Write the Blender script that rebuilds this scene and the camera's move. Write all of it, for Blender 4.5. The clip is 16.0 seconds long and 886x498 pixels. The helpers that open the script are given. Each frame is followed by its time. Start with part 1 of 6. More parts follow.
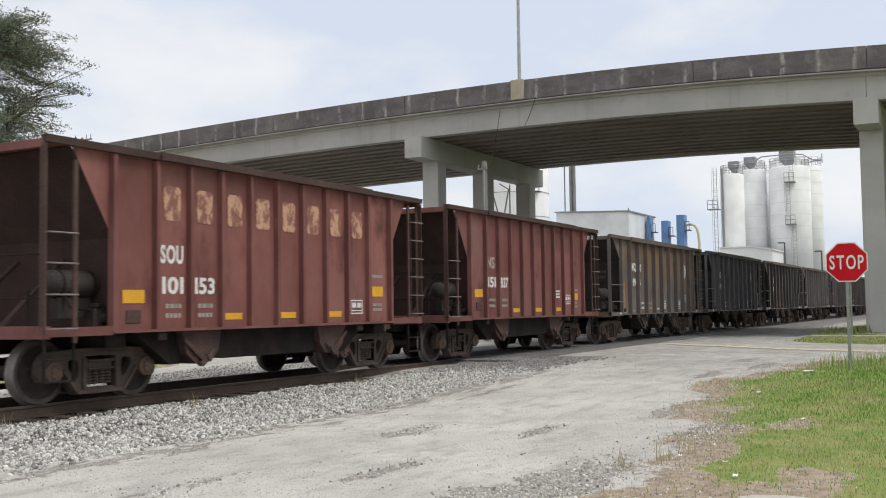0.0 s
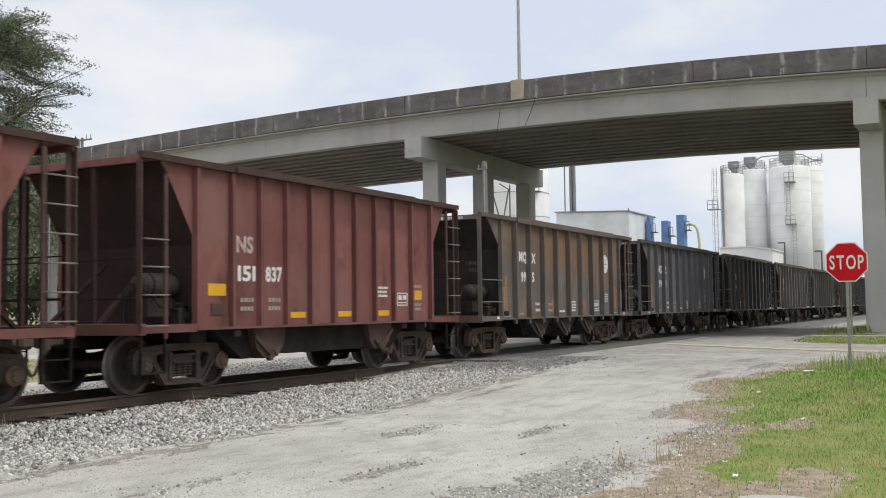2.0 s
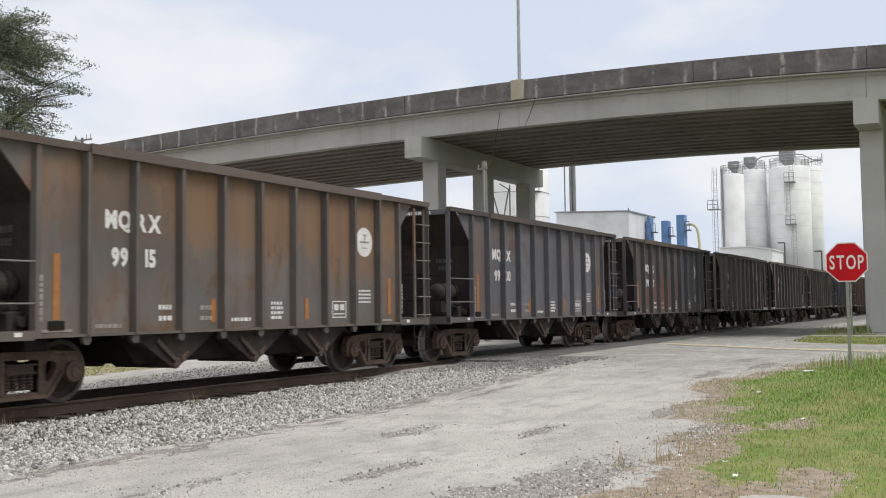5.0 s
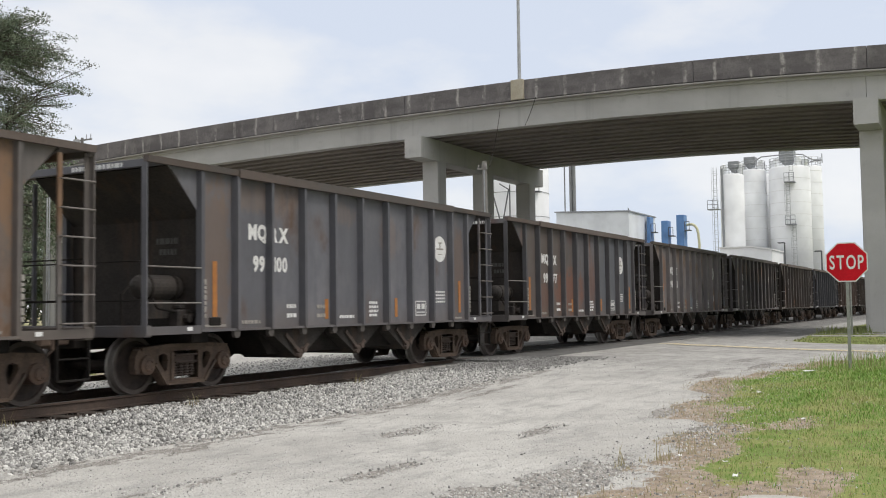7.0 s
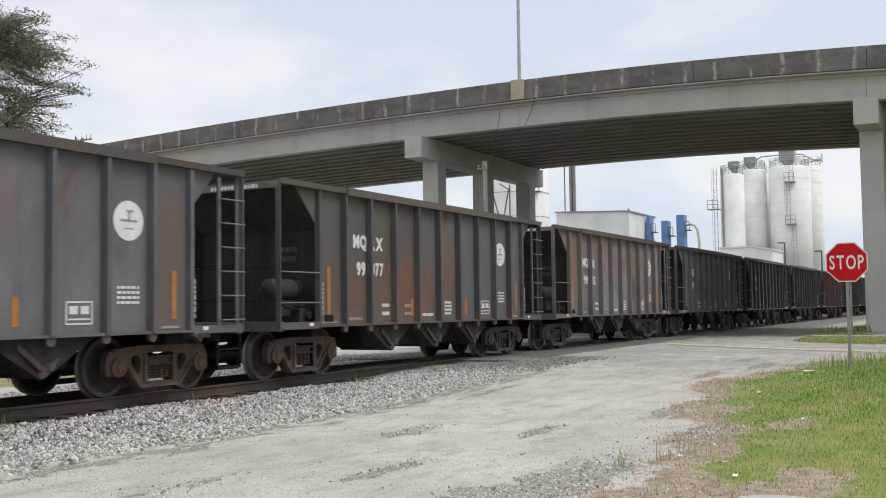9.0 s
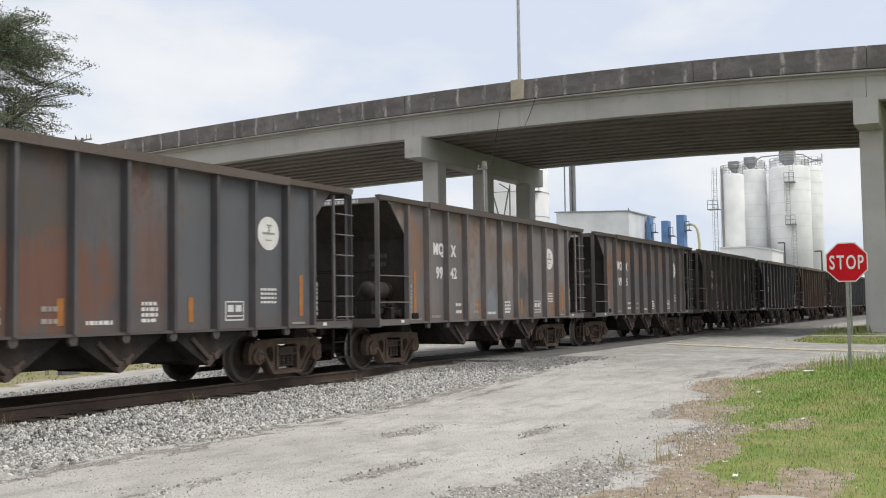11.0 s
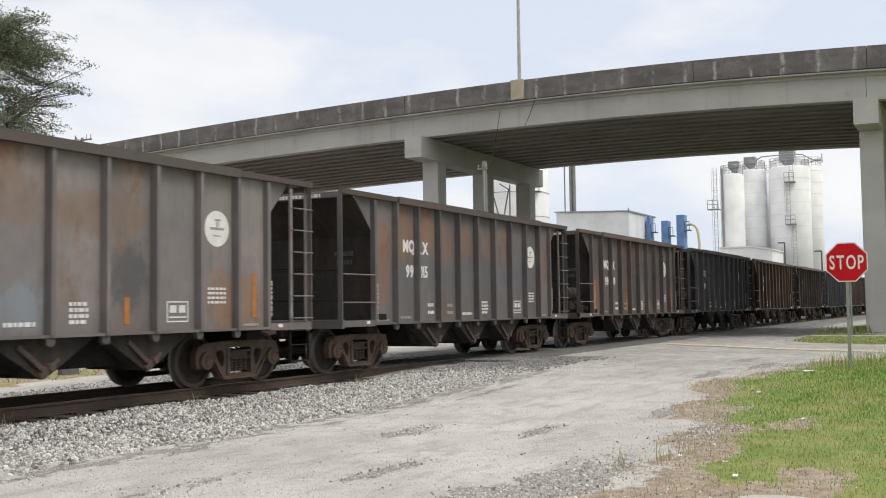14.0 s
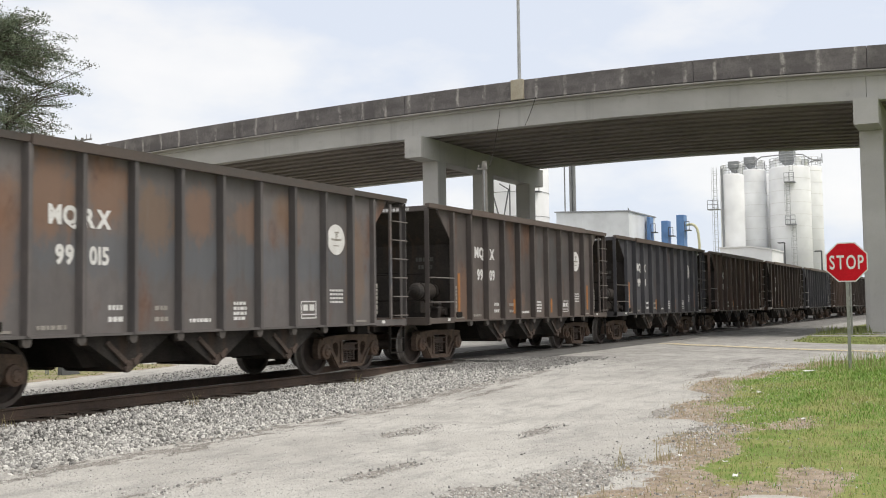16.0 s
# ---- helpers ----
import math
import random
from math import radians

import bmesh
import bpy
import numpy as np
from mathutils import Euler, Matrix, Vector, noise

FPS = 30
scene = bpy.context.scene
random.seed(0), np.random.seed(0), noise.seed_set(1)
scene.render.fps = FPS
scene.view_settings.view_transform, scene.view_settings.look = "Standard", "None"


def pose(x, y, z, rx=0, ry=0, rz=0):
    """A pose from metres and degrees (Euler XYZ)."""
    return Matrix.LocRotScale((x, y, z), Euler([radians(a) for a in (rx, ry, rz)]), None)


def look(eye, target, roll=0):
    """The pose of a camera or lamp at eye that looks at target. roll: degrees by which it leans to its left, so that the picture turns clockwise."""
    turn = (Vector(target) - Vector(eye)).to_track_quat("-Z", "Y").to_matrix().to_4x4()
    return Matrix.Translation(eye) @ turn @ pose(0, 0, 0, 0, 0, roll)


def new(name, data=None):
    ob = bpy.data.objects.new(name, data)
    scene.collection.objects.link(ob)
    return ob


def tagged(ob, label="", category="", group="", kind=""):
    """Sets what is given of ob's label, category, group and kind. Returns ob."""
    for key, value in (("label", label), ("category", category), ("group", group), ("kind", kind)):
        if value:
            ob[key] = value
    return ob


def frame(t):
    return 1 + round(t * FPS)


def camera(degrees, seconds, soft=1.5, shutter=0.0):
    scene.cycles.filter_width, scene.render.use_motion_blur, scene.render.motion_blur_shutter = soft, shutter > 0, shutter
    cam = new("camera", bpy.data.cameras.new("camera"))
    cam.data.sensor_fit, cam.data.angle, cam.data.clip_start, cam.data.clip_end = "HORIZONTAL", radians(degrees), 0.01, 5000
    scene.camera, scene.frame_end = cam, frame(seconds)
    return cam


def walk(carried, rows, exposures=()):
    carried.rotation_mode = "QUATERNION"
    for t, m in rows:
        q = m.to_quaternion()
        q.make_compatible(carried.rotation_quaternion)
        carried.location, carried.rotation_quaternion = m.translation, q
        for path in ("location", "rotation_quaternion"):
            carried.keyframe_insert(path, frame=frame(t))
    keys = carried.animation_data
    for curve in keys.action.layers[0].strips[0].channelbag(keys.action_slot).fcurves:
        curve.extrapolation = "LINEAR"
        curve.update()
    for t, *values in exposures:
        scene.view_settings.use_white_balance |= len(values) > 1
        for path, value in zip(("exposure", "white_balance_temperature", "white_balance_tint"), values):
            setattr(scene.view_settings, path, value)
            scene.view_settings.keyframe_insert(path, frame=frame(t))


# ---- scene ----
# ------------------------------------------------------------------ camera
EYE = (0.0, 0.0, 1.298)
AIM = (87.81, 47.49, 7.058)
cam = camera(47.02, 16.0, soft=1.05, shutter=0.3)
walk(cam, [(0.0, look(EYE, AIM, -0.795)), (16.0, look(EYE, AIM, -0.795))],
     exposures=[(0.0, 0.05, 6500, 10), (9.0, 0.06, 6500, 10), (12.0, 0.09, 6530, 10), (14.0, 0.14, 6620, 10), (16.0, 0.17, 6690, 10)])

# ------------------------------------------------------------------ world and sun
SUN_EL, SUN_AZ = 57.0, 276.0      # degrees; azimuth counted from +X towards +Y


def build_world():
    w = bpy.data.worlds.new("overcast_sky")
    scene.world = w
    w.use_nodes = True
    nt = w.node_tree
    nt.nodes.clear()
    out = nt.nodes.new("ShaderNodeOutputWorld")
    bg = nt.nodes.new("ShaderNodeBackground")
    sky = nt.nodes.new("ShaderNodeTexSky")
    sky.sky_type = "NISHITA"
    sky.sun_disc = False
    sky.sun_elevation = radians(SUN_EL)
    sky.sun_rotation = radians(90 - SUN_AZ)
    dim = nt.nodes.new("ShaderNodeMix")
    dim.data_type = "RGBA"
    dim.blend_type = "MULTIPLY"
    dim.inputs[0].default_value = 1.0
    dim.inputs[7].default_value = (0.11, 0.11, 0.11, 1)
    nt.links.new(sky.outputs[0], dim.inputs[6])
    co = nt.nodes.new("ShaderNodeTexCoord")
    mp = nt.nodes.new("ShaderNodeMapping")
    mp.inputs["Scale"].default_value = (1.0, 1.0, 2.2)
    nt.links.new(co.outputs["Generated"], mp.inputs[0])
    no = nt.nodes.new("ShaderNodeTexNoise")
    no.inputs["Scale"].default_value = 2.6
    no.inputs["Detail"].default_value = 6.0
    no.inputs["Roughness"].default_value = 0.52
    nt.links.new(mp.outputs[0], no.inputs["Vector"])
    rp = nt.nodes.new("ShaderNodeValToRGB")
    e = rp.color_ramp.elements
    e[0].position, e[0].color = 0.38, (0.705, 0.768, 0.885, 1)
    e[1].position, e[1].color = 0.58, (0.95, 0.95, 0.96, 1)
    m = e.new(0.48)
    m.color = (0.875, 0.890, 0.920, 1)
    # thinner cloud low down and towards +X
    sep = nt.nodes.new("ShaderNodeSeparateXYZ")
    nt.links.new(co.outputs["Generated"], sep.inputs[0])
    lift = nt.nodes.new("ShaderNodeMath")
    lift.operation = "MULTIPLY_ADD"
    nt.links.new(sep.outputs[2], lift.inputs[0])
    lift.inputs[1].default_value = 0.35
    nt.links.new(no.outputs[0], lift.inputs[2])
    side = nt.nodes.new("ShaderNodeMath")
    side.operation = "MULTIPLY_ADD"
    nt.links.new(sep.outputs[0], side.inputs[0])
    side.inputs[1].default_value = -0.37
    nt.links.new(lift.outputs[0], side.inputs[2])
    add = nt.nodes.new("ShaderNodeMath")
    add.operation = "ADD"
    nt.links.new(side.outputs[0], add.inputs[0])
    add.inputs[1].default_value = 0.20
    nt.links.new(add.outputs[0], rp.inputs[0])
    mix = nt.nodes.new("ShaderNodeMix")
    mix.data_type = "RGBA"
    mix.inputs[0].default_value = 0.88
    nt.links.new(dim.outputs[2], mix.inputs[6])
    nt.links.new(rp.outputs[0], mix.inputs[7])
    nt.links.new(mix.outputs[2], bg.inputs[0])
    bg.inputs[1].default_value = 1.0
    nt.links.new(bg.outputs[0], out.inputs[0])


build_world()
sun_data = bpy.data.lights.new("sun", "SUN")
sun_data.energy, sun_data.angle, sun_data.color = 1.85, radians(28), (1.0, 0.95, 0.87)
sun = new("sun", sun_data)
_a, _e = radians(SUN_AZ), radians(SUN_EL)
sun.matrix_world = look((60 * math.cos(_a) * math.cos(_e), 60 * math.sin(_a) * math.cos(_e), 60 * math.sin(_e)), (0, 0, 0))

# ------------------------------------------------------------------ materials


class Nodes:
    """A small builder for one material's nodes."""

    def __init__(self, name):
        self.m = bpy.data.materials.new(name)
        self.m.use_nodes = True
        self.t = self.m.node_tree
        self.b = self.t.nodes["Principled BSDF"]
        self.co = self.t.nodes.new("ShaderNodeTexCoord").outputs["Object"]

    def put(self, a, sock):
        if hasattr(a, "is_output"):
            self.t.links.new(a, sock)
        elif isinstance(a, (tuple, list)):
            sock.default_value = (*a, 1) if len(a) == 3 and len(sock.default_value) == 4 else a
        else:
            sock.default_value = a

    def map(self, scale, loc=(0, 0, 0)):
        n = self.t.nodes.new("ShaderNodeMapping")
        n.inputs["Scale"].default_value = scale if isinstance(scale, tuple) else (scale,) * 3
        n.inputs["Location"].default_value = loc
        self.t.links.new(self.co, n.inputs[0])
        return n.outputs[0]

    def noise(self, scale, detail=4.0, rough=0.55, loc=(0, 0, 0)):
        n = self.t.nodes.new("ShaderNodeTexNoise")
        n.inputs["Scale"].default_value = 1.0
        n.inputs["Detail"].default_value = detail
        n.inputs["Roughness"].default_value = rough
        self.t.links.new(self.map(scale, loc), n.inputs["Vector"])
        return n.outputs[0]

    def cells(self, scale, feature="F1"):
        n = self.t.nodes.new("ShaderNodeTexVoronoi")
        n.feature = feature
        n.inputs["Scale"].default_value = 1.0
        self.t.links.new(self.map(scale), n.inputs["Vector"])
        return n.outputs

    def ramp(self, fac, lo, hi, a=0.0, b=1.0):
        n = self.t.nodes.new("ShaderNodeMapRange")
        n.interpolation_type = "SMOOTHSTEP"
        self.put(fac, n.inputs[0])
        for i, v in enumerate((lo, hi, a, b)):
            self.put(v, n.inputs[i + 1])
        return n.outputs[0]

    def mix(self, fac, a, b, blend="MIX"):
        n = self.t.nodes.new("ShaderNodeMix")
        n.data_type, n.blend_type = "RGBA", blend
        self.put(fac, n.inputs[0])
        self.put(a, n.inputs[6])
        self.put(b, n.inputs[7])
        return n.outputs[2]

    def math(self, op, a, b=0.0):
        n = self.t.nodes.new("ShaderNodeMath")
        n.operation = op
        self.put(a, n.inputs[0])
        self.put(b, n.inputs[1])
        return n.outputs[0]

    def xyz(self):
        n = self.t.nodes.new("ShaderNodeSeparateXYZ")
        self.t.links.new(self.co, n.inputs[0])
        return n.outputs

    def rand(self):
        return self.t.nodes.new("ShaderNodeObjectInfo").outputs["Random"]

    def island(self):
        return self.t.nodes.new("ShaderNodeNewGeometry").outputs["Random Per Island"]

    def done(self, color, rough=0.7, metal=0.0, bump=None, dist=0.01, strength=0.6, spec=0.5):
        self.put(color, self.b.inputs["Base Color"])
        self.put(rough, self.b.inputs["Roughness"])
        self.put(metal, self.b.inputs["Metallic"])
        self.b.inputs["Specular IOR Level"].default_value = spec
        if bump is not None:
            n = self.t.nodes.new("ShaderNodeBump")
            n.inputs["Distance"].default_value = dist
            n.inputs["Strength"].default_value = strength
            self.put(bump, n.inputs["Height"])
            self.t.links.new(n.outputs[0], self.b.inputs["Normal"])
        return self.m


def simple(name, a, b, scale=3.0, rough=0.7, metal=0.0, bump=0.004, grain=40.0, stain=None, spec=0.5):
    """Two tones mixed by a broad and a fine noise, with relief from the fine one."""
    n = Nodes(name)
    broad, fine = n.noise(scale, 5), n.noise(grain, 3)
    c = n.mix(n.ramp(broad, 0.35, 0.65), a, b)
    c = n.mix(n.ramp(fine, 0.3, 0.8, 0.0, 0.45), c, tuple(0.55 * v for v in a))
    if stain:
        c = n.mix(n.ramp(n.noise((scale * 2, scale * 2, scale * 0.3), 6, 0.6, (7, 3, 1)), 0.52, 0.7, 0, 0.8), c, stain)
    return n.done(c, n.ramp(fine, 0.2, 0.8, rough - 0.08, min(1.0, rough + 0.1)), metal, fine, bump, 0.6, spec)


def car_paint(name, base, dusty, rust, amount, loc, low=(0.16, 0.125, 0.10), coarse=1.0, zones=(), pitch=0.98):
    """Weathered freight-car paint: broad tonal fields, soft rust smears, faint streaks, dust low down.
    zones: stained or repainted patches (x, z, half length, half height, colour, strength); pitch: the width of a sheet between posts."""
    n = Nodes(name)
    base, dusty = (base[0] * 1.27, base[1] * 1.20, base[2] * 1.22), (dusty[0] * 1.27, dusty[1] * 1.20, dusty[2] * 1.22)
    x, y, z = n.xyz()
    shift = n.t.nodes.new("ShaderNodeCombineXYZ")
    n.put(n.math("MULTIPLY", n.rand(), 31.0), shift.inputs[0])
    moved = n.t.nodes.new("ShaderNodeVectorMath")
    n.put(n.co, moved.inputs[0])
    n.put(shift.outputs[0], moved.inputs[1])
    n.co = moved.outputs[0]
    broad = n.noise((0.5, 0.5, 0.5), 5, 0.6, loc)
    patch = n.noise((0.95 * coarse, 0.95 * coarse, 0.5 * coarse), 3, 0.5, (loc[0] + 9, loc[1] + 4, loc[2]))
    streak = n.noise((2.6, 2.6, 0.22), 6, 0.6, loc)
    drip = n.noise((16.0, 16.0, 0.6), 3, 0.6, (loc[2], loc[0], 2))
    fine = n.noise(45.0, 4, 0.62)
    mid = n.noise((4.5, 4.5, 2.6), 6, 0.66, (loc[1], 3, loc[0]))
    speck = n.noise(13.0, 5, 0.7, loc)
    c = n.mix(n.ramp(broad, 0.34, 0.66), base, dusty)
    c = n.mix(n.ramp(mid, 0.38, 0.68, 0.0, 0.28), c, tuple(0.6 * v for v in base))
    # each sheet between two posts has weathered to a tone of its own
    tone = n.t.nodes.new("ShaderNodeTexWhiteNoise")
    tone.noise_dimensions = "1D"
    n.put(n.math("ADD", n.math("FLOOR", n.math("DIVIDE", x, pitch)), n.math("MULTIPLY", n.rand(), 57.0)), tone.inputs["W"])
    c = n.mix(n.ramp(tone.outputs["Value"], 0.1, 0.9, 0.0, 0.5), c, tuple(0.62 * v for v in base))
    smear = n.math("ADD", patch, n.math("MULTIPLY", n.math("SUBTRACT", mid, 0.5), 0.28))
    soft = n.ramp(smear, 0.50 - amount, 0.74 - amount, 0.0, 0.85)
    rcol = n.mix(n.ramp(mid, 0.35, 0.65), rust, tuple(0.62 * v for v in rust))
    c = n.mix(soft, c, rcol)
    ragged = n.math("MULTIPLY", n.math("SUBTRACT", n.math("ADD", mid, n.math("MULTIPLY", streak, 0.6)), 0.8), 1.9)
    for cx, cz, rx, rz, tint, strength in zones:
        dx, dz = n.math("DIVIDE", n.math("SUBTRACT", x, cx), rx), n.math("DIVIDE", n.math("SUBTRACT", z, cz), rz)
        far = n.math("SQRT", n.math("ADD", n.math("MULTIPLY", dx, dx), n.math("MULTIPLY", dz, dz)))
        c = n.mix(n.ramp(n.math("ADD", far, ragged), 0.55, 1.15, strength, 0.0), c, tint)
    c = n.mix(n.ramp(streak, 0.50, 0.78, 0.0, 0.4), c, tuple(0.5 * v for v in base))
    c = n.mix(n.ramp(drip, 0.62, 0.78, 0.0, 0.18), c, tuple(1.2 * v for v in dusty))
    c = n.mix(n.ramp(speck, 0.66, 0.78, 0.0, 0.3), c, tuple(0.55 * v for v in rust))
    low_f = n.ramp(n.math("ADD", z, n.math("MULTIPLY", patch, 0.9)), 1.25, 1.95, 0.36, 0.0)
    c = n.mix(low_f, c, low)
    c = n.mix(n.ramp(fine, 0.5, 0.8, 0.0, 0.22), c, tuple(0.5 * v for v in dusty))
    dent = n.math("ADD", n.math("MULTIPLY", fine, 0.25), n.math("MULTIPLY", broad, 6.0))
    return n.done(c, n.ramp(patch, 0.3, 0.7, 0.48, 0.8), 0.0, dent, 0.008, 0.55, 0.35)


RIB_PAINT = {}


def livery(name, base, dusty, rust, amount, loc, low=(0.16, 0.125, 0.10), coarse=1.0, rib=0.84, zones=(), pitch=0.98):
    """The paint of a car's sheets, and a copy scaled by rib, less rusted, for its posts."""
    m = car_paint(name, base, dusty, rust, amount, loc, low, coarse, zones, pitch)
    dim = lambda c: tuple(rib * v for v in c)
    RIB_PAINT[name] = car_paint(name + "_posts", dim(base), dim(dusty), tuple(0.7 * v for v in rust), amount - 0.11, loc, dim(low), coarse)
    return m


RUST_BROWN, RUST_ORANGE, RUST_RED = (0.178, 0.118, 0.082), (0.205, 0.120, 0.080), (0.160, 0.078, 0.056)
BLUE_GREY, SOOT_GREY = (0.105, 0.116, 0.134), (0.050, 0.046, 0.044)
GREYS = [
    livery("paint_grey_brown", (0.108, 0.103, 0.098), (0.150, 0.140, 0.128), (0.200, 0.112, 0.062), 0.03, (0, 0, 0), zones=(
        (-0.5, 3.0, 5.5, 0.80, (0.195, 0.118, 0.072), 0.9), (3.2, 2.75, 1.9, 0.95, (0.195, 0.118, 0.072), 0.8), (-3.2, 2.6, 1.3, 0.9, (0.085, 0.080, 0.078), 0.6), (1.0, 1.3, 3.8, 0.40, (0.120, 0.124, 0.130), 0.6))),
    livery("paint_blue_grey", (0.098, 0.105, 0.118), (0.132, 0.138, 0.150), (0.16, 0.098, 0.066), -0.07, (3, 1, 5), zones=(
        (-4.35, 2.2, 0.45, 1.5, (0.135, 0.098, 0.080), 0.75), (-3.3, 3.25, 1.2, 0.30, RUST_BROWN, 0.4), (1.2, 2.8, 0.40, 0.55, RUST_BROWN, 0.35), (4.25, 2.1, 0.5, 1.3, (0.130, 0.090, 0.072), 0.7),
        (-0.5, 3.2, 0.5, 0.3, RUST_BROWN, 0.3))),
    livery("paint_grey_rust", (0.080, 0.083, 0.090), (0.115, 0.114, 0.116), (0.19, 0.086, 0.054), -0.02, (8, 2, 1), zones=(
        (-3.0, 2.3, 2.4, 1.9, (0.098, 0.078, 0.068), 0.8), (-1.3, 1.65, 1.3, 0.75, RUST_RED, 0.85), (0.6, 2.0, 0.45, 1.0, RUST_RED, 0.6), (-3.4, 1.5, 0.5, 0.6, RUST_RED, 0.45),
        (3.2, 2.3, 2.4, 2.0, (0.102, 0.110, 0.124), 0.85))),
    livery("paint_pale_grey", (0.146, 0.144, 0.145), (0.196, 0.186, 0.178), (0.25, 0.155, 0.095), 0.0, (2, 7, 3), (0.14, 0.115, 0.10), zones=(
        (-4.3, 2.7, 0.40, 0.85, RUST_ORANGE, 0.8), (-0.50, 1.35, 0.55, 0.40, (0.205, 0.230, 0.262), 0.9), (1.50, 1.80, 0.42, 0.60, (0.080, 0.080, 0.084), 0.85), (1.0, 2.75, 1.0, 0.35, RUST_BROWN, 0.55),
        (-0.6, 2.8, 0.5, 0.40, RUST_BROWN, 0.5), (3.9, 1.45, 0.7, 0.55, (0.24, 0.135, 0.080), 0.6), (-1.80, 2.55, 0.17, 0.95, SOOT_GREY, 0.9), (-2.6, 2.0, 0.9, 1.3, (0.125, 0.122, 0.122), 0.6), (3.0, 3.1, 1.4, 0.45, (0.19, 0.185, 0.18), 0.6))),
    livery("paint_dark_rust", (0.104, 0.103, 0.104), (0.142, 0.136, 0.131), (0.215, 0.108, 0.066), -0.02, (5, 5, 9), (0.17, 0.155, 0.145), 1.1, zones=(
        (0.0, 2.15, 5.5, 0.40, BLUE_GREY, 0.6), (-3.45, 2.95, 0.50, 0.75, RUST_ORANGE, 0.75), (-2.35, 3.05, 0.50, 0.55, RUST_ORANGE, 0.75), (-1.45, 2.75, 0.5, 0.55, RUST_BROWN, 0.7),
        (-0.5, 2.85, 0.40, 0.5, RUST_ORANGE, 0.65), (0.75, 2.8, 0.5, 0.42, RUST_ORANGE, 0.6), (1.9, 3.05, 0.5, 0.40, RUST_BROWN, 0.6), (-4.35, 2.2, 0.4, 1.1, RUST_ORANGE, 0.6), (4.1, 2.0, 0.35, 1.1, RUST_BROWN, 0.6))),
    livery("paint_dark_brown", (0.080, 0.073, 0.070), (0.12, 0.108, 0.100), (0.17, 0.09, 0.055), -0.02, (1, 9, 2), zones=(
        (-4.1, 1.6, 0.45, 0.7, RUST_ORANGE, 0.6), (-1.0, 1.5, 0.6, 0.4, RUST_ORANGE, 0.45), (1.5, 2.6, 1.8, 0.8, (0.070, 0.072, 0.076), 0.6))),
    # next two, for rear cars: dark paint deepened to carry the overpass's shade
    livery("paint_dark_slate", (0.058, 0.062, 0.070), (0.085, 0.088, 0.096), (0.10, 0.06, 0.045), -0.06, (7, 3, 3), (0.08, 0.07, 0.06)),
    livery("paint_black_brown", (0.045, 0.038, 0.034), (0.07, 0.058, 0.05), (0.10, 0.05, 0.034), 0.0, (2, 2, 8), (0.07, 0.056, 0.048)),
    livery("paint_rust_brown", (0.064, 0.049, 0.042), (0.10, 0.074, 0.060), (0.15, 0.074, 0.044), 0.03, (6, 6, 1), (0.09, 0.065, 0.05), 1.0, 1.05),
]
MAROON = livery("paint_maroon", (0.158, 0.060, 0.052), (0.215, 0.097, 0.086), (0.090, 0.032, 0.026), 0.0, (4, 4, 4), (0.15, 0.07, 0.06), 1.0, 0.82, ((-3.5, 2.9, 0.7, 0.9, (0.125, 0.046, 0.040), 0.6), (2.2, 1.7, 1.6, 0.6, (0.205, 0.098, 0.088), 0.5), (-1.2, 3.3, 2.5, 0.3, (0.110, 0.044, 0.038), 0.6)), 0.75)
MAROON_B = livery("paint_maroon_faded", (0.142, 0.055, 0.049), (0.192, 0.088, 0.079), (0.09, 0.036, 0.029), 0.0, (6, 1, 2), (0.145, 0.075, 0.066), 1.0, 0.82, ((-3.4, 2.9, 0.7, 0.6, (0.185, 0.100, 0.090), 0.5), (1.5, 3.2, 2.5, 0.35, (0.105, 0.042, 0.038), 0.6), (-0.5, 1.6, 2.0, 0.5, (0.175, 0.085, 0.076), 0.5)), 0.75)
# soot, plus the shade beneath the end slopes put into both colours
SOOT_SHADE = simple("sooty_shaded_end_sheet", (0.028, 0.024, 0.0225), (0.044, 0.036, 0.032), 1.6, 0.9, 0.0, 0.004, 30.0, (0.06, 0.038, 0.028))
SOOT_SHADE_RED = simple("sooty_shaded_maroon_end", (0.036, 0.019, 0.017), (0.054, 0.029, 0.025), 1.6, 0.9, 0.0, 0.004, 30.0)
END_RED = simple("dark_maroon_end_frame", (0.060, 0.032, 0.028), (0.085, 0.046, 0.040), 2.5, 0.8, 0.0, 0.003, 30.0, (0.04, 0.026, 0.024))
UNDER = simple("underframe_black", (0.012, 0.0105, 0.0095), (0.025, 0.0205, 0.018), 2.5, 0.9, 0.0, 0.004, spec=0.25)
TRUCK_DARK = simple("truck_grime", (0.056, 0.042, 0.036), (0.090, 0.064, 0.052), 4.0, 0.85, 0.0, 0.006, 30.0, (0.04, 0.032, 0.028))
GEAR = simple("brake_gear_brown", (0.022, 0.019, 0.018), (0.040, 0.032, 0.028), 3.0, 0.75, 0.0, 0.004, 30.0, (0.06, 0.042, 0.032))
TRUCK = simple("truck_rust", (0.090, 0.064, 0.050), (0.135, 0.094, 0.070), 4.0, 0.85, 0.0, 0.006, 30.0, (0.05, 0.04, 0.035))


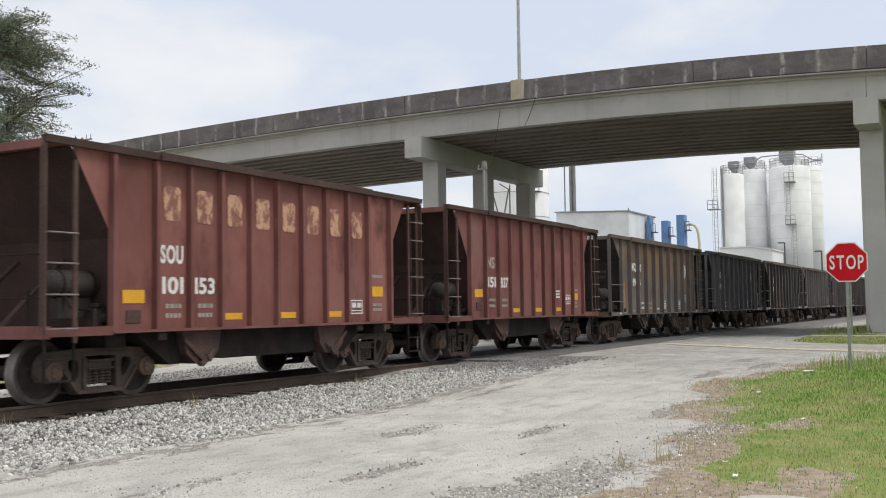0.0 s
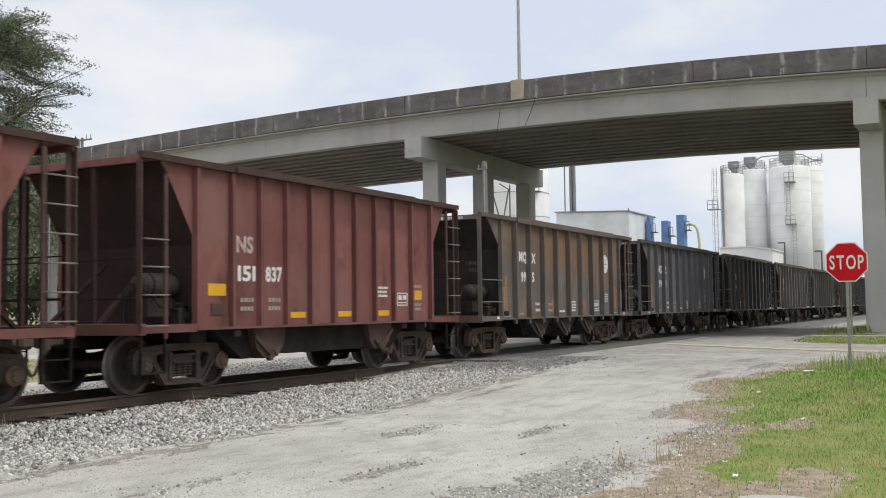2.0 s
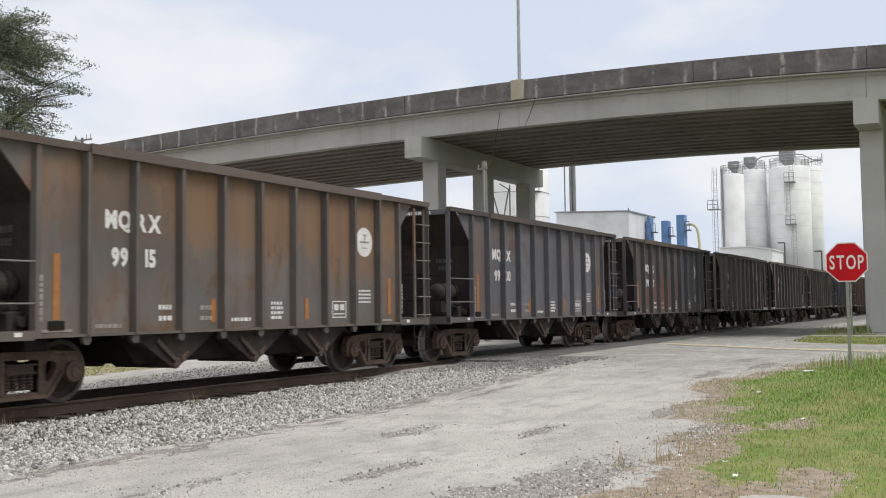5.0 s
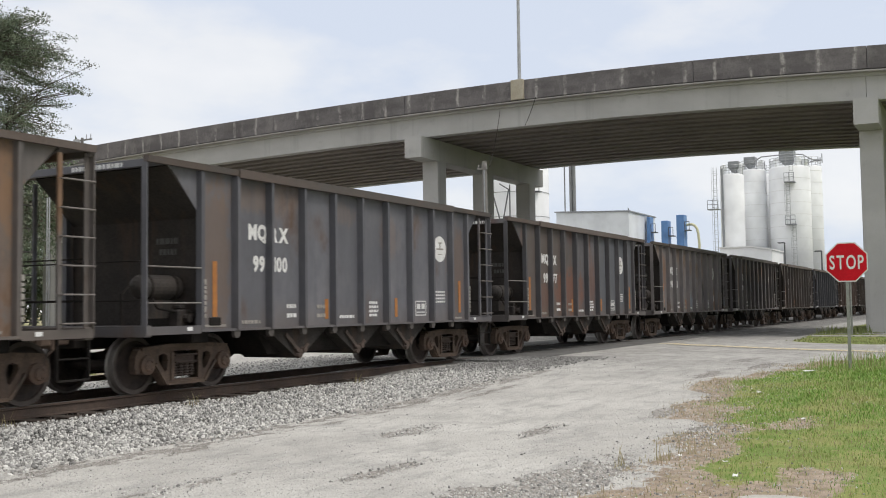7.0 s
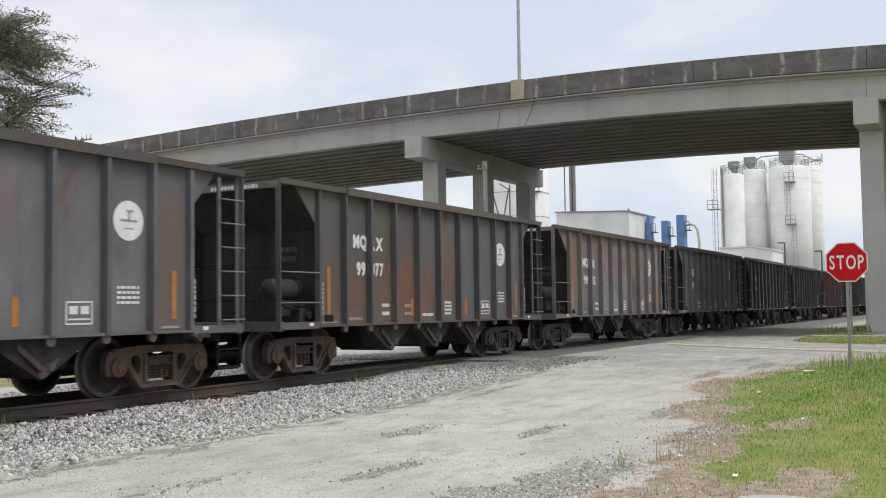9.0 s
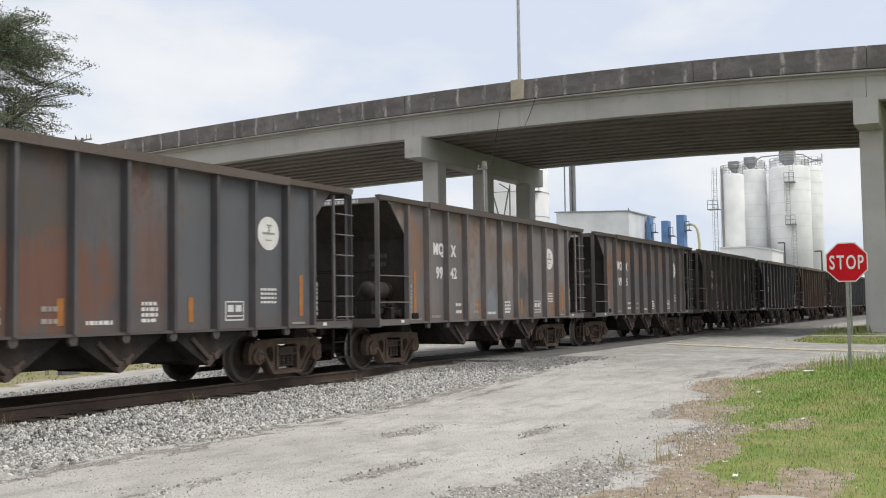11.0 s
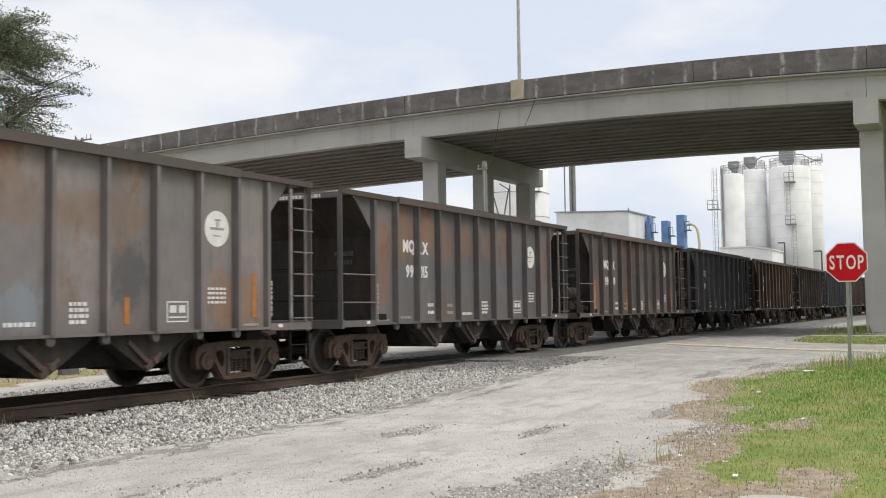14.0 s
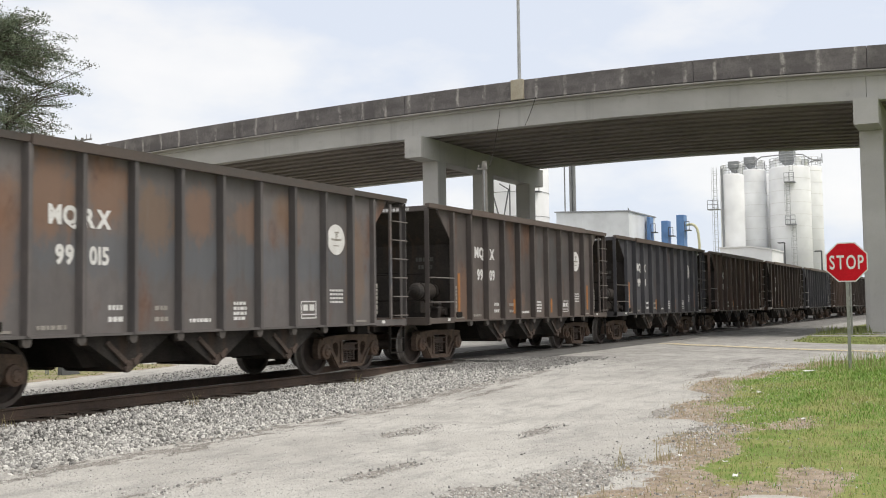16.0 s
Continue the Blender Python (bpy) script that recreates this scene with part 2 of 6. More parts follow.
def wheel_material():
    """Brown grimy plate, with a rubbed steel rim round it."""
    n = Nodes("wheel_brown")
    x, y, z = n.xyz()
    rad = n.math("SQRT", n.math("ADD", n.math("MULTIPLY", x, x), n.math("MULTIPLY", z, z)))
    grime, fine = n.noise(6.0, 5, 0.6), n.noise(40.0, 3)
    c = n.mix(n.ramp(grime, 0.35, 0.65), (0.028, 0.022, 0.020), (0.052, 0.038, 0.033))
    c = n.mix(n.math("MULTIPLY", n.ramp(rad, 0.375, 0.40), n.ramp(grime, 0.3, 0.6, 0.3, 0.6)), c, (0.125, 0.108, 0.098))
    tread = n.ramp(rad, 0.447, 0.454)
    c = n.mix(n.math("MULTIPLY", tread, n.ramp(grime, 0.3, 0.6, 0.65, 0.95)), c, (0.24, 0.225, 0.215))
    c = n.mix(n.ramp(fine, 0.45, 0.8, 0.0, 0.4), c, (0.04, 0.032, 0.028))
    return n.done(c, n.ramp(rad, 0.44, 0.455, 0.85, 0.5), n.math("MULTIPLY", tread, 0.35), fine, 0.004)


def chord_material():
    """Top chord of a car: from sooty grey to dusty pinkish brown, car by car."""
    n = Nodes("rusty_top_chord")
    broad, fine = n.noise((0.8, 3.0, 3.0), 5, 0.6), n.noise(22.0, 4)
    c = n.mix(n.ramp(n.rand(), 0.25, 0.75), (0.078, 0.069, 0.065), (0.130, 0.106, 0.096))
    c = n.mix(n.ramp(broad, 0.40, 0.64, 0.0, 0.6), c, (0.105, 0.075, 0.062))
    c = n.mix(n.ramp(fine, 0.45, 0.8, 0.0, 0.4), c, (0.055, 0.046, 0.042))
    return n.done(c, 0.8, 0.0, fine, 0.003)


WHEEL = wheel_material()
CHORD = chord_material()
CHORD_RED = simple("grimy_maroon_chord", (0.056, 0.031, 0.027), (0.080, 0.045, 0.039), 1.8, 0.85, 0.0, 0.003, 25.0, (0.055, 0.032, 0.028))
LIP = simple("rubbed_sill_lip", (0.34, 0.33, 0.32), (0.20, 0.18, 0.165), 1.2, 0.6, 0.0, 0.002, 25.0, (0.10, 0.085, 0.075))
FOOT = simple("rubbed_post_foot", (0.105, 0.096, 0.090), (0.075, 0.066, 0.060), 4.0, 0.75, 0.0, 0.003, 30.0)
BEARING = simple("bearing_cap", (0.135, 0.086, 0.062), (0.095, 0.068, 0.054), 8.0, 0.75)
GRABIRON = simple("grab_iron_grey", (0.20, 0.19, 0.18), (0.15, 0.13, 0.12), 6.0, 0.6)
WHITE_MARK = simple("stencil_white", (0.75, 0.75, 0.75), (0.64, 0.635, 0.625), 4.0, 0.7, 0.0, 0.001)


def faded_material():
    """Faded orange lettering paint, flaked through to the maroon beneath."""
    n = Nodes("stencil_faded_orange")
    shift = n.t.nodes.new("ShaderNodeCombineXYZ")
    n.put(n.math("MULTIPLY", n.rand(), 23.0), shift.inputs[0])
    moved = n.t.nodes.new("ShaderNodeVectorMath")
    n.put(n.co, moved.inputs[0])
    n.put(shift.outputs[0], moved.inputs[1])
    n.co = moved.outputs[0]
    broad, flake, fine = n.noise((5.0, 5.0, 3.2), 4, 0.6), n.noise((17.0, 17.0, 9.0), 5, 0.65), n.noise(45.0, 3)
    c = n.mix(n.ramp(broad, 0.40, 0.62), (0.47, 0.285, 0.185), (0.36, 0.175, 0.125))
    gone = n.math("ADD", flake, n.math("MULTIPLY", n.math("SUBTRACT", broad, 0.5), 0.9))
    c = n.mix(n.ramp(gone, 0.44, 0.56, 0.0, 0.9), c, (0.185, 0.078, 0.066))
    return n.done(c, 0.75, 0.0, fine, 0.001)


FADED_MARK = faded_material()
YELLOW = simple("reflector_yellow", (0.72, 0.38, 0.02), (0.62, 0.32, 0.02), 6.0, 0.5, 0.0, 0.001)
ORANGE = simple("reflector_orange", (0.42, 0.17, 0.04), (0.32, 0.13, 0.04), 6.0, 0.6, 0.0, 0.001)


def concrete(name, a, b, stain):
    n = Nodes(name)
    broad, fine = n.noise((0.35, 0.35, 0.5), 6, 0.6), n.noise(22.0, 4, 0.6)
    runs = n.noise((1.6, 1.6, 0.10), 5, 0.62, (3, 3, 1))
    blot = n.noise(1.4, 6, 0.66, (5, 1, 2))
    c = n.mix(n.ramp(broad, 0.36, 0.64), a, b)
    c = n.mix(n.ramp(runs, 0.54, 0.74, 0.0, 0.45), c, stain)
    c = n.mix(n.ramp(blot, 0.58, 0.74, 0.0, 0.4), c, stain)
    c = n.mix(n.ramp(fine, 0.5, 0.8, 0.0, 0.22), c, stain)
    return n.done(c, 0.88, 0.0, fine, 0.004)


CONCRETE = concrete("bridge_concrete", (0.445, 0.441, 0.436), (0.392, 0.388, 0.383), (0.274, 0.270, 0.266))
# near-black concrete: the parapet's shadow line painted into the groove
GROOVE_SHADE = concrete("groove_shade_concrete", (0.10, 0.094, 0.09), (0.075, 0.070, 0.068), (0.05, 0.046, 0.045))
SLAB_EDGE = concrete("slab_edge_concrete", (0.36, 0.35, 0.34), (0.29, 0.282, 0.275), (0.19, 0.18, 0.175))
# bridge concrete again, with the shade under the deck put into its colour
BEAM_SHADED = concrete("shaded_beam_concrete", (0.235, 0.208, 0.198), (0.192, 0.170, 0.163), (0.13, 0.114, 0.11))
STEEL = simple("galvanised_steel", (0.42, 0.43, 0.44), (0.34, 0.35, 0.36), 5.0, 0.45, 0.6, 0.001)
RAIL = simple("rail_rust", (0.102, 0.070, 0.054), (0.076, 0.056, 0.046), 3.0, 0.8, 0.0, 0.003)
RAIL_TOP = simple("rail_head", (0.32, 0.30, 0.29), (0.24, 0.22, 0.21), 6.0, 0.35, 0.8, 0.001)
TIE = simple("creosoted_tie", (0.052, 0.041, 0.033), (0.080, 0.064, 0.052), 4.0, 0.9, 0.0, 0.008, 24.0)
SIGN_RED = simple("sign_red", (0.60, 0.006, 0.018), (0.54, 0.005, 0.015), 4.0, 0.6, 0.0, 0.0005, spec=0.2)
SIGN_WHITE = simple("sign_white", (0.80, 0.80, 0.78), (0.72, 0.72, 0.70), 4.0, 0.4, 0.0, 0.0005)
POST = simple("sign_post_steel", (0.36, 0.37, 0.35), (0.28, 0.29, 0.27), 8.0, 0.6, 0.4, 0.001)
SILO = simple("silo_white", (0.90, 0.915, 0.935), (0.87, 0.885, 0.905), 0.2, 0.75, 0.0, 0.001, 0.25, (0.80, 0.81, 0.82))
SHEET = simple("building_sheet", (0.78, 0.81, 0.84), (0.73, 0.76, 0.79), 0.2, 0.6, 0.0, 0.001, 0.5)
BLUE = simple("filter_blue", (0.13, 0.27, 0.54), (0.11, 0.235, 0.48), 0.8, 0.5, 0.0, 0.001, 1.0)
PIPE_YELLOW = simple("pipe_pale_yellow", (0.66, 0.64, 0.42), (0.58, 0.56, 0.36), 1.0, 0.5)
GREY_STEEL = simple("grey_walkway_steel", (0.26, 0.275, 0.29), (0.34, 0.355, 0.37), 1.0, 0.6, 0.2)
DARK_METAL = simple("dark_steel", (0.10, 0.105, 0.11), (0.15, 0.155, 0.16), 1.0, 0.6, 0.3)
WOOD_POLE = simple("pole_wood", (0.27, 0.26, 0.245), (0.20, 0.19, 0.18), 2.0, 0.9, 0.0, 0.004)
BARK = simple("bark", (0.10, 0.085, 0.07), (0.07, 0.058, 0.048), 3.0, 0.95, 0.0, 0.01, 20.0)


def parapet_material():
    """Old concrete, blackened by algae, with short pale runs of lime at even spaces."""
    n = Nodes("parapet_concrete")
    x, y, z = n.xyz()
    broad, fine = n.noise((0.4, 0.35, 1.1), 6, 0.66), n.noise(14.0, 5, 0.65)
    c = n.mix(n.ramp(broad, 0.34, 0.66), (0.106, 0.098, 0.101), (0.176, 0.163, 0.167))
    wash = n.noise((1.5, 1.3, 0.9), 5, 0.66, (2, 6, 0))
    c = n.mix(n.ramp(wash, 0.48, 0.68, 0.0, 0.55), c, (0.255, 0.238, 0.236))
    wander = n.noise((0.5, 0.8, 0.9), 3, 0.6, (1, 1, 1))
    cell = n.math("ABSOLUTE", n.math("SUBTRACT", n.math("FRACT", n.math("ADD", n.math("MULTIPLY", y, 0.74), n.math("MULTIPLY", wander, 0.35))), 0.5))
    run = n.math("MULTIPLY", n.ramp(cell, 0.015, 0.09, 1.0, 0.0), n.ramp(n.noise((1.0, 0.8, 1.5), 4, 0.7, (6, 2, 3)), 0.40, 0.58))
    c = n.mix(n.math("MULTIPLY", run, n.ramp(n.noise((3, 9.0, 1.2), 4, 0.65), 0.36, 0.58, 0.15, 0.85)), c, (0.47, 0.45, 0.43))
    c = n.mix(n.ramp(fine, 0.4, 0.8, 0.0, 0.45), c, (0.07, 0.062, 0.06))
    return n.done(c, 0.9, 0.0, fine, 0.01)


PARAPET = parapet_material()


def ground_material():
    """Asphalt, soil, turf and gravel, laid out by the sheet's own cover attribute."""
    n = Nodes("ground_surface")
    at = n.t.nodes.new("ShaderNodeAttribute")
    at.attribute_name = "cover"
    sp = n.t.nodes.new("ShaderNodeSeparateColor")
    n.t.links.new(at.outputs["Color"], sp.inputs[0])
    turf_f, soil_f, dark_f = sp.outputs
    mid = n.noise(1.7, 6, 0.66, (3, 8, 0))
    small = n.noise(7.0, 5, 0.68, (1, 3, 0))
    grain = n.noise(75.0, 3, 0.65)
    peb = n.cells(34.0)
    peb_tone = n.ramp(peb[1], 0.0, 1.0)
    # worn pale asphalt with stone showing, breaking up where the sheet's alpha says so
    asph = n.mix(n.ramp(n.noise(0.4, 5, 0.6, (1, 2, 0)), 0.36, 0.64), (0.475, 0.46, 0.432), (0.60, 0.585, 0.55))
    asph = n.mix(n.ramp(mid, 0.46, 0.66, 0.0, 0.55), asph, (0.35, 0.34, 0.325))
    asph = n.mix(n.ramp(n.noise((0.9, 3.2, 1), 6, 0.66, (2, 5, 0)), 0.50, 0.66, 0.0, 0.5), asph, (0.30, 0.292, 0.28))
    asph = n.mix(n.ramp(small, 0.50, 0.72, 0.0, 0.4), asph, (0.60, 0.59, 0.565))
    asph = n.mix(n.ramp(grain, 0.46, 0.70, 0.0, 0.55), asph, (0.21, 0.205, 0.195))
    asph = n.mix(n.ramp(peb[0], 0.10, 0.30, 0.36, 0.0), asph, n.mix(peb_tone, (0.26, 0.25, 0.24), (0.72, 0.71, 0.68)))
    gravel = n.mix(n.ramp(n.noise(28.0, 4, 0.7, (5, 5, 0)), 0.42, 0.60), (0.20, 0.182, 0.162), n.mix(peb_tone, (0.30, 0.28, 0.255), (0.52, 0.495, 0.46)))
    crack = n.math("ADD", at.outputs["Alpha"], n.math("MULTIPLY", n.math("SUBTRACT", n.noise((2.2, 5.0, 1), 7, 0.72, (4, 4, 0)), 0.5), 2.2))
    asph = n.mix(n.ramp(crack, 0.42, 0.62, 0.0, 0.85), asph, gravel)
    # dark_f: dark asphalt, plus the painted shade of overpass and train
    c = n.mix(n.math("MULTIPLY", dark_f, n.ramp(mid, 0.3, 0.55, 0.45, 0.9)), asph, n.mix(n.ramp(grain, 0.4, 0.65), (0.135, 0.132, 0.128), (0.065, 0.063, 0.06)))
    soil = n.mix(n.ramp(mid, 0.35, 0.65), (0.430, 0.350, 0.275), (0.325, 0.258, 0.198))
    soil = n.mix(n.ramp(small, 0.42, 0.68, 0.0, 0.75), soil, (0.195, 0.16, 0.125))
    soil = n.mix(n.ramp(n.noise(3.4, 6, 0.7, (9, 2, 0)), 0.52, 0.66, 0.0, 0.6), soil, (0.26, 0.25, 0.12))
    soil = n.mix(n.ramp(peb[0], 0.10, 0.35, 0.6, 0.0), soil, n.mix(peb_tone, (0.25, 0.22, 0.19), (0.58, 0.54, 0.48)))
    turf = n.mix(n.ramp(mid, 0.40, 0.60), (0.175, 0.245, 0.062), (0.27, 0.285, 0.10))
    turf = n.mix(n.ramp(small, 0.5, 0.7, 0.0, 0.7), turf, (0.33, 0.28, 0.14))
    edge = n.math("ADD", n.math("MULTIPLY", n.math("SUBTRACT", small, 0.5), 1.3), n.math("MULTIPLY", n.math("SUBTRACT", mid, 0.5), 0.9))
    c = n.mix(n.ramp(n.math("ADD", soil_f, edge), 0.38, 0.62), c, soil)
    c = n.mix(n.ramp(n.math("ADD", turf_f, edge), 0.40, 0.60), c, turf)
    relief = n.math("ADD", n.math("MULTIPLY", grain, 0.5), n.math("ADD", n.math("MULTIPLY", peb[0], -0.8), n.math("MULTIPLY", n.ramp(crack, 0.60, 0.66), -1.2)))
    return n.done(c, 0.95, 0.0, relief, 0.02, 0.9, 0.25)


GROUND = ground_material()


def ballast_material(name, lo, hi, dirt):
    n = Nodes(name)
    c = n.mix(n.island(), lo, hi)
    fine = n.noise(30.0, 4)
    c = n.mix(n.ramp(fine, 0.45, 0.75, 0, 0.5), c, dirt)
    return n.done(c, 0.9, 0.0, fine, 0.01)


BALLAST = ballast_material("ballast_limestone", (0.15, 0.148, 0.142), (0.71, 0.70, 0.668), (0.17, 0.165, 0.152))
BALLAST_DARK = ballast_material("ballast_oily", (0.045, 0.037, 0.032), (0.105, 0.086, 0.073), (0.035, 0.029, 0.026))
# dark bed below paler stones: shade in their gaps put into its colour
BALLAST_BED = simple("ballast_bed", (0.075, 0.072, 0.068), (0.12, 0.116, 0.11), 6.0, 0.95, 0.0, 0.03, 16.0)
BED_DARK = simple("oily_bed", (0.042, 0.034, 0.029), (0.075, 0.062, 0.053), 3.0, 0.95, 0.0, 0.03, 16.0)


def leaf_material(name, a, b, c3, lo=0.45, hi=0.7):
    n = Nodes(name)
    c = n.mix(n.island(), a, b)
    c = n.mix(n.ramp(n.noise(0.8, 4, 0.6), lo, hi, 0.0, 0.85), c, c3)
    m = n.done(c, 0.6, 0.0, None)
    n.b.inputs["Subsurface Weight"].default_value = 0.0
    return m


LEAF = leaf_material("leaves", (0.072, 0.110, 0.062), (0.140, 0.172, 0.105), (0.150, 0.138, 0.102))
GRASS = leaf_material("grass_blades", (0.14, 0.275, 0.045), (0.25, 0.40, 0.075), (0.37, 0.37, 0.15), 0.46, 0.68)
GRASS_FAR = leaf_material("rough_grass", (0.125, 0.175, 0.05), (0.21, 0.24, 0.075), (0.28, 0.25, 0.13))
GRASS_DRY = leaf_material("dry_grass", (0.38, 0.31, 0.19), (0.31, 0.29, 0.13), (0.40, 0.33, 0.22))

# ------------------------------------------------------------------ mesh helpers


def box(bm, x0, x1, y0, y1, z0, z1, bevel=0.0):
    m = Matrix.Translation(((x0 + x1) / 2, (y0 + y1) / 2, (z0 + z1) / 2)) @ Matrix.Diagonal((abs(x1 - x0), abs(y1 - y0), abs(z1 - z0), 1))
    r = bmesh.ops.create_cube(bm, size=1.0, matrix=m)
    if bevel:
        es = list({e for v in r["verts"] for e in v.link_edges})
        bmesh.ops.bevel(bm, geom=es, offset=bevel, segments=1, affect="EDGES")
    return bm


def bar(bm, p, q, w, h=None, bevel=0.0):
    """A square bar from p to q; w across, h in the upright sense."""
    p, q = Vector(p), Vector(q)
    d = q - p
    m = Matrix.Translation((p + q) / 2) @ d.to_track_quat("X", "Z").to_matrix().to_4x4() @ Matrix.Diagonal((d.length, w, h or w, 1))
    bmesh.ops.create_cube(bm, size=1.0, matrix=m)
    return bm


def rod(bm, p, q, r, seg=8, r2=None):
    p, q = Vector(p), Vector(q)
    d = q - p
    m = Matrix.Translation((p + q) / 2) @ d.to_track_quat("Z", "X").to_matrix().to_4x4()
    bmesh.ops.create_cone(bm, cap_ends=True, segments=seg, radius1=r, radius2=r if r2 is None else r2, depth=d.length, matrix=m)
    return bm


def prism(bm, pts, axis, a, b):
    """A polygon pushed from a to b along an axis; pts are the other two coordinates in order."""
    def at(u, v, w):
        return {"x": (w, u, v), "y": (u, w, v), "z": (u, v, w)}[axis]
    lo = [bm.verts.new(at(u, v, a)) for u, v in pts]
    hi = [bm.verts.new(at(u, v, b)) for u, v in pts]
    k = len(pts)
    bm.faces.new(lo[::-1])
    bm.faces.new(hi)
    for i in range(k):
        bm.faces.new((lo[i], lo[(i + 1) % k], hi[(i + 1) % k], hi[i]))
    bmesh.ops.recalc_face_normals(bm, faces=bm.faces[:])
    return bm


def lathe(bm, prof, seg, axis="y", centre=(0, 0, 0)):
    """Turns a profile of (radius, along) round an axis."""
    rings = []
    for r, h in prof:
        ring = []
        for i in range(seg):
            a = 2 * math.pi * i / seg
            c, s = r * math.cos(a), r * math.sin(a)
            v = {"y": (c, h, s), "z": (c, s, h), "x": (h, c, s)}[axis]
            ring.append(bm.verts.new(Vector(v) + Vector(centre)))
        rings.append(ring)
    for a, b in zip(rings, rings[1:]):
        for i in range(seg):
            bm.faces.new((a[i], a[(i + 1) % seg], b[(i + 1) % seg], b[i]))
    bm.faces.new(rings[0])
    bm.faces.new(rings[-1][::-1])
    bmesh.ops.recalc_face_normals(bm, faces=bm.faces[:])
    return bm


def mesh_of(name, bm, smooth=False):
    me = bpy.data.meshes.new(name)
    bm.to_mesh(me)
    bm.free()
    if smooth:
        for p in me.polygons:
            p.use_smooth = True
    me.materials.append(None)
    return me


def part(name, bm, material, parent=None, label="", at=None, smooth=False):
    """ONE mesh object, from a bmesh or a mesh that it shares, under a thing or a part."""
    me = bm if isinstance(bm, bpy.types.Mesh) else mesh_of(name, bm, smooth)
    ob = new(name, me)
    ob.material_slots[0].link = "OBJECT"
    ob.material_slots[0].material = material
    if parent:
        ob.parent = parent
    if at is not None:
        ob.matrix_basis = at if isinstance(at, Matrix) else Matrix.Translation(at)
    if label:
        ob["label"] = label
    return ob


def B():
    return bmesh.new()


MESHES = {}


def shared(key, build, smooth=False):
    if key not in MESHES:
        bm = B()
        build(bm)
        MESHES[key] = mesh_of(key, bm, smooth)
    return MESHES[key]


def letter_mesh(ch, height, squeeze=1.0, weight=0.04):
    """One stencilled character as a thin welded mesh in the XZ plane, seen from -Y, its left edge at x = 0. Returns it and its width."""
    key = f"letter {ch} {height} {squeeze} {weight}"
    if key not in MESHES:
        cu = bpy.data.curves.new("lettering", "FONT")
        cu.body, cu.size, cu.extrude, cu.offset, cu.resolution_u = ch, height / 0.7, 0.002, weight * height, 4
        ob = bpy.data.objects.new("lettering", cu)
        me = bpy.data.meshes.new_from_object(ob)
        bm = B()
        bm.from_mesh(me)
        bmesh.ops.remove_doubles(bm, verts=bm.verts[:], dist=0.0001)
        left = min(v.co.x for v in bm.verts)
        bm.transform(Matrix.Rotation(radians(90), 4, "X") @ Matrix.Diagonal((squeeze, 1, 1, 1)) @ Matrix.Translation((-left, 0, 0)))
        bm.to_mesh(me)
        bm.free()
        me.materials.clear()
        me.materials.append(None)
        bpy.data.objects.remove(ob)
        bpy.data.curves.remove(cu)
        MESHES[key] = me
    me = MESHES[key]
    return me, max(v.co.x for v in me.vertices)


def lettering(name, parent, body, height, squeeze, mat, x, y, z, label="", weight=0.04, gap=0.11, fit=0.0):
    """A word or number centred on x, each of its characters a part of its own; fit: the width that it fills."""
    if fit:
        plain = [letter_mesh(ch, height, 1.0, weight)[1] for ch in body]
        squeeze = round(fit / (sum(plain) + gap * height * (len(plain) - 1)), 3)
    made = [letter_mesh(ch, height, squeeze, weight) for ch in body]
    at = x - (sum(w for _, w in made) + gap * height * squeeze * (len(made) - 1)) / 2
    for me, w in made:
        part(name, me, mat, parent, label, (at, y, z))
        at += w + gap * height * squeeze


def thing(name, label, category, group="", at=None, kind=""):
    ob = tagged(new(name), label, category, group, kind)
    if at is not None:
        ob.matrix_basis = at if isinstance(at, Matrix) else Matrix.Translation(at)
    return ob


def ss(a, b, x):
    t = min(1.0, max(0.0, (x - a) / (b - a)))
    return t * t * (3 - 2 * t)

# ------------------------------------------------------------------ ground and track
TRACK_Y = 12.84           # centre of the track; the rails run along X, their tops at z = 0
CROSS_A, CROSS_B = 22.8, 41.0     # where the road lies flush with the rails


VERGE = ((0, 1.4), (6, 1.9), (8, 2.3), (10.8, 2.45), (12.3, 2.5), (13.3, 3.1), (15, 3.5), (18.7, 3.95), (20.5, 3.7), (21.7, 3.3), (23.0, 3.0), (24.2, 2.6), (24.6, -30.0), (99, -30.0))


def verge_y(x):
    """How far the turf reaches towards the road."""
    for (a, u), (b, v) in zip(VERGE, VERGE[1:]):
        if x < b:
            return u + (v - u) * max(0.0, x - a) / (b - a)
    return -30.0


BROKEN = ((9.0, 3.5, 1.6, 0.55, 1.0), (7.6, 3.9, 1.0, 0.5, 0.9), (11.4, 6.75, 0.9, 0.35, 0.8), (8.7, 5.35, 1.0, 0.22, 0.75), (12.1, 5.2, 1.1, 0.22, 0.7), (14.5, 4.2, 1.2, 0.3, 0.8),
          (12.4, 3.2, 1.3, 0.5, 0.65), (20.0, 5.0, 1.6, 0.35, 0.7), (22.5, 4.4, 1.8, 0.3, 0.8), (16.5, 7.9, 2.0, 0.3, 0.55), (7.0, 6.6, 1.3, 0.3, 0.5), (24.5, 5.2, 1.8, 0.35, 0.6))


def wob(x, y, k, seed=0.0):
    return noise.noise((x * k, y * k, seed))


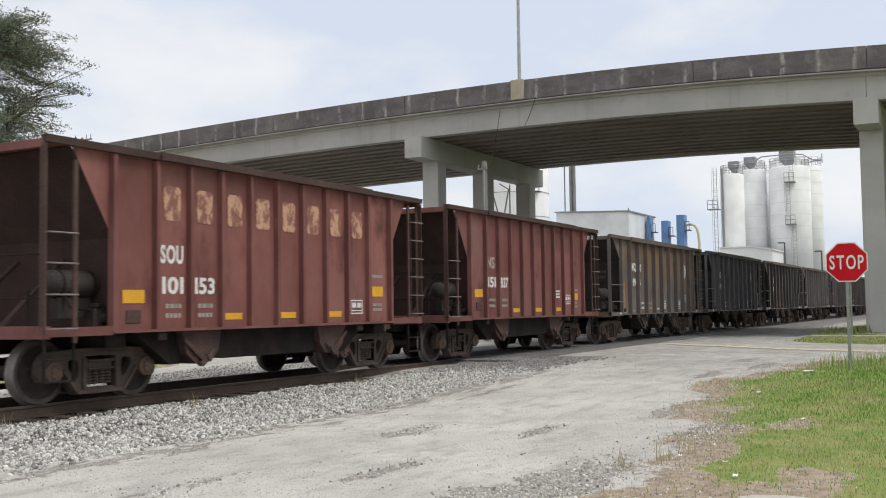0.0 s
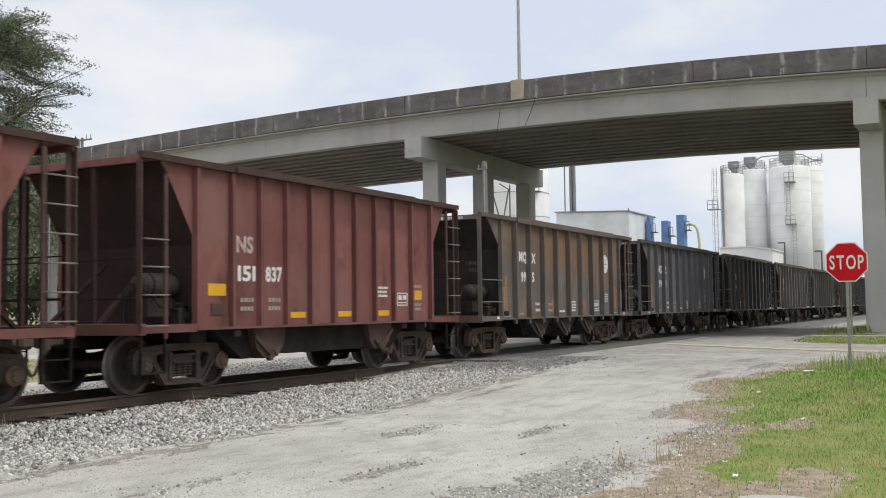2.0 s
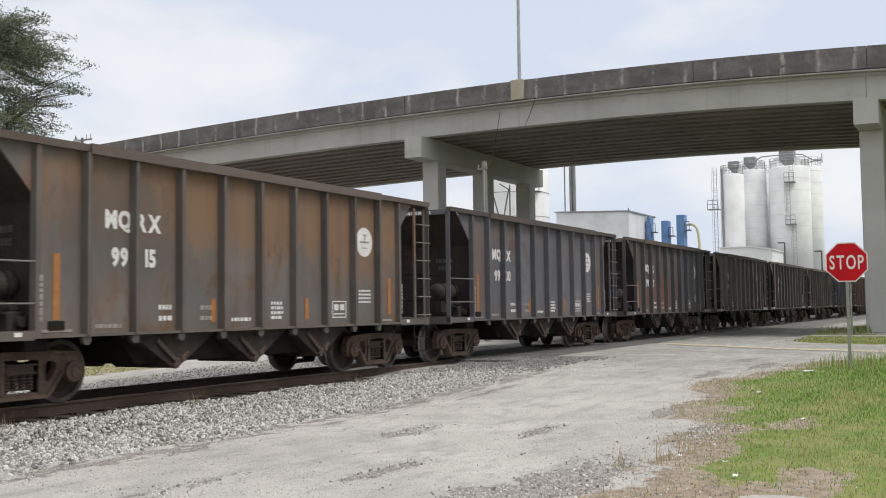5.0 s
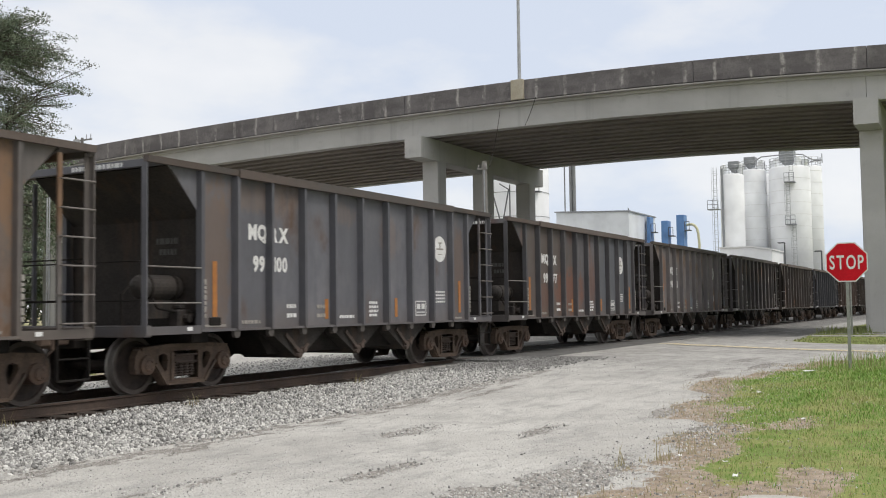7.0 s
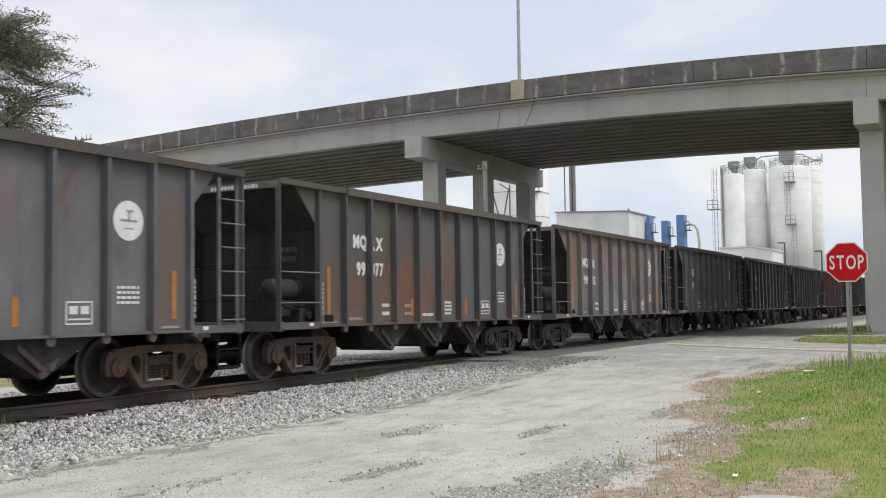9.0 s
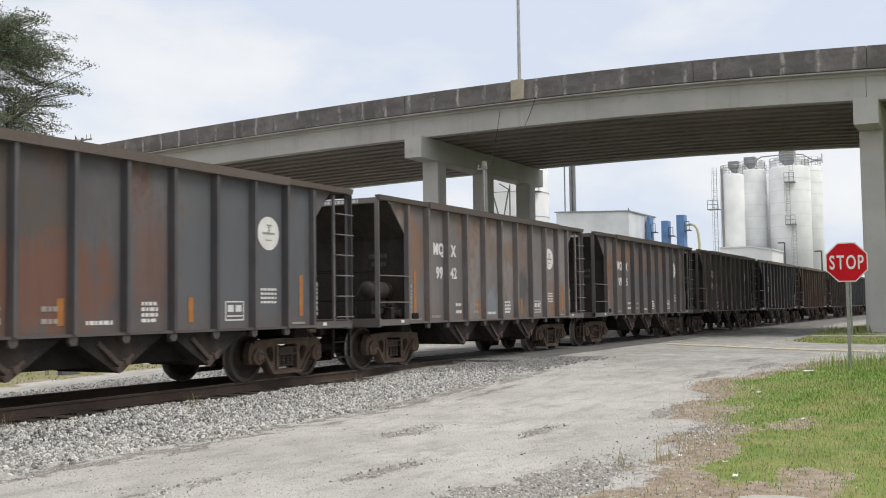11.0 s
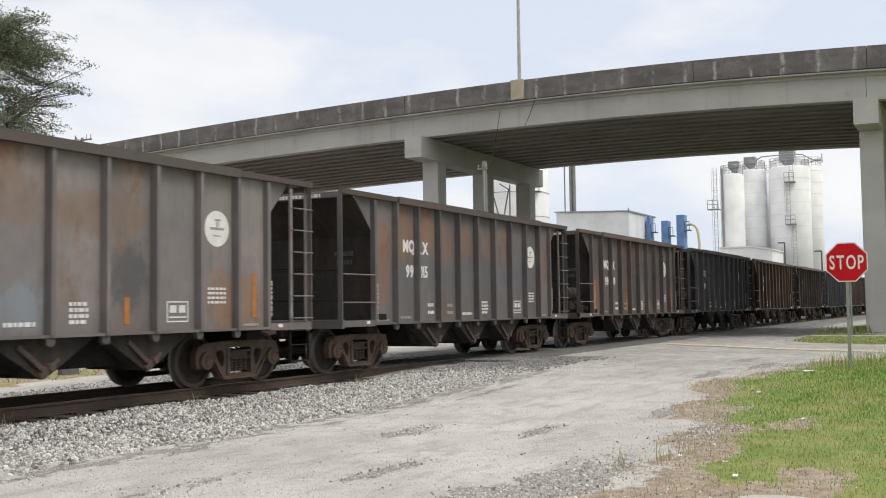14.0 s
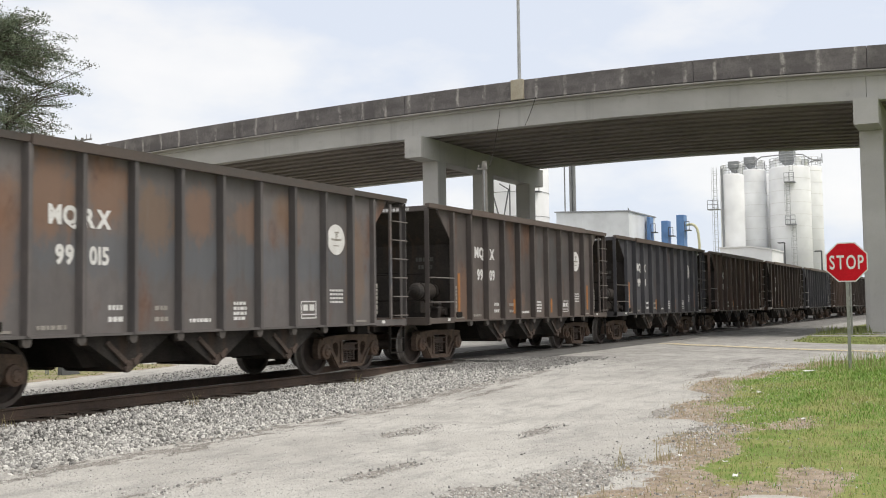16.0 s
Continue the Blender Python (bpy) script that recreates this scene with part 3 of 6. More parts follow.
def cover(x, y):
    """Turf, bare soil, and dark patching with painted shade at a place, 0 to 1 each."""
    w = 0.55 * wob(x, y, 0.8, 2) + 0.30 * wob(x, y, 2.4, 5) + 0.12 * wob(x, y, 5.5, 7)
    d = verge_y(x) - y + w
    turf = ss(-0.40, 0.35, d + 0.35 * wob(x, y, 1.3, 21))
    soil = ss(-0.95, -0.35, d + 0.5 * wob(x, y, 0.5, 9))
    bare = 0.8 * ss(0.62, 0.02, math.hypot((x - 9.75) * 0.8, y - 1.52) + 0.45 * w) + 0.9 * ss(0.62, 0.15, math.hypot((x - 8.75) * 0.8, y - 1.55) + 0.35 * w) + 0.7 * ss(0.5, 0.1, math.hypot((x - 13.2) * 0.5, y - 2.2) + 0.4 * w)
    bare = max(bare, 0.75 * ss(0.7, 0.2, math.hypot((x - 8.3) * 0.7, y - 2.3) + 0.4 * w))
    thin = ss(0.22, 0.42, wob(x, y, 0.7, 4)) * ss(17.0, 14.0, x)
    turf *= 1 - min(1.0, bare + 0.45 * thin)
    if x > 33.0 and y < 9.0:
        k = ss(-0.2, 0.3, min(x - 34.2 - 0.25 * max(0.0, y - 3.0) * (y - 3.0), 6.35 - y + 0.12 * w))
        k *= ss(42.2, 41.2, x + w)
        turf, soil = max(turf, k), max(soil, k)
    # turf mostly out of view, added to weaken light bounced under the overpass
    k = max(ss(42.2, 44.5, x + w) * ss(7.5, 6.0, y + w), ss(-7.0, -10.0, y + w))
    turf, soil = max(turf, 0.75 * k), max(soil, k)
    if y > 16.5:
        k = ss(18.2, 18.9, y + w) * ss(20.6, 19.4, x + w - 0.1 * (y - 18))
        k = max(k, ss(40, 44, y + w))
        turf, soil = max(turf, 0.5 * k), max(soil, k)
    dark = ss(8.7, 9.3, y + 0.8 * w) * ss(21.2, 22.2, x + w) * ss(26.5, 25.3, x + w)
    # strip along the rails: oily asphalt, with shade beside the train coloured in
    dark = max(dark, 0.8 * ss(9.6, 11.4, y + w) * ss(21.5, 23.0, x + w)) * ss(17, 15, y)
    # next two: shade under the overpass, put into the ground's colour
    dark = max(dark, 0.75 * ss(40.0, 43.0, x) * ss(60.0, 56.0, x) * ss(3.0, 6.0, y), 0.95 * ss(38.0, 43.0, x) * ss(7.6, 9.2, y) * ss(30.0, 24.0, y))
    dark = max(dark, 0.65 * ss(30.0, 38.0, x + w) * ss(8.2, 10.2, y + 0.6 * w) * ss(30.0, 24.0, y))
    edge_grit = 0.0
    if x < 23.0 and 7.6 < y < 9.6:
        edge_grit = 0.58 * ss(0.55, 0.15, abs(y - 8.55 + 0.5 * w)) * ss(22.5, 20.0, x)
        soil = max(soil, 0.34 * edge_grit)
    dark = max(dark, 0.36 * ss(16.5, 24.0, x + w) * ss(15, 13, y))
    broken = edge_grit
    for cx, cy, rx, ry, k in BROKEN:
        broken = max(broken, k * ss(1.2, 0.3, math.hypot((x - cx) / rx, (y - cy) / ry) + 0.5 * w))
    return turf, soil, dark, broken


def ground_z(x, y):
    """Height of the ground: lower along the track, rising to the crossing."""
    z = -0.30 + 0.27 * ss(11.0, 23.5, x)
    z += 0.08 * ss(4.2, 2.0, y) * ss(26.0, 22.0, x) * ss(6.0, 12.0, x)
    z += 0.10 * ss(38.5, 42.0, x) * ss(7.0, 6.2, y) * ss(-40, -20, y)
    z += 0.012 * wob(x, y, 0.5) + 0.006 * wob(x, y, 2.1, 3)
    if x < CROSS_A:
        z -= 0.05 * ss(9.5, 11.5, y) * ss(16.5, 14.5, y)
    return z


def build_ground():
    xs = [-4000, -1500, -500, -150, -60, -25, -12] + list(np.arange(-8, 4, 1.0)) + list(np.arange(4, 27, 0.13)) + list(np.arange(27, 62, 0.4)) + [66, 72, 80, 95, 120, 160, 240, 400, 800, 1800, 4500]
    ys = [-4000, -1500, -500, -150, -60, -25, -12, -8, -5, -3] + list(np.arange(-2, 12, 0.13)) + list(np.arange(12, 24, 0.3)) + list(np.arange(24, 50, 1.0)) + [52, 58, 66, 80, 110, 160, 240, 400, 800, 1800, 4500]
    vs = [(float(x), float(y), ground_z(x, y)) for x in xs for y in ys]
    k = len(ys)
    fs = [(i * k + j, (i + 1) * k + j, (i + 1) * k + j + 1, i * k + j + 1) for i in range(len(xs) - 1) for j in range(k - 1)]
    me = bpy.data.meshes.new("ground")
    me.from_pydata(vs, [], fs)
    me.materials.append(None)
    kinds = me.attributes.new("cover", "FLOAT_COLOR", "POINT")
    kinds.data.foreach_set("color", [c for x, y, z in vs for c in cover(x, y)])
    me.polygons.foreach_set("use_smooth", [True] * len(me.polygons))
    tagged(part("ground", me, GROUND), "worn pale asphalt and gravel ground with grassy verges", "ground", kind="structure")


def bed_z(y):
    """Top of the ballast bed across the track."""
    d = abs(y - TRACK_Y)
    return -0.185 - 0.02 * ss(1.25, 1.5, d) - 0.17 * ss(1.5, 4.1, d)


def build_track():
    for name, x0, x1, mat in (("track_bed", -40.0, CROSS_A, BALLAST_BED), ("track_bed", CROSS_B, 420.0, BALLAST_BED)):
        me = bpy.data.meshes.new(name)
        ys = np.arange(TRACK_Y - 4.3, TRACK_Y + 4.31, 0.2)
        xs = np.arange(x0, x1 + 0.1, 0.5 if x0 < 0 else 4.0)
        vs, k = [], len(ys)
        for x in xs:
            end = ss(CROSS_A, CROSS_A - 1.5, x) if x0 < 0 else 1.0
            for y in ys:
                vs.append((float(x), float(y), bed_z(y) - 0.03 + 0.012 * noise.noise((x * 1.5, y * 1.5, 1)) - 0.06 * (1 - end)))
        fs = [(i * k + j, (i + 1) * k + j, (i + 1) * k + j + 1, i * k + j + 1) for i in range(len(xs) - 1) for j in range(k - 1)]
        me.from_pydata(vs, [], fs)
        me.materials.append(None)
        tagged(part(name, me, mat), "bed of broken pale limestone under the track", "track bed", kind="structure")
    dark = B()
    box(dark, -40, CROSS_A, TRACK_Y - 1.32, TRACK_Y + 1.32, -0.26, -0.206)
    tagged(part("track_bed_core", dark, BED_DARK), "oily dark ballast between the ties", "track bed", kind="structure")
    # rails: foot, web and head, with a worn bright running band
    for side in (-1, 1):
        rail = thing("rail", "rusty steel rail with a worn bright head", "rail", "rails of the track", (0, TRACK_Y + side * 0.755, 0), "structure")
        bm = B()
        prof = [(-0.075, -0.172), (0.075, -0.172), (0.075, -0.16), (0.012, -0.145), (0.012, -0.045), (0.037, -0.034), (0.037, -0.004), (-0.037, -0.004), (-0.037, -0.034), (-0.012, -0.045), (-0.012, -0.145), (-0.075, -0.16)]
        prism(bm, prof, "x", -40, 420)
        part("rail_section", bm, RAIL, rail)
        bm = B()
        box(bm, -40, 420, -0.026, 0.026, -0.004, 0.0)
        part("rail_head", bm, RAIL_TOP, rail, "polished running surface")
    # ties
    def tie_mesh(bm):
        box(bm, -0.115, 0.115, -1.3, 1.3, -0.18, 0.0, 0.012)
    tm = shared("tie", tie_mesh)
    rng = random.Random(3)
    x = -4.0
    while x < CROSS_A - 0.2:
        t = part("railway_tie", tm, TIE, None, "", pose(x, TRACK_Y + rng.uniform(-0.03, 0.03), -0.172, 0, 0, rng.uniform(-1, 1)))
        tagged(t, "dark creosoted wooden railway tie in ballast", "railway tie", "ties of the track")
        x += 0.53
    # asphalt and timber between and beside the rails at the crossing
    for y0, y1 in ((TRACK_Y - 2.4, TRACK_Y - 0.80), (TRACK_Y - 0.66, TRACK_Y + 0.66), (TRACK_Y + 0.80, TRACK_Y + 2.4)):
        bm = B()
        box(bm, CROSS_A, CROSS_B, y0, y1, -0.3, -0.012, 0.008)
        tagged(part("crossing_panel", bm, CROSSING), "dark worn asphalt panel between the rails", "crossing panel", kind="structure")


def stone_shapes(rng, k=6):
    out = []
    for _ in range(k):
        bm = B()
        bmesh.ops.create_icosphere(bm, subdivisions=1, radius=1.0)
        for v in bm.verts:
            v.co *= rng.uniform(0.65, 1.15)
        bmesh.ops.dissolve_limit(bm, angle_limit=0.35, verts=bm.verts[:], edges=bm.edges[:])
        bmesh.ops.triangulate(bm, faces=bm.faces[:])
        bm.verts.index_update()
        out.append((np.array([v.co[:] for v in bm.verts]), [[v.index for v in f.verts] for f in bm.faces]))
        bm.free()
    return out


def scatter(name, spots, shapes, mat, rng, label, category):
    """Joins many small stones at spots (x, y, z, size)."""
    vs, fs, base = [], [], 0
    for x, y, z, s in spots:
        v, f = shapes[rng.randrange(len(shapes))]
        m = np.array(Euler((rng.uniform(0, 6.3), rng.uniform(0, 6.3), rng.uniform(0, 6.3))).to_matrix())
        w = (v * np.array([1.0, rng.uniform(0.6, 0.9), rng.uniform(0.45, 0.8)])) @ m.T * s + np.array([x, y, z])
        vs.append(w)
        fs.extend([[i + base for i in t] for t in f])
        base += len(v)
    me = bpy.data.meshes.new(name)
    me.from_pydata(np.concatenate(vs).tolist(), [], fs)
    me.materials.append(None)
    tagged(part(name, me, mat), label, category, kind="stuff")


def build_ballast():
    rng = random.Random(11)
    shapes = stone_shapes(rng)
    near, oily, far, grimy = [], [], [], []
    # the near shoulder, densest where the camera stands closest
    for _ in range(36000):
        x = 4.0 + (CROSS_A + 2.2 - 4.0) * rng.random() ** 1.25
        y = rng.uniform(8.55, 11.62) + 0.12 * math.sin(x * 1.7)
        thin = ss(8.5, 9.3, y) * (1.0 if x < CROSS_A - 0.6 else ss(CROSS_A + 2.2, CROSS_A - 0.6, x) * 0.8)
        if rng.random() > thin + 0.05:
            continue
        z = max(bed_z(y), ground_z(x, y)) if x < CROSS_A else ground_z(x, y)
        (grimy if x > 20.2 + rng.uniform(-0.8, 0.8) else near).append((x, y, z + rng.uniform(-0.01, 0.015), rng.uniform(0.018, 0.041)))
    for _ in range(6000):
        x = rng.uniform(4.0, CROSS_A)
        y = rng.uniform(11.35, 14.3)
        oily.append((x, y, -0.20 + rng.uniform(-0.01, 0.015), rng.uniform(0.018, 0.034)))
    for _ in range(7000):
        x = rng.uniform(8.0, CROSS_A + 2)
        y = rng.uniform(14.1, 17.2)
        far.append((x, y, max(bed_z(y), ground_z(x, y)) + rng.uniform(-0.01, 0.01), rng.uniform(0.018, 0.036)))
    scatter("ballast", near, shapes, BALLAST, rng, "loose pale grey crushed limestone ballast beside the rails", "ballast")
    scatter("dusty_ballast", grimy, shapes, BALLAST_GRIMY, rng, "dirty grey crushed stone where the ballast meets asphalt", "ballast")
    scatter("oily_ballast", oily, shapes, BALLAST_DARK, rng, "oil-darkened crushed stone between the ties", "ballast")
    scatter("ballast", far, shapes, BALLAST, rng, "loose pale grey crushed limestone ballast behind the track", "ballast")


BALLAST_GRIMY = ballast_material("ballast_grimy", (0.13, 0.128, 0.122), (0.36, 0.355, 0.34), (0.10, 0.098, 0.095))
CROSSING = simple("crossing_asphalt", (0.10, 0.098, 0.095), (0.15, 0.147, 0.14), 1.2, 0.9, 0.0, 0.006, 30.0)
build_ground()
build_track()
build_ballast()

# ------------------------------------------------------------------ overpass
BX0, BX1 = 42.5, 57.3       # near and far faces of the deck


def deck_z(y):
    """Top of the parapet along the bridge: a crest over the tracks."""
    return 11.70 - 0.0019 * (y - 18.5) ** 2 if y < 18.5 else 11.70 - 0.00078 * (y - 18.5) ** 2


def strip(name, x0, x1, up0, up1, mat, y0, y1, parent, label="", step=2.0):
    """A beam that follows the crest of the deck, between two depths below the parapet's top."""
    bm = B()
    n = max(1, round((y1 - y0) / step))
    rows = []
    for i in range(n + 1):
        y = y0 + (y1 - y0) * i / n
        t = deck_z(y)
        rows.append([bm.verts.new((x, y, t - d)) for x, d in ((x0, up0), (x1, up0), (x1, up1), (x0, up1))])
    for a, b in zip(rows, rows[1:]):
        for k in range(4):
            bm.faces.new((a[k], a[(k + 1) % 4], b[(k + 1) % 4], b[k]))
    bm.faces.new(rows[0])
    bm.faces.new(rows[-1][::-1])
    bmesh.ops.recalc_face_normals(bm, faces=bm.faces[:])
    return part(name, bm, mat, parent, label)


PIERS = (-16.2, 4.15, 24.5, 44.9, 65.3)


def build_bridge():
    br = thing("overpass", "concrete road overpass on column bents with a blackened parapet", "bridge", kind="structure")
    y0, y1 = -40.0, 96.0
    # parapet sections between open joints, on both edges
    cuts = [y0, -26, -14, -3.4, 4.05, 10.85, 18.9, 25.0, 33.0, 41.0, 49.0, 57.0, 65.0, 80.0, y1]
    for a, b in zip(cuts, cuts[1:]):
        strip("parapet", BX0, BX0 + 0.32, 0.0, 0.90, PARAPET, a + 0.012, b - 0.012, br, "black-stained concrete parapet")
        strip("parapet", BX1 - 0.32, BX1, 0.0, 0.90, PARAPET, a + 0.012, b - 0.012, br, "black-stained concrete parapet")
    strip("deck", BX0 + 0.30, BX1 - 0.30, 0.905, 1.12, CONCRETE, y0, y1, br)
    for e, edge in ((1, BX0), (-1, BX1)):
        # an open groove under the parapet, its shade painted, then the slab's thin pale edge
        lo, hi = sorted((edge + e * 0.07, edge + e * 0.298))
        strip("groove", lo, hi, 0.904, 0.945, GROOVE_SHADE, y0, y1, br, "groove under the parapet, its shade painted dark")
        lo, hi = sorted((edge - e * 0.035, edge + e * 0.298))
        strip("slab_edge", lo, hi, 0.949, 1.005, SLAB_EDGE, y0, y1, br)
    # girders, span by span
    ends = [y0] + list(PIERS) + [y1]
    k = 13
    for i in range(k):
        x = BX0 + 0.70 + (BX1 - BX0 - 1.4) * i / (k - 1)
        for a, b in zip(ends, ends[1:]):
            bm = B()
            n = 8
            rows = []
            prof = [(-0.28, 1.12), (0.28, 1.12), (0.28, 1.24), (0.10, 1.40), (0.10, 1.85), (0.28, 1.97), (0.28, 2.06), (-0.28, 2.06), (-0.28, 1.97), (-0.10, 1.85), (-0.10, 1.40), (-0.28, 1.24)]
            if i in (0, k - 1):
                prof = [(-0.28, 1.12), (0.28, 1.12), (0.28, 2.06), (-0.28, 2.06)]
            for j in range(n + 1):
                y = a + 0.006 + (b - a - 0.012) * j / n
                rows.append([bm.verts.new((x + px, y, deck_z(y) - d)) for px, d in prof])
            m = len(prof)
            for r, q in zip(rows, rows[1:]):
                for c in range(m):
                    bm.faces.new((r[c], r[(c + 1) % m], q[(c + 1) % m], q[c]))
            bm.faces.new(rows[0])
            bm.faces.new(rows[-1][::-1])
            bmesh.ops.recalc_face_normals(bm, faces=bm.faces[:])
            part("girder", bm, CONCRETE if i in (0, k - 1) else BEAM_SHADED, br)
    # bents: cap beam and three columns
    for y in PIERS:
        top = deck_z(y) - 2.10
        bm = B()
        prism(bm, [(BX0 - 0.15, top + 0.035), (BX1 + 0.15, top + 0.035), (BX1 + 0.15, top - 1.0), (BX0 - 0.15, top - 1.0)], "y", y - 0.45, y + 0.45)
        part("pier_cap", bm, CONCRETE, br)
        for x in (BX0 + 2.0, (BX0 + BX1) / 2 + 0.15, BX1 - 1.5):
            bm = B()
            box(bm, x - 0.44, x + 0.44, y - 0.44, y + 0.44, -0.4, top - 0.99, 0.03)
            part("column", bm, CONCRETE, br)
    # plinth of the street light
    bm = B()
    yl = 18.95
    box(bm, BX0 - 0.12, BX0 + 0.5, yl - 0.32, yl + 0.32, deck_z(yl) - 0.9, deck_z(yl) + 0.03, 0.02)
    part("lamp_plinth", bm, PLINTH, br, "pale tan concrete plinth")
    lamp = thing("street_lamp", "tall thin grey metal street light pole on the bridge parapet", "street light", at=(BX0 + 0.2, yl, deck_z(yl) + 0.03))
    bm = B()
    rod(bm, (0, 0, 0), (0, 0, 9.0), 0.085, 10, 0.055)
    part("pole", bm, STEEL, lamp)
    bm = B()
    box(bm, -0.16, 0.16, -0.16, 0.16, 0, 0.04)
    part("base_plate", bm, STEEL, lamp)
    bm = B()
    rod(bm, (0, 0, 8.9), (2.2, 0, 9.5), 0.04, 8)
    part("arm", bm, STEEL, lamp)
    bm = B()
    box(bm, 2.1, 2.8, -0.15, 0.15, 9.4, 9.6, 0.05)
    part("lamp_head", bm, STEEL, lamp)


PLINTH = simple("plinth_tan", (0.46, 0.42, 0.34), (0.40, 0.35, 0.27), 1.2, 0.9, 0.0, 0.004, 30.0)
build_bridge()

# ------------------------------------------------------------------ hopper cars


class Car:
    """Dimensions of one kind of open hopper car; x along the car, its front towards -x, z from the rail's top."""

    def __init__(self, half, posts, ribs, truck, top, sill, slope_x, slope_z, pockets, ladder, pocket_w):
        self.half, self.posts, self.ribs, self.truck, self.top, self.sill = half, posts, ribs, truck, top, sill
        self.slope_x, self.slope_z, self.pockets, self.ladder, self.pocket_w = slope_x, slope_z, pockets, ladder, pocket_w


ROCK = Car(5.98, 4.76, (-3.87, -2.95, -1.97, -0.98, 0.0, 0.98, 1.97, 2.95, 3.87), 4.55, 3.63, 0.97, 5.42, 2.92, (-1.95, 0.0, 1.95), 0.56, 0.95)
COAL = Car(5.14, 3.91, (-3.0, -2.25, -1.5, -0.75, 0.0, 0.75, 1.5, 2.25, 3.0), 3.65, 3.68, 1.0, 4.62, 2.50, (-1.85, 1.85), 0.50, 1.0)
W = 1.6      # half the width of a car


def side_outline(c):
    e, p = c.slope_x, c.posts
    return [(-e, c.top), (e, c.top), (p, c.slope_z), (p, c.sill), (-p, c.sill), (-p, c.slope_z)]


def wheelset_meshes():
    def axle(bm):
        rod(bm, (0, -1.02, 0), (0, 1.02, 0), 0.085, 12)

    def wheel(bm):
        # plate, hub and rim; the flange is on the inner side
        lathe(bm, [(0.03, 0.10), (0.14, 0.10), (0.15, 0.055), (0.30, 0.015), (0.375, 0.03), (0.385, 0.066), (0.452, 0.070), (0.457, 0.060),
                   (0.459, -0.045), (0.475, -0.055), (0.486, -0.068), (0.484, -0.078), (0.46, -0.084), (0.38, -0.080), (0.37, -0.03),
                   (0.30, -0.045), (0.16, -0.075), (0.14, -0.11), (0.03, -0.11)], 32, "y")

    def cap(bm):
        lathe(bm, [(0.02, 0.19), (0.085, 0.185), (0.10, 0.16), (0.15, 0.14), (0.155, -0.10), (0.10, -0.12), (0.02, -0.12)], 16, "y")
        for i in range(3):
            a = 2.1 * i
            rod(bm, (0.06 * math.cos(a), 0.18, 0.06 * math.sin(a)), (0.06 * math.cos(a), 0.205, 0.06 * math.sin(a)), 0.016, 6)
    return shared("axle", axle, True), shared("wheel", wheel), shared("bearing", cap)


def side_frame(bm):
    """The cast truck side: bowed top member, two windows, a spring opening and the feet over the bearings."""
    half = [(0.46, 0.115), (0.50, 0.15), (0.735, 0.45), (0.775, 0.42), (0.775, 0.52), (0.82, 0.59), (0.89, 0.615), (0.96, 0.59), (1.015, 0.50), (1.02, 0.33), (1.09, 0.33), (1.12, 0.42), (1.115, 0.58), (1.06, 0.69), (0.95, 0.745), (0.80, 0.755), (0.45, 0.775)]
    out = half + [(-u, v) for u, v in half[::-1]]
    eye = [(0.605, 0.60), (0.50, 0.635), (0.425, 0.60), (0.405, 0.50), (0.425, 0.36), (0.465, 0.33), (0.56, 0.44), (0.61, 0.53)]
    holes = [eye, [(-u, v) for u, v in eye], [(-0.28, 0.66), (0.28, 0.66), (0.28, 0.20), (-0.28, 0.20)]]
    edges = []
    loops = []
    for pts in [out] + holes:
        vs = [bm.verts.new((u, 0, v)) for u, v in pts]
        loops.append(vs)
        edges += [bm.edges.new((vs[i], vs[(i + 1) % len(vs)])) for i in range(len(vs))]
    bmesh.ops.triangle_fill(bm, use_beauty=True, use_dissolve=False, edges=edges)
    r = bmesh.ops.extrude_face_region(bm, geom=bm.faces[:])
    for g in r["geom"]:
        if isinstance(g, bmesh.types.BMVert):
            g.co.y += 0.13
    for v in bm.verts:
        v.co.y -= 0.065
    bmesh.ops.recalc_face_normals(bm, faces=bm.faces[:])
    # raised flanges along the upper and lower members
    for a, b in (((-1.0, 0.71), (-0.45, 0.75)), ((-0.45, 0.75), (0.45, 0.75)), ((0.45, 0.75), (1.0, 0.71)), ((-0.70, 0.47), (-0.44, 0.14)), ((-0.44, 0.14), (0.44, 0.14)), ((0.44, 0.14), (0.70, 0.47))):
        bar(bm, (a[0], 0, a[1]), (b[0], 0, b[1]), 0.21, 0.05)
    for x in (-0.315, 0.315):
        bar(bm, (x, 0, 0.2), (x, 0, 0.64), 0.19, 0.07)


def spring(bm):
    prof = [(0.02, 0.24)]
    for k in range(5):
        z = 0.24 + 0.045 * k
        prof += [(0.045, z), (0.06, z + 0.012), (0.06, z + 0.026), (0.045, z + 0.038)]
    lathe(bm, prof + [(0.02, 0.46)], 8, "z")


def spring_cap(bm):
    """The bolster's end in the side frame's opening, with its two cast ledges."""
    box(bm, -0.24, 0.24, -0.05, 0.05, 0.46, 0.60, 0.015)
    box(bm, -0.255, 0.255, -0.10, 0.10, 0.57, 0.605, 0.01)
    box(bm, -0.255, 0.255, -0.10, 0.10, 0.455, 0.49, 0.01)


def bolster(bm):
    prism(bm, [(-0.95, 0.46), (-0.95, 0.60), (-0.5, 0.66), (0.5, 0.66), (0.95, 0.60), (0.95, 0.46), (0.4, 0.36), (-0.4, 0.36)], "x", -0.2, 0.2)
    rod(bm, (0, 0, 0.6), (0, 0, 0.78), 0.2, 16)
    for x in (-0.42, 0.42):
        bar(bm, (x, -0.75, 0.36), (x, 0.75, 0.36), 0.08, 0.09)


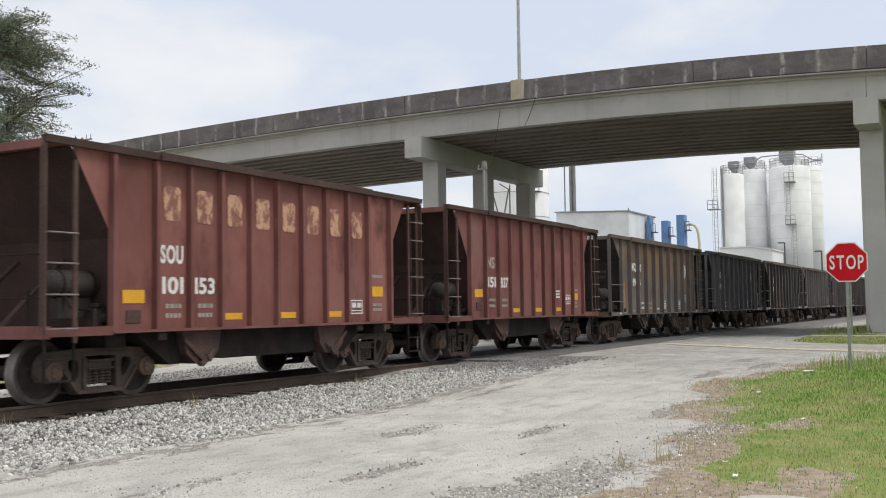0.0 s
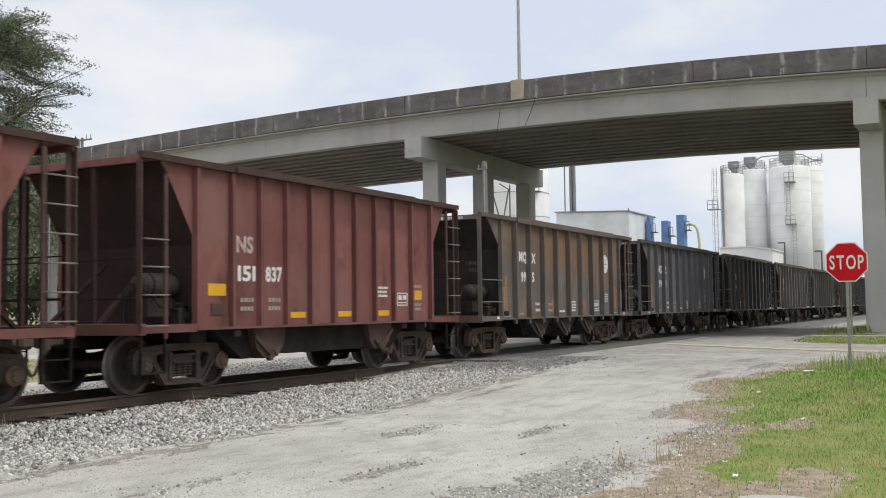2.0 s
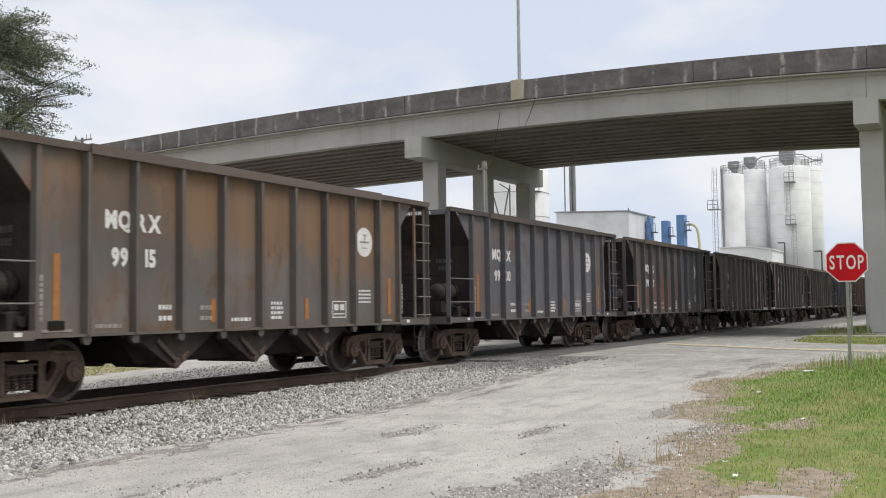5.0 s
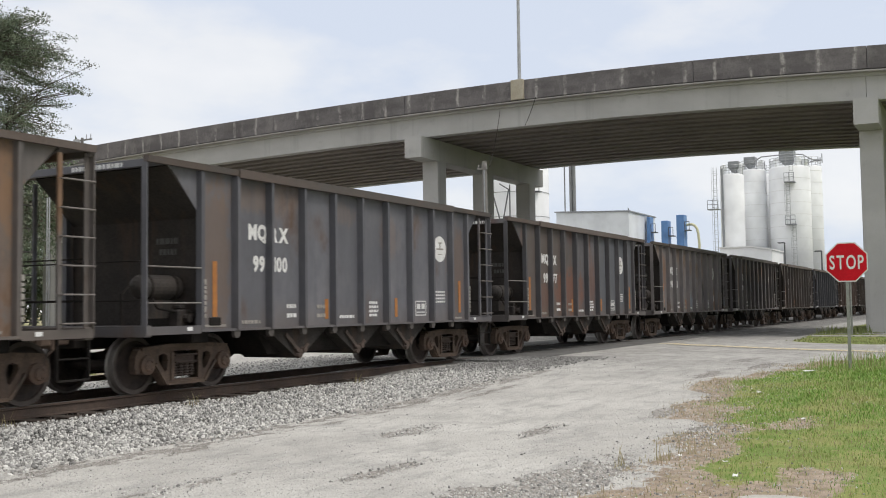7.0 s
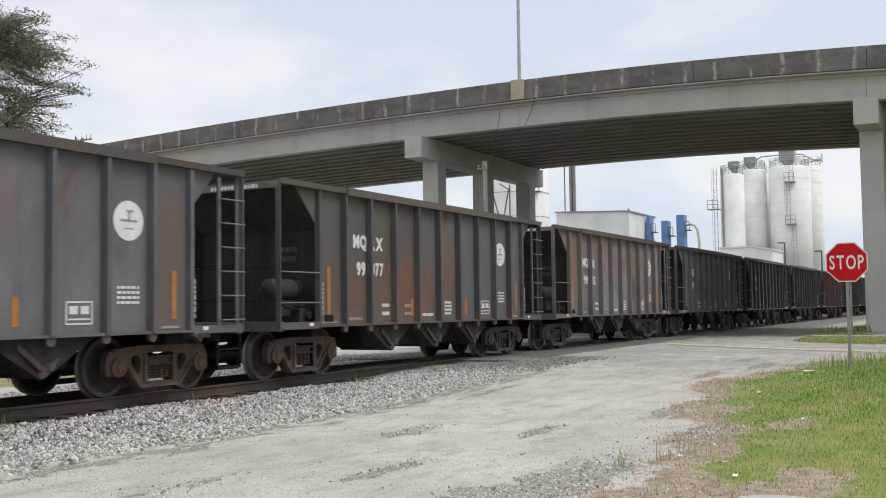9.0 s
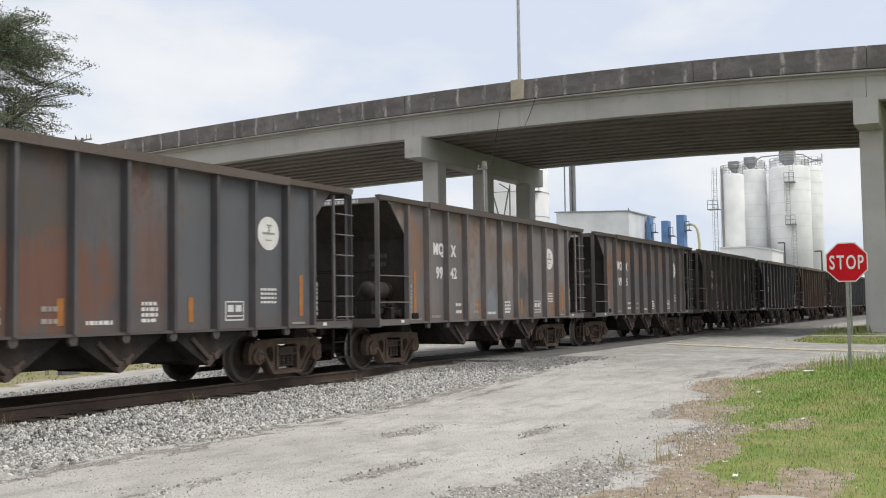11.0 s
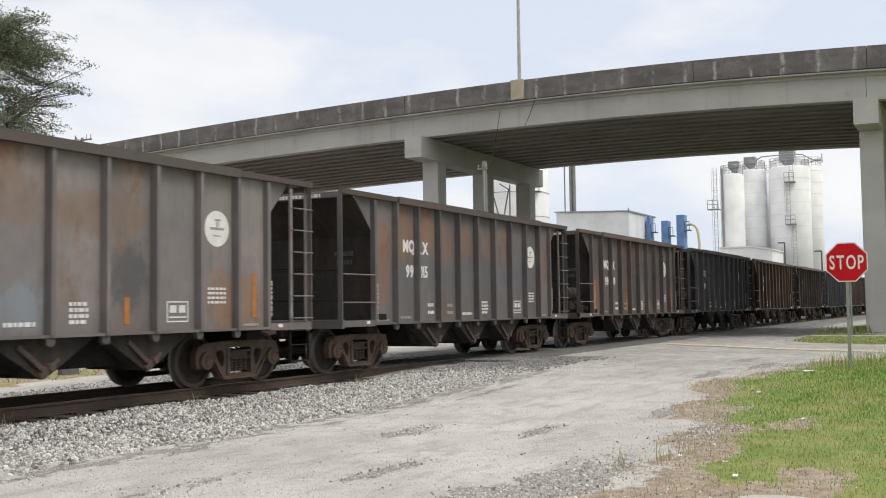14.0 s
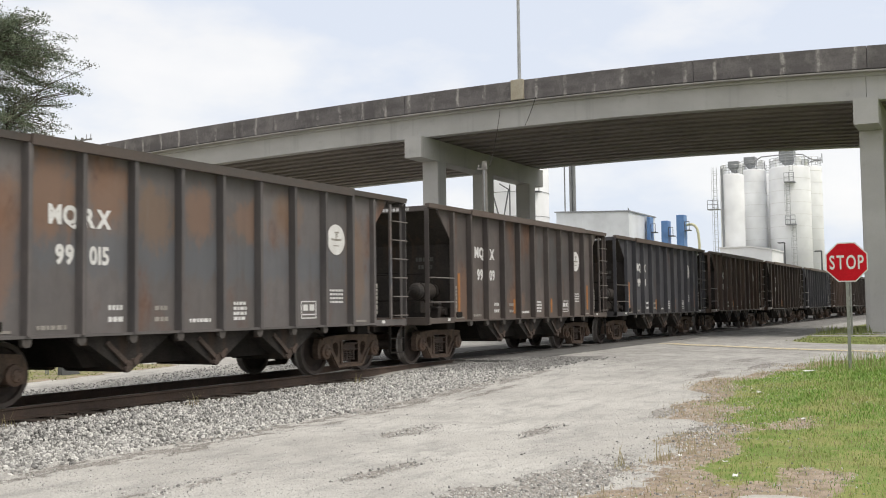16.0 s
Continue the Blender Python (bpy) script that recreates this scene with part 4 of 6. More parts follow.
def brake_shoe(bm):
    box(bm, -0.04, 0.04, -0.05, 0.05, -0.17, 0.17, 0.01)


def build_car(c, kind, paint, label, group, tank=True):
    """One car at the origin, front towards -x. Returns its Empty."""
    car = thing("hopper_car", label, "railway car", group)
    K = lambda s: kind + " " + s
    h, p, top, sill = c.half, c.posts, c.top, c.sill
    # sides
    def sheet(bm):
        prism(bm, side_outline(c), "y", -0.006, 0.006)
    for s in (-1, 1):
        part("side_sheet", shared(K("sheet"), sheet), paint, car, "", (0, s * (W - 0.10), 0))
    def rib(bm):
        deep = 0.15 if c is ROCK else 0.105
        prism(bm, [(-0.045, 0.0), (0.045, 0.0), (0.034, -deep), (-0.034, -deep)], "z", sill + 0.02, top - 0.06)
    def post(bm):
        prism(bm, [(-0.05, 0.0), (0.05, 0.0), (0.04, -0.11), (-0.04, -0.11)], "z", sill + 0.02, top - 0.06)
    for s in (-1, 1):
        flip = Matrix.Translation((0, s * (W - 0.106), 0)) @ Matrix.Rotation(0 if s < 0 else math.pi, 4, "Z")
        for x in c.ribs:
            part("rib", shared(K("rib"), rib), RIB_PAINT[paint.name], car, "", Matrix.Translation((x, 0, 0)) @ flip)
        for x in (-p + 0.04, p - 0.04):
            part("side_post", shared(K("post"), post), RIB_PAINT[paint.name], car, "", Matrix.Translation((x, 0, 0)) @ flip)
    def chord(bm):
        # bulb-angle top chord, slightly dented
        low = top - (0.08 if c is ROCK else 0.05)
        pts = [(-0.10, low), (0.02, low), (0.02, top - 0.02), (0.05, top + 0.03), (0.04, top + 0.065), (-0.11, top + 0.065)]
        prism(bm, pts, "x", -c.ribs[-1], c.ribs[-1])
        for e in (-1, 1):
            prism(bm, [(-0.06, top - 0.05), (0.02, top - 0.05), (0.05, top + 0.02), (0.04, top + 0.05), (-0.08, top + 0.05)], "x", *sorted((e * c.ribs[-1], e * h)))
    for s in (-1, 1):
        part("top_chord", shared(K("chord"), chord), CHORD if c is ROCK else CHORD_RED, car, "", Matrix.Translation((0, s * (W - 0.03), 0)) @ Matrix.Rotation(0 if s < 0 else math.pi, 4, "Z"))
    def sillbar(bm):
        prism(bm, [(-0.06, sill - 0.008), (0.05, sill - 0.008), (0.05, sill + 0.004), (-0.02, sill + 0.014), (-0.02, sill + 0.035), (-0.06, sill + 0.035)], "x", -p, p)
        for e in (-1, 1):
            prism(bm, [(-0.05, sill - 0.03), (0.0, sill - 0.03), (0.0, sill + 0.10), (-0.05, sill + 0.10)], "x", *sorted((e * p, e * h)))
    for s in (-1, 1):
        part("side_sill", shared(K("sill"), sillbar), RIB_PAINT[paint.name], car, "", Matrix.Translation((0, s * (W - 0.05), 0)) @ Matrix.Rotation(0 if s < 0 else math.pi, 4, "Z"))
    def lip(bm):
        box(bm, -p, p, -0.004, 0.004, sill + 0.012, sill + 0.034)
    for s in (-1, 1):
        part("sill_lip", shared(K("lip"), lip), LIP if c is ROCK else RIB_PAINT[paint.name], car, "rubbed pale lower edge" if c is ROCK else "", (0, s * (W - 0.024), 0))
    # rounded feet of the posts below the sill
    def foot(bm):
        prism(bm, [(-0.075, sill - 0.012), (0.075, sill - 0.012), (0.070, sill - 0.085), (0.035, sill - 0.125), (-0.035, sill - 0.125), (-0.070, sill - 0.085)], "y", -0.035, 0.035)
    for s in (-1, 1) if c is ROCK else ():
        for x in c.ribs:
            part("post_foot", shared(K("foot"), foot), FOOT, car, "", (x, s * (W - 0.04), 0))
    # end slopes, end beams and end sills
    def slope(bm):
        run = top - 1.02
        k = (c.slope_x - p) / (top - c.slope_z)
        x1 = c.slope_x - run * k * 1.15
        prism(bm, [(c.slope_x, top - 0.01), (c.slope_x + 0.02, top - 0.05), (x1 + 0.02, 1.0), (x1, 1.03)], "y", -W + 0.11, W - 0.11)
    def endbeam(bm):
        box(bm, h - 0.06, h + 0.0, -W + 0.03, W - 0.03, top - 0.12, top - 0.0, 0.006)
        box(bm, c.slope_x, h - 0.05, -W + 0.08, W - 0.08, top - 0.03, top - 0.005)
    def endsill(bm):
        box(bm, h - 0.14, h, -W + 0.02, W - 0.02, sill - 0.06, sill + 0.12, 0.008)
        box(bm, p, h - 0.12, -W + 0.12, W - 0.12, sill - 0.01, sill + 0.015)
    def corner(bm):
        prism(bm, [(h - 0.11, -0.05), (h, -0.05), (h, 0.06), (h - 0.02, 0.06), (h - 0.02, -0.03), (h - 0.11, -0.03)], "z", sill, top - 0.06)
    for s in (-1, 1):
        turn = Matrix.Rotation(0 if s > 0 else math.pi, 4, "Z")
        part("slope_sheet", shared(K("slope"), slope), SOOT_SHADE if c is ROCK else SOOT_SHADE_RED, car, "dark sloped end sheet", turn)
        part("end_beam", shared(K("endbeam"), endbeam), paint, car, "", turn)
        part("end_sill", shared(K("endsill"), endsill), paint, car, "", turn)
        for t in (-1, 1):
            m = Matrix.Translation((0, t * (W - 0.05), 0)) @ Matrix.Diagonal((1, -t, 1, 1))
            ob = part("corner_post", shared(K("corner" + str(s * t)), (lambda f: (lambda bm: (corner(bm), bm.transform(Matrix.Diagonal((1, f, 1, 1))), bmesh.ops.reverse_faces(bm, faces=bm.faces[:]) if f < 0 else None)))(s * t)), RIB_PAINT[paint.name] if c is ROCK else END_RED, car, "", turn @ Matrix.Translation((0, s * t * (W - 0.05), 0)))
    # ladder at the rear corner and at the opposite one, grab irons at the other two
    def stile(bm):
        box(bm, -0.035, 0.035, -0.02, 0.02, sill, top - 0.12)
    def rung(bm):
        w = c.ladder
        rod(bm, (0, -0.06, 0), (w, -0.06, 0), 0.014, 6)
        rod(bm, (0, -0.06, 0), (0, 0.02, 0), 0.014, 6)
        rod(bm, (w, -0.06, 0), (w, 0.02, 0), 0.014, 6)
    def grab(bm):
        w = h - p - 0.06
        rod(bm, (0, -0.04, 0), (w, -0.04, 0), 0.014, 6)
        rod(bm, (0, -0.04, 0), (0, 0.03, 0), 0.014, 6)
        rod(bm, (w, -0.04, 0), (w, 0.03, 0), 0.014, 6)
    def stirrup(bm):
        w = c.ladder
        for x in (0.0, w):
            bar(bm, (x, 0, sill - 0.02), (x, 0, 0.36), 0.05, 0.02)
        bar(bm, (-0.01, 0, 0.36), (w + 0.01, 0, 0.36), 0.06, 0.025)
        bar(bm, (0, 0, 0.66), (w, 0, 0.66), 0.05, 0.02)
    for s in (-1, 1):
        turn = Matrix.Rotation(0 if s < 0 else math.pi, 4, "Z")
        x0 = h - 0.04 - c.ladder
        part("ladder_stile", shared(K("stile"), stile), paint if c is ROCK else END_RED, car, "", turn @ Matrix.Translation((x0, -W + 0.03, 0)))
        z = sill + 0.18
        while z < top - 0.2:
            part("rung", shared(K("rung"), rung), GRABIRON, car, "", turn @ Matrix.Translation((x0, -W + 0.0, z)))
            z += 0.40
        part("stirrup_step", shared(K("stirrup"), stirrup), UNDER, car, "", turn @ Matrix.Translation((x0, -W + 0.06, 0)))
        if c is COAL:
            part("stirrup_step", shared(K("stirrup"), stirrup), UNDER, car, "", turn @ Matrix.Translation((-h + 0.06, -W + 0.06, 0)))
        for z in ((sill + 0.46, sill + 1.02) if c is ROCK else (sill + 0.08, sill + 0.55, sill + 0.98, sill + 1.40)):
            if c is ROCK:
                part("grab_iron", shared(K("grab"), grab), GRABIRON, car, "", turn @ Matrix.Translation((-h + 0.03, -W + 0.02, z)))
            else:
                part("grab_iron", shared(K("rung"), rung), GRABIRON, car, "", turn @ Matrix.Translation((-h + 0.03, -W + 0.0, z)))
        if c is COAL:
            part("ladder_stile", shared(K("stile"), stile), paint if c is ROCK else END_RED, car, "", turn @ Matrix.Translation((-h + 0.05 + c.ladder, -W + 0.03, -0.12)))
        # grab irons across the end
        def endgrab(bm):
            rod(bm, (h + 0.05, -W + 0.1, 0), (h + 0.05, W - 0.1, 0), 0.012, 6)
            for y in (-W + 0.1, 0, W - 0.1):
                rod(bm, (h + 0.05, y, 0), (h - 0.05, y, 0), 0.012, 6)
        for z in (sill + 0.5, sill + 1.1):
            part("end_grab_iron", shared(K("endgrab"), endgrab), UNDER, car, "", turn @ Matrix.Translation((0, 0, z)))
    # underframe
    def centre(bm):
        box(bm, -h - 0.1, h + 0.1, -0.19, 0.19, 0.74, 1.06, 0.01)
        for s in (-1, 1):
            box(bm, s * c.truck - 0.2, s * c.truck + 0.2, -W + 0.2, W - 0.2, 0.78, 1.0, 0.02)
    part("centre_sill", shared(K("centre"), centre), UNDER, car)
    def pocket(bm):
        w, zb = c.pocket_w, 0.44
        for s in (-1, 1):
            y0, y1 = (0.2, W - 0.16) if s > 0 else (-W + 0.16, -0.2)
            lo = [(-w, sill), (w, sill), (0.13, zb + 0.02), (0.05, zb - 0.03), (-0.05, zb - 0.03), (-0.13, zb + 0.02)]
            if c is COAL:
                lo = [(-0.48, sill), (0.46, sill), (0.40, 0.66), (0.22, 0.47), (-0.14, 0.45), (-0.36, 0.62)]
            prism(bm, lo, "y", y0, y1)
    def lever(bm):
        bar(bm, (-0.45 * c.pocket_w, 0, 0.86), (0.05, 0, 0.48), 0.03, 0.07)
        rod(bm, (0.0, -0.03, 0.52), (0.0, 0.03, 0.52), 0.06, 10)
    def hinge(bm):
        box(bm, -c.pocket_w - 0.02, -c.pocket_w + 0.14, -0.03, 0.03, sill - 0.14, sill - 0.035, 0.01)
    def latch(bm):
        # the door's toggle, with its pin, at the pocket's mouth
        rod(bm, (0.10, -0.05, 0.56), (0.10, 0.05, 0.56), 0.055, 10)
        bar(bm, (0.10, 0, 0.56), (-0.02, 0, 0.44), 0.05, 0.06)
        bar(bm, (0.10, 0, 0.56), (0.24, 0, 0.66), 0.035, 0.05)
        rod(bm, (-0.06, -0.04, 0.45), (-0.06, 0.05, 0.45), 0.045, 8)
    for x in c.pockets:
        po = part("hopper_pocket", shared(K("pocket"), pocket), POCKET if c is ROCK else END_RED, car, "", Matrix.Translation((x, 0, 0)) @ Matrix.Rotation(0 if c is ROCK or x < 0 else math.pi, 4, "Z"))
        for s in (-1, 1):
            part("door_lever", shared(K("lever"), lever), TRUCK_DARK if c is ROCK else END_RED, po, "", (0, s * (W - 0.13), 0))
            part("door_latch", shared(K("latch"), latch), TRUCK_DARK, po, "", (0, s * (W - 0.12), 0))
            part("hinge_block", shared(K("hinge"), hinge), TRUCK_DARK, po, "", (0, s * (W - 0.13), 0))
    # the belly between the pockets and the end slopes
    def belly(bm):
        q = c.pockets[-1] + c.pocket_w
        if c is COAL:
            prism(bm, [(-1.5, sill + 0.02), (1.5, sill + 0.02), (1.5, 0.56), (1.2, 0.50), (-1.2, 0.50), (-1.5, 0.56)], "y", -W + 0.28, W - 0.28)
            for e in (-1, 1):
                prism(bm, [(e * 2.25, sill + 0.02), (e * 3.3, sill + 0.02), (e * 3.0, 0.84), (e * 2.45, 0.46), (e * 2.2, 0.46)], "y", -W + 0.3, W - 0.3)
            return
        prism(bm, [(-q, sill + 0.02), (q, sill + 0.02), (q - 0.35, 0.50), (-q + 0.35, 0.50)], "y", -W + 0.42, W - 0.42)
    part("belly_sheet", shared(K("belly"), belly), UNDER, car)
    # end gear under the slope: air reservoir and brake cylinder
    def reservoir(bm):
        lathe(bm, [(0.04, -0.50), (0.10, -0.48), (0.16, -0.44), (0.195, -0.38), (0.20, -0.30), (0.20, 0.34), (0.185, 0.42), (0.14, 0.48), (0.05, 0.50)], 22, "x", (0, 0, 0))
        box(bm, -0.3, 0.3, -0.08, 0.08, -0.5, -0.2)
    if tank:
        part("air_reservoir", shared("reservoir", reservoir, False), GEAR, car, "dark brown air brake reservoir", (-h + (0.86 if c is ROCK else 1.0), -0.98, sill + 0.72))
        gx = -h + (0.86 if c is ROCK else 1.0)
        def valve(bm):
            box(bm, -0.16, 0.16, -0.11, 0.11, -0.16, 0.14, 0.03)
            rod(bm, (0.0, -0.11, 0.0), (0.0, -0.22, 0.0), 0.075, 10)
            rod(bm, (0.13, -0.1, 0.06), (0.13, -0.17, 0.06), 0.05, 8)
            box(bm, -0.10, 0.05, -0.08, 0.08, 0.14, 0.22, 0.02)
        part("brake_valve", shared("valve", valve), GEAR, car, "dark cast brake valve", (gx + 0.33, -1.18, sill + 0.22))
        runs = (((-0.5, 0.1, 0.02), (-0.66, 0.1, -0.12), (-0.66, 0.1, -0.66)), ((0.5, 0.0, 0.04), (0.62, -0.06, -0.06), (0.62, -0.06, -0.5), (0.4, -0.15, -0.55)), ((-0.2, -0.1, -0.18), (-0.2, -0.22, -0.34), (0.2, -0.22, -0.40)))
        for k, run in enumerate(runs):
            def pipe(bm):
                for a, b in zip(run, run[1:]):
                    rod(bm, a, b, 0.022, 6)
            part("air_pipe", shared(f"air pipe {k}", pipe), UNDER, car, "", (gx, -0.98, sill + 0.72))
        def strap(bm):
            lathe(bm, [(0.203, -0.025), (0.212, -0.02), (0.212, 0.02), (0.203, 0.025)], 20, "x")
        for x in (-0.28, 0.28):
            part("reservoir_strap", shared("strap", strap), UNDER, car, "", (gx + x, -0.98, sill + 0.72))
    def brakecyl(bm):
        lathe(bm, [(0.04, -0.3), (0.13, -0.26), (0.13, 0.1), (0.16, 0.12), (0.16, 0.16), (0.05, 0.2), (0.03, 0.6)], 14, "x")
        box(bm, -0.2, 0.1, -0.05, 0.05, -0.35, -0.1)
    part("brake_cylinder", shared("brakecyl", brakecyl), SOOT_SHADE, car, "", (h - 1.0, -0.4, sill + 0.38))
    def endpost(bm):
        for y in (-0.55, 0.55):
            bar(bm, (h - 0.1, y, sill + 0.05), (p - 0.05, y * 0.9, c.slope_z - 0.4), 0.09, 0.05)
            bar(bm, (h - 0.06, y, sill), (h - 0.06, y, top - 0.1), 0.07, 0.06)
    for s in (-1, 1) if c is COAL else ():
        part("end_brace", shared(K("endpost"), endpost), SOOT_SHADE_RED, car, "", Matrix.Rotation(0 if s > 0 else math.pi, 4, "Z"))
    # added dark plates over each truck, standing in for shade beneath the end slope
    def shear(bm):
        k = (c.slope_x - p) / (top - c.slope_z)
        box(bm, p - 0.16, p - 0.14, -W + 0.12, W - 0.12, sill, c.slope_z - 0.1)
    for s in (-1, 1):
        part("shear_plate", shared(K("shear"), shear), SOOT_SHADE if c is ROCK else SOOT_SHADE_RED, car, "", Matrix.Rotation(0 if s > 0 else math.pi, 4, "Z"))
    # couplers and air hoses
    def coupler(bm):
        box(bm, h - 0.1, h + 0.32, -0.07, 0.07, 0.80, 0.95, 0.02)
        box(bm, h + 0.26, h + 0.53, -0.16, 0.10, 0.76, 1.0, 0.05)
        rod(bm, (h + 0.45, 0.10, 0.74), (h + 0.45, 0.10, 1.02), 0.06, 10)
        pts = [Vector((h, -0.3, 0.78)), Vector((h + 0.2, -0.3, 0.62)), Vector((h + 0.36, -0.22, 0.42)), Vector((h + 0.5, -0.1, 0.36))]
        for a, b in zip(pts, pts[1:]):
            rod(bm, a, b, 0.024, 8)
    for s in (-1, 1):
        part("coupler", shared(K("coupler"), coupler), TRUCK, car, "rusty knuckle coupler with air hose", Matrix.Rotation(0 if s > 0 else math.pi, 4, "Z"))
    # trucks and wheels
    axle, wheel, bear = wheelset_meshes()
    for s in (-1, 1):
        tr = part("truck_bolster", shared("bolster", bolster), TRUCK if c is ROCK else TRUCK_DARK, car, "", (s * c.truck, 0, 0))
        for t in (-1, 1):
            part("side_frame", shared("frame", side_frame), TRUCK if c is ROCK else TRUCK_DARK, tr, "rust-brown cast steel side frame", (0, t * 1.0, 0))
            part("spring_cap", shared("spring cap", spring_cap), TRUCK_DARK, tr, "", (0, t * 1.0, 0))
            for x in (-0.19, -0.065, 0.065, 0.19):
                part("spring", shared("spring", spring), TRUCK_DARK, tr, "", (x, t * 1.0, 0))
            for u in (-1, 1):
                part("bearing", bear, BEARING, tr, "rust-orange roller bearing", Matrix.Translation((u * 0.889, t * 0.98, 0.457)) @ Matrix.Rotation(0 if t > 0 else math.pi, 4, "Z"))
                part("brake_shoe", shared("shoe", brake_shoe), UNDER, tr, "", (u * 0.36, t * 0.75, 0.45))
        for u in (-1, 1):
            ws = part("wheelset", axle, WHEEL, car, "steel axle with two wheels", (s * c.truck + u * 0.889, 0, 0.457))
            for t in (-1, 1):
                wh = part("wheel", wheel, WHEEL, ws, "", Matrix.Translation((0, t * 0.755, 0)) @ Matrix.Rotation(0 if t > 0 else math.pi, 4, "Z"))
    return car


POCKET = simple("pocket_grey", (0.026, 0.0235, 0.022), (0.046, 0.040, 0.036), 2.0, 0.85, 0.0, 0.004, 30.0, (0.060, 0.040, 0.030), 0.3)


MARK_Y = -W + 0.088     # just proud of the side sheets


def mark(car, me, mat, x, z, label="", y=MARK_Y):
    return part("stencil", me, mat, car, label, (x, y, z))


def plate(w, hgt):
    return shared(f"plate {w} {hgt}", lambda bm: box(bm, -w / 2, w / 2, -0.002, 0.002, 0, hgt))


def small_print(car, me, mat, x, z, label=""):
    return tagged(mark(car, me, mat, x, z, label), kind="stuff")


def lines(w, n, pitch, thick):
    """Small lettering too fine to read: bars of its size."""
    def go(bm):
        r = random.Random(n * 7 + int(w * 100))
        for i in range(n):
            x = -w / 2
            while x < w / 2 - 0.03:
                k = r.uniform(0.04, 0.1)
                box(bm, x, min(w / 2, x + k), -0.002, 0.002, i * pitch, i * pitch + thick)
                x += k + 0.025
    return shared(f"lines {w} {n} {pitch}", go)


def data_box(w, hgt):
    def go(bm):
        t = 0.022
        for x0, x1, z0, z1 in ((-w / 2, w / 2, 0, t), (-w / 2, w / 2, hgt - t, hgt), (-w / 2, -w / 2 + t, 0, hgt), (w / 2 - t, w / 2, 0, hgt),
                               (-w * 0.36, -w * 0.06, hgt * 0.45, hgt * 0.8), (w * 0.06, w * 0.36, hgt * 0.45, hgt * 0.8), (-w * 0.4, w * 0.4, hgt * 0.2, hgt * 0.27)):
            box(bm, x0, x1, -0.002, 0.002, z0, z1)
    return shared(f"data box {w} {hgt}", go)


def roundel():
    def go(bm):
        rod(bm, (0, -0.002, 0), (0, 0.002, 0), 0.30, 28)
    return shared("roundel", go)


def roundel_lines():
    def go(bm):
        box(bm, -0.17, 0.17, -0.004, 0.0, -0.02, 0.02)
        box(bm, -0.015, 0.015, -0.004, 0.0, -0.02, 0.14)
        box(bm, -0.09, 0.09, -0.004, 0.0, -0.13, -0.11)
        box(bm, -0.05, 0.09, -0.004, 0.0, 0.13, 0.16)
        box(bm, 0.04, 0.055, -0.004, 0.0, 0.03, 0.14)
    return shared("roundel lines", go)


ROCK_MARKS = [("99", "15"), ("99", "100"), ("99", "077"), ("99", "042"), ("99", "015"), ("99", "009")]


PALE_MARK = simple("stencil_chalky", (0.50, 0.45, 0.43), (0.30, 0.22, 0.20), 6.0, 0.75, 0.0, 0.001, 20.0)
FADED_WHITE = simple("stencil_worn", (0.36, 0.34, 0.31), (0.25, 0.23, 0.21), 5.0, 0.75, 0.0, 0.001)


DIM_MARK = simple("stencil_dim", (0.10, 0.098, 0.095), (0.06, 0.057, 0.054), 5.0, 0.8, 0.0, 0.001)


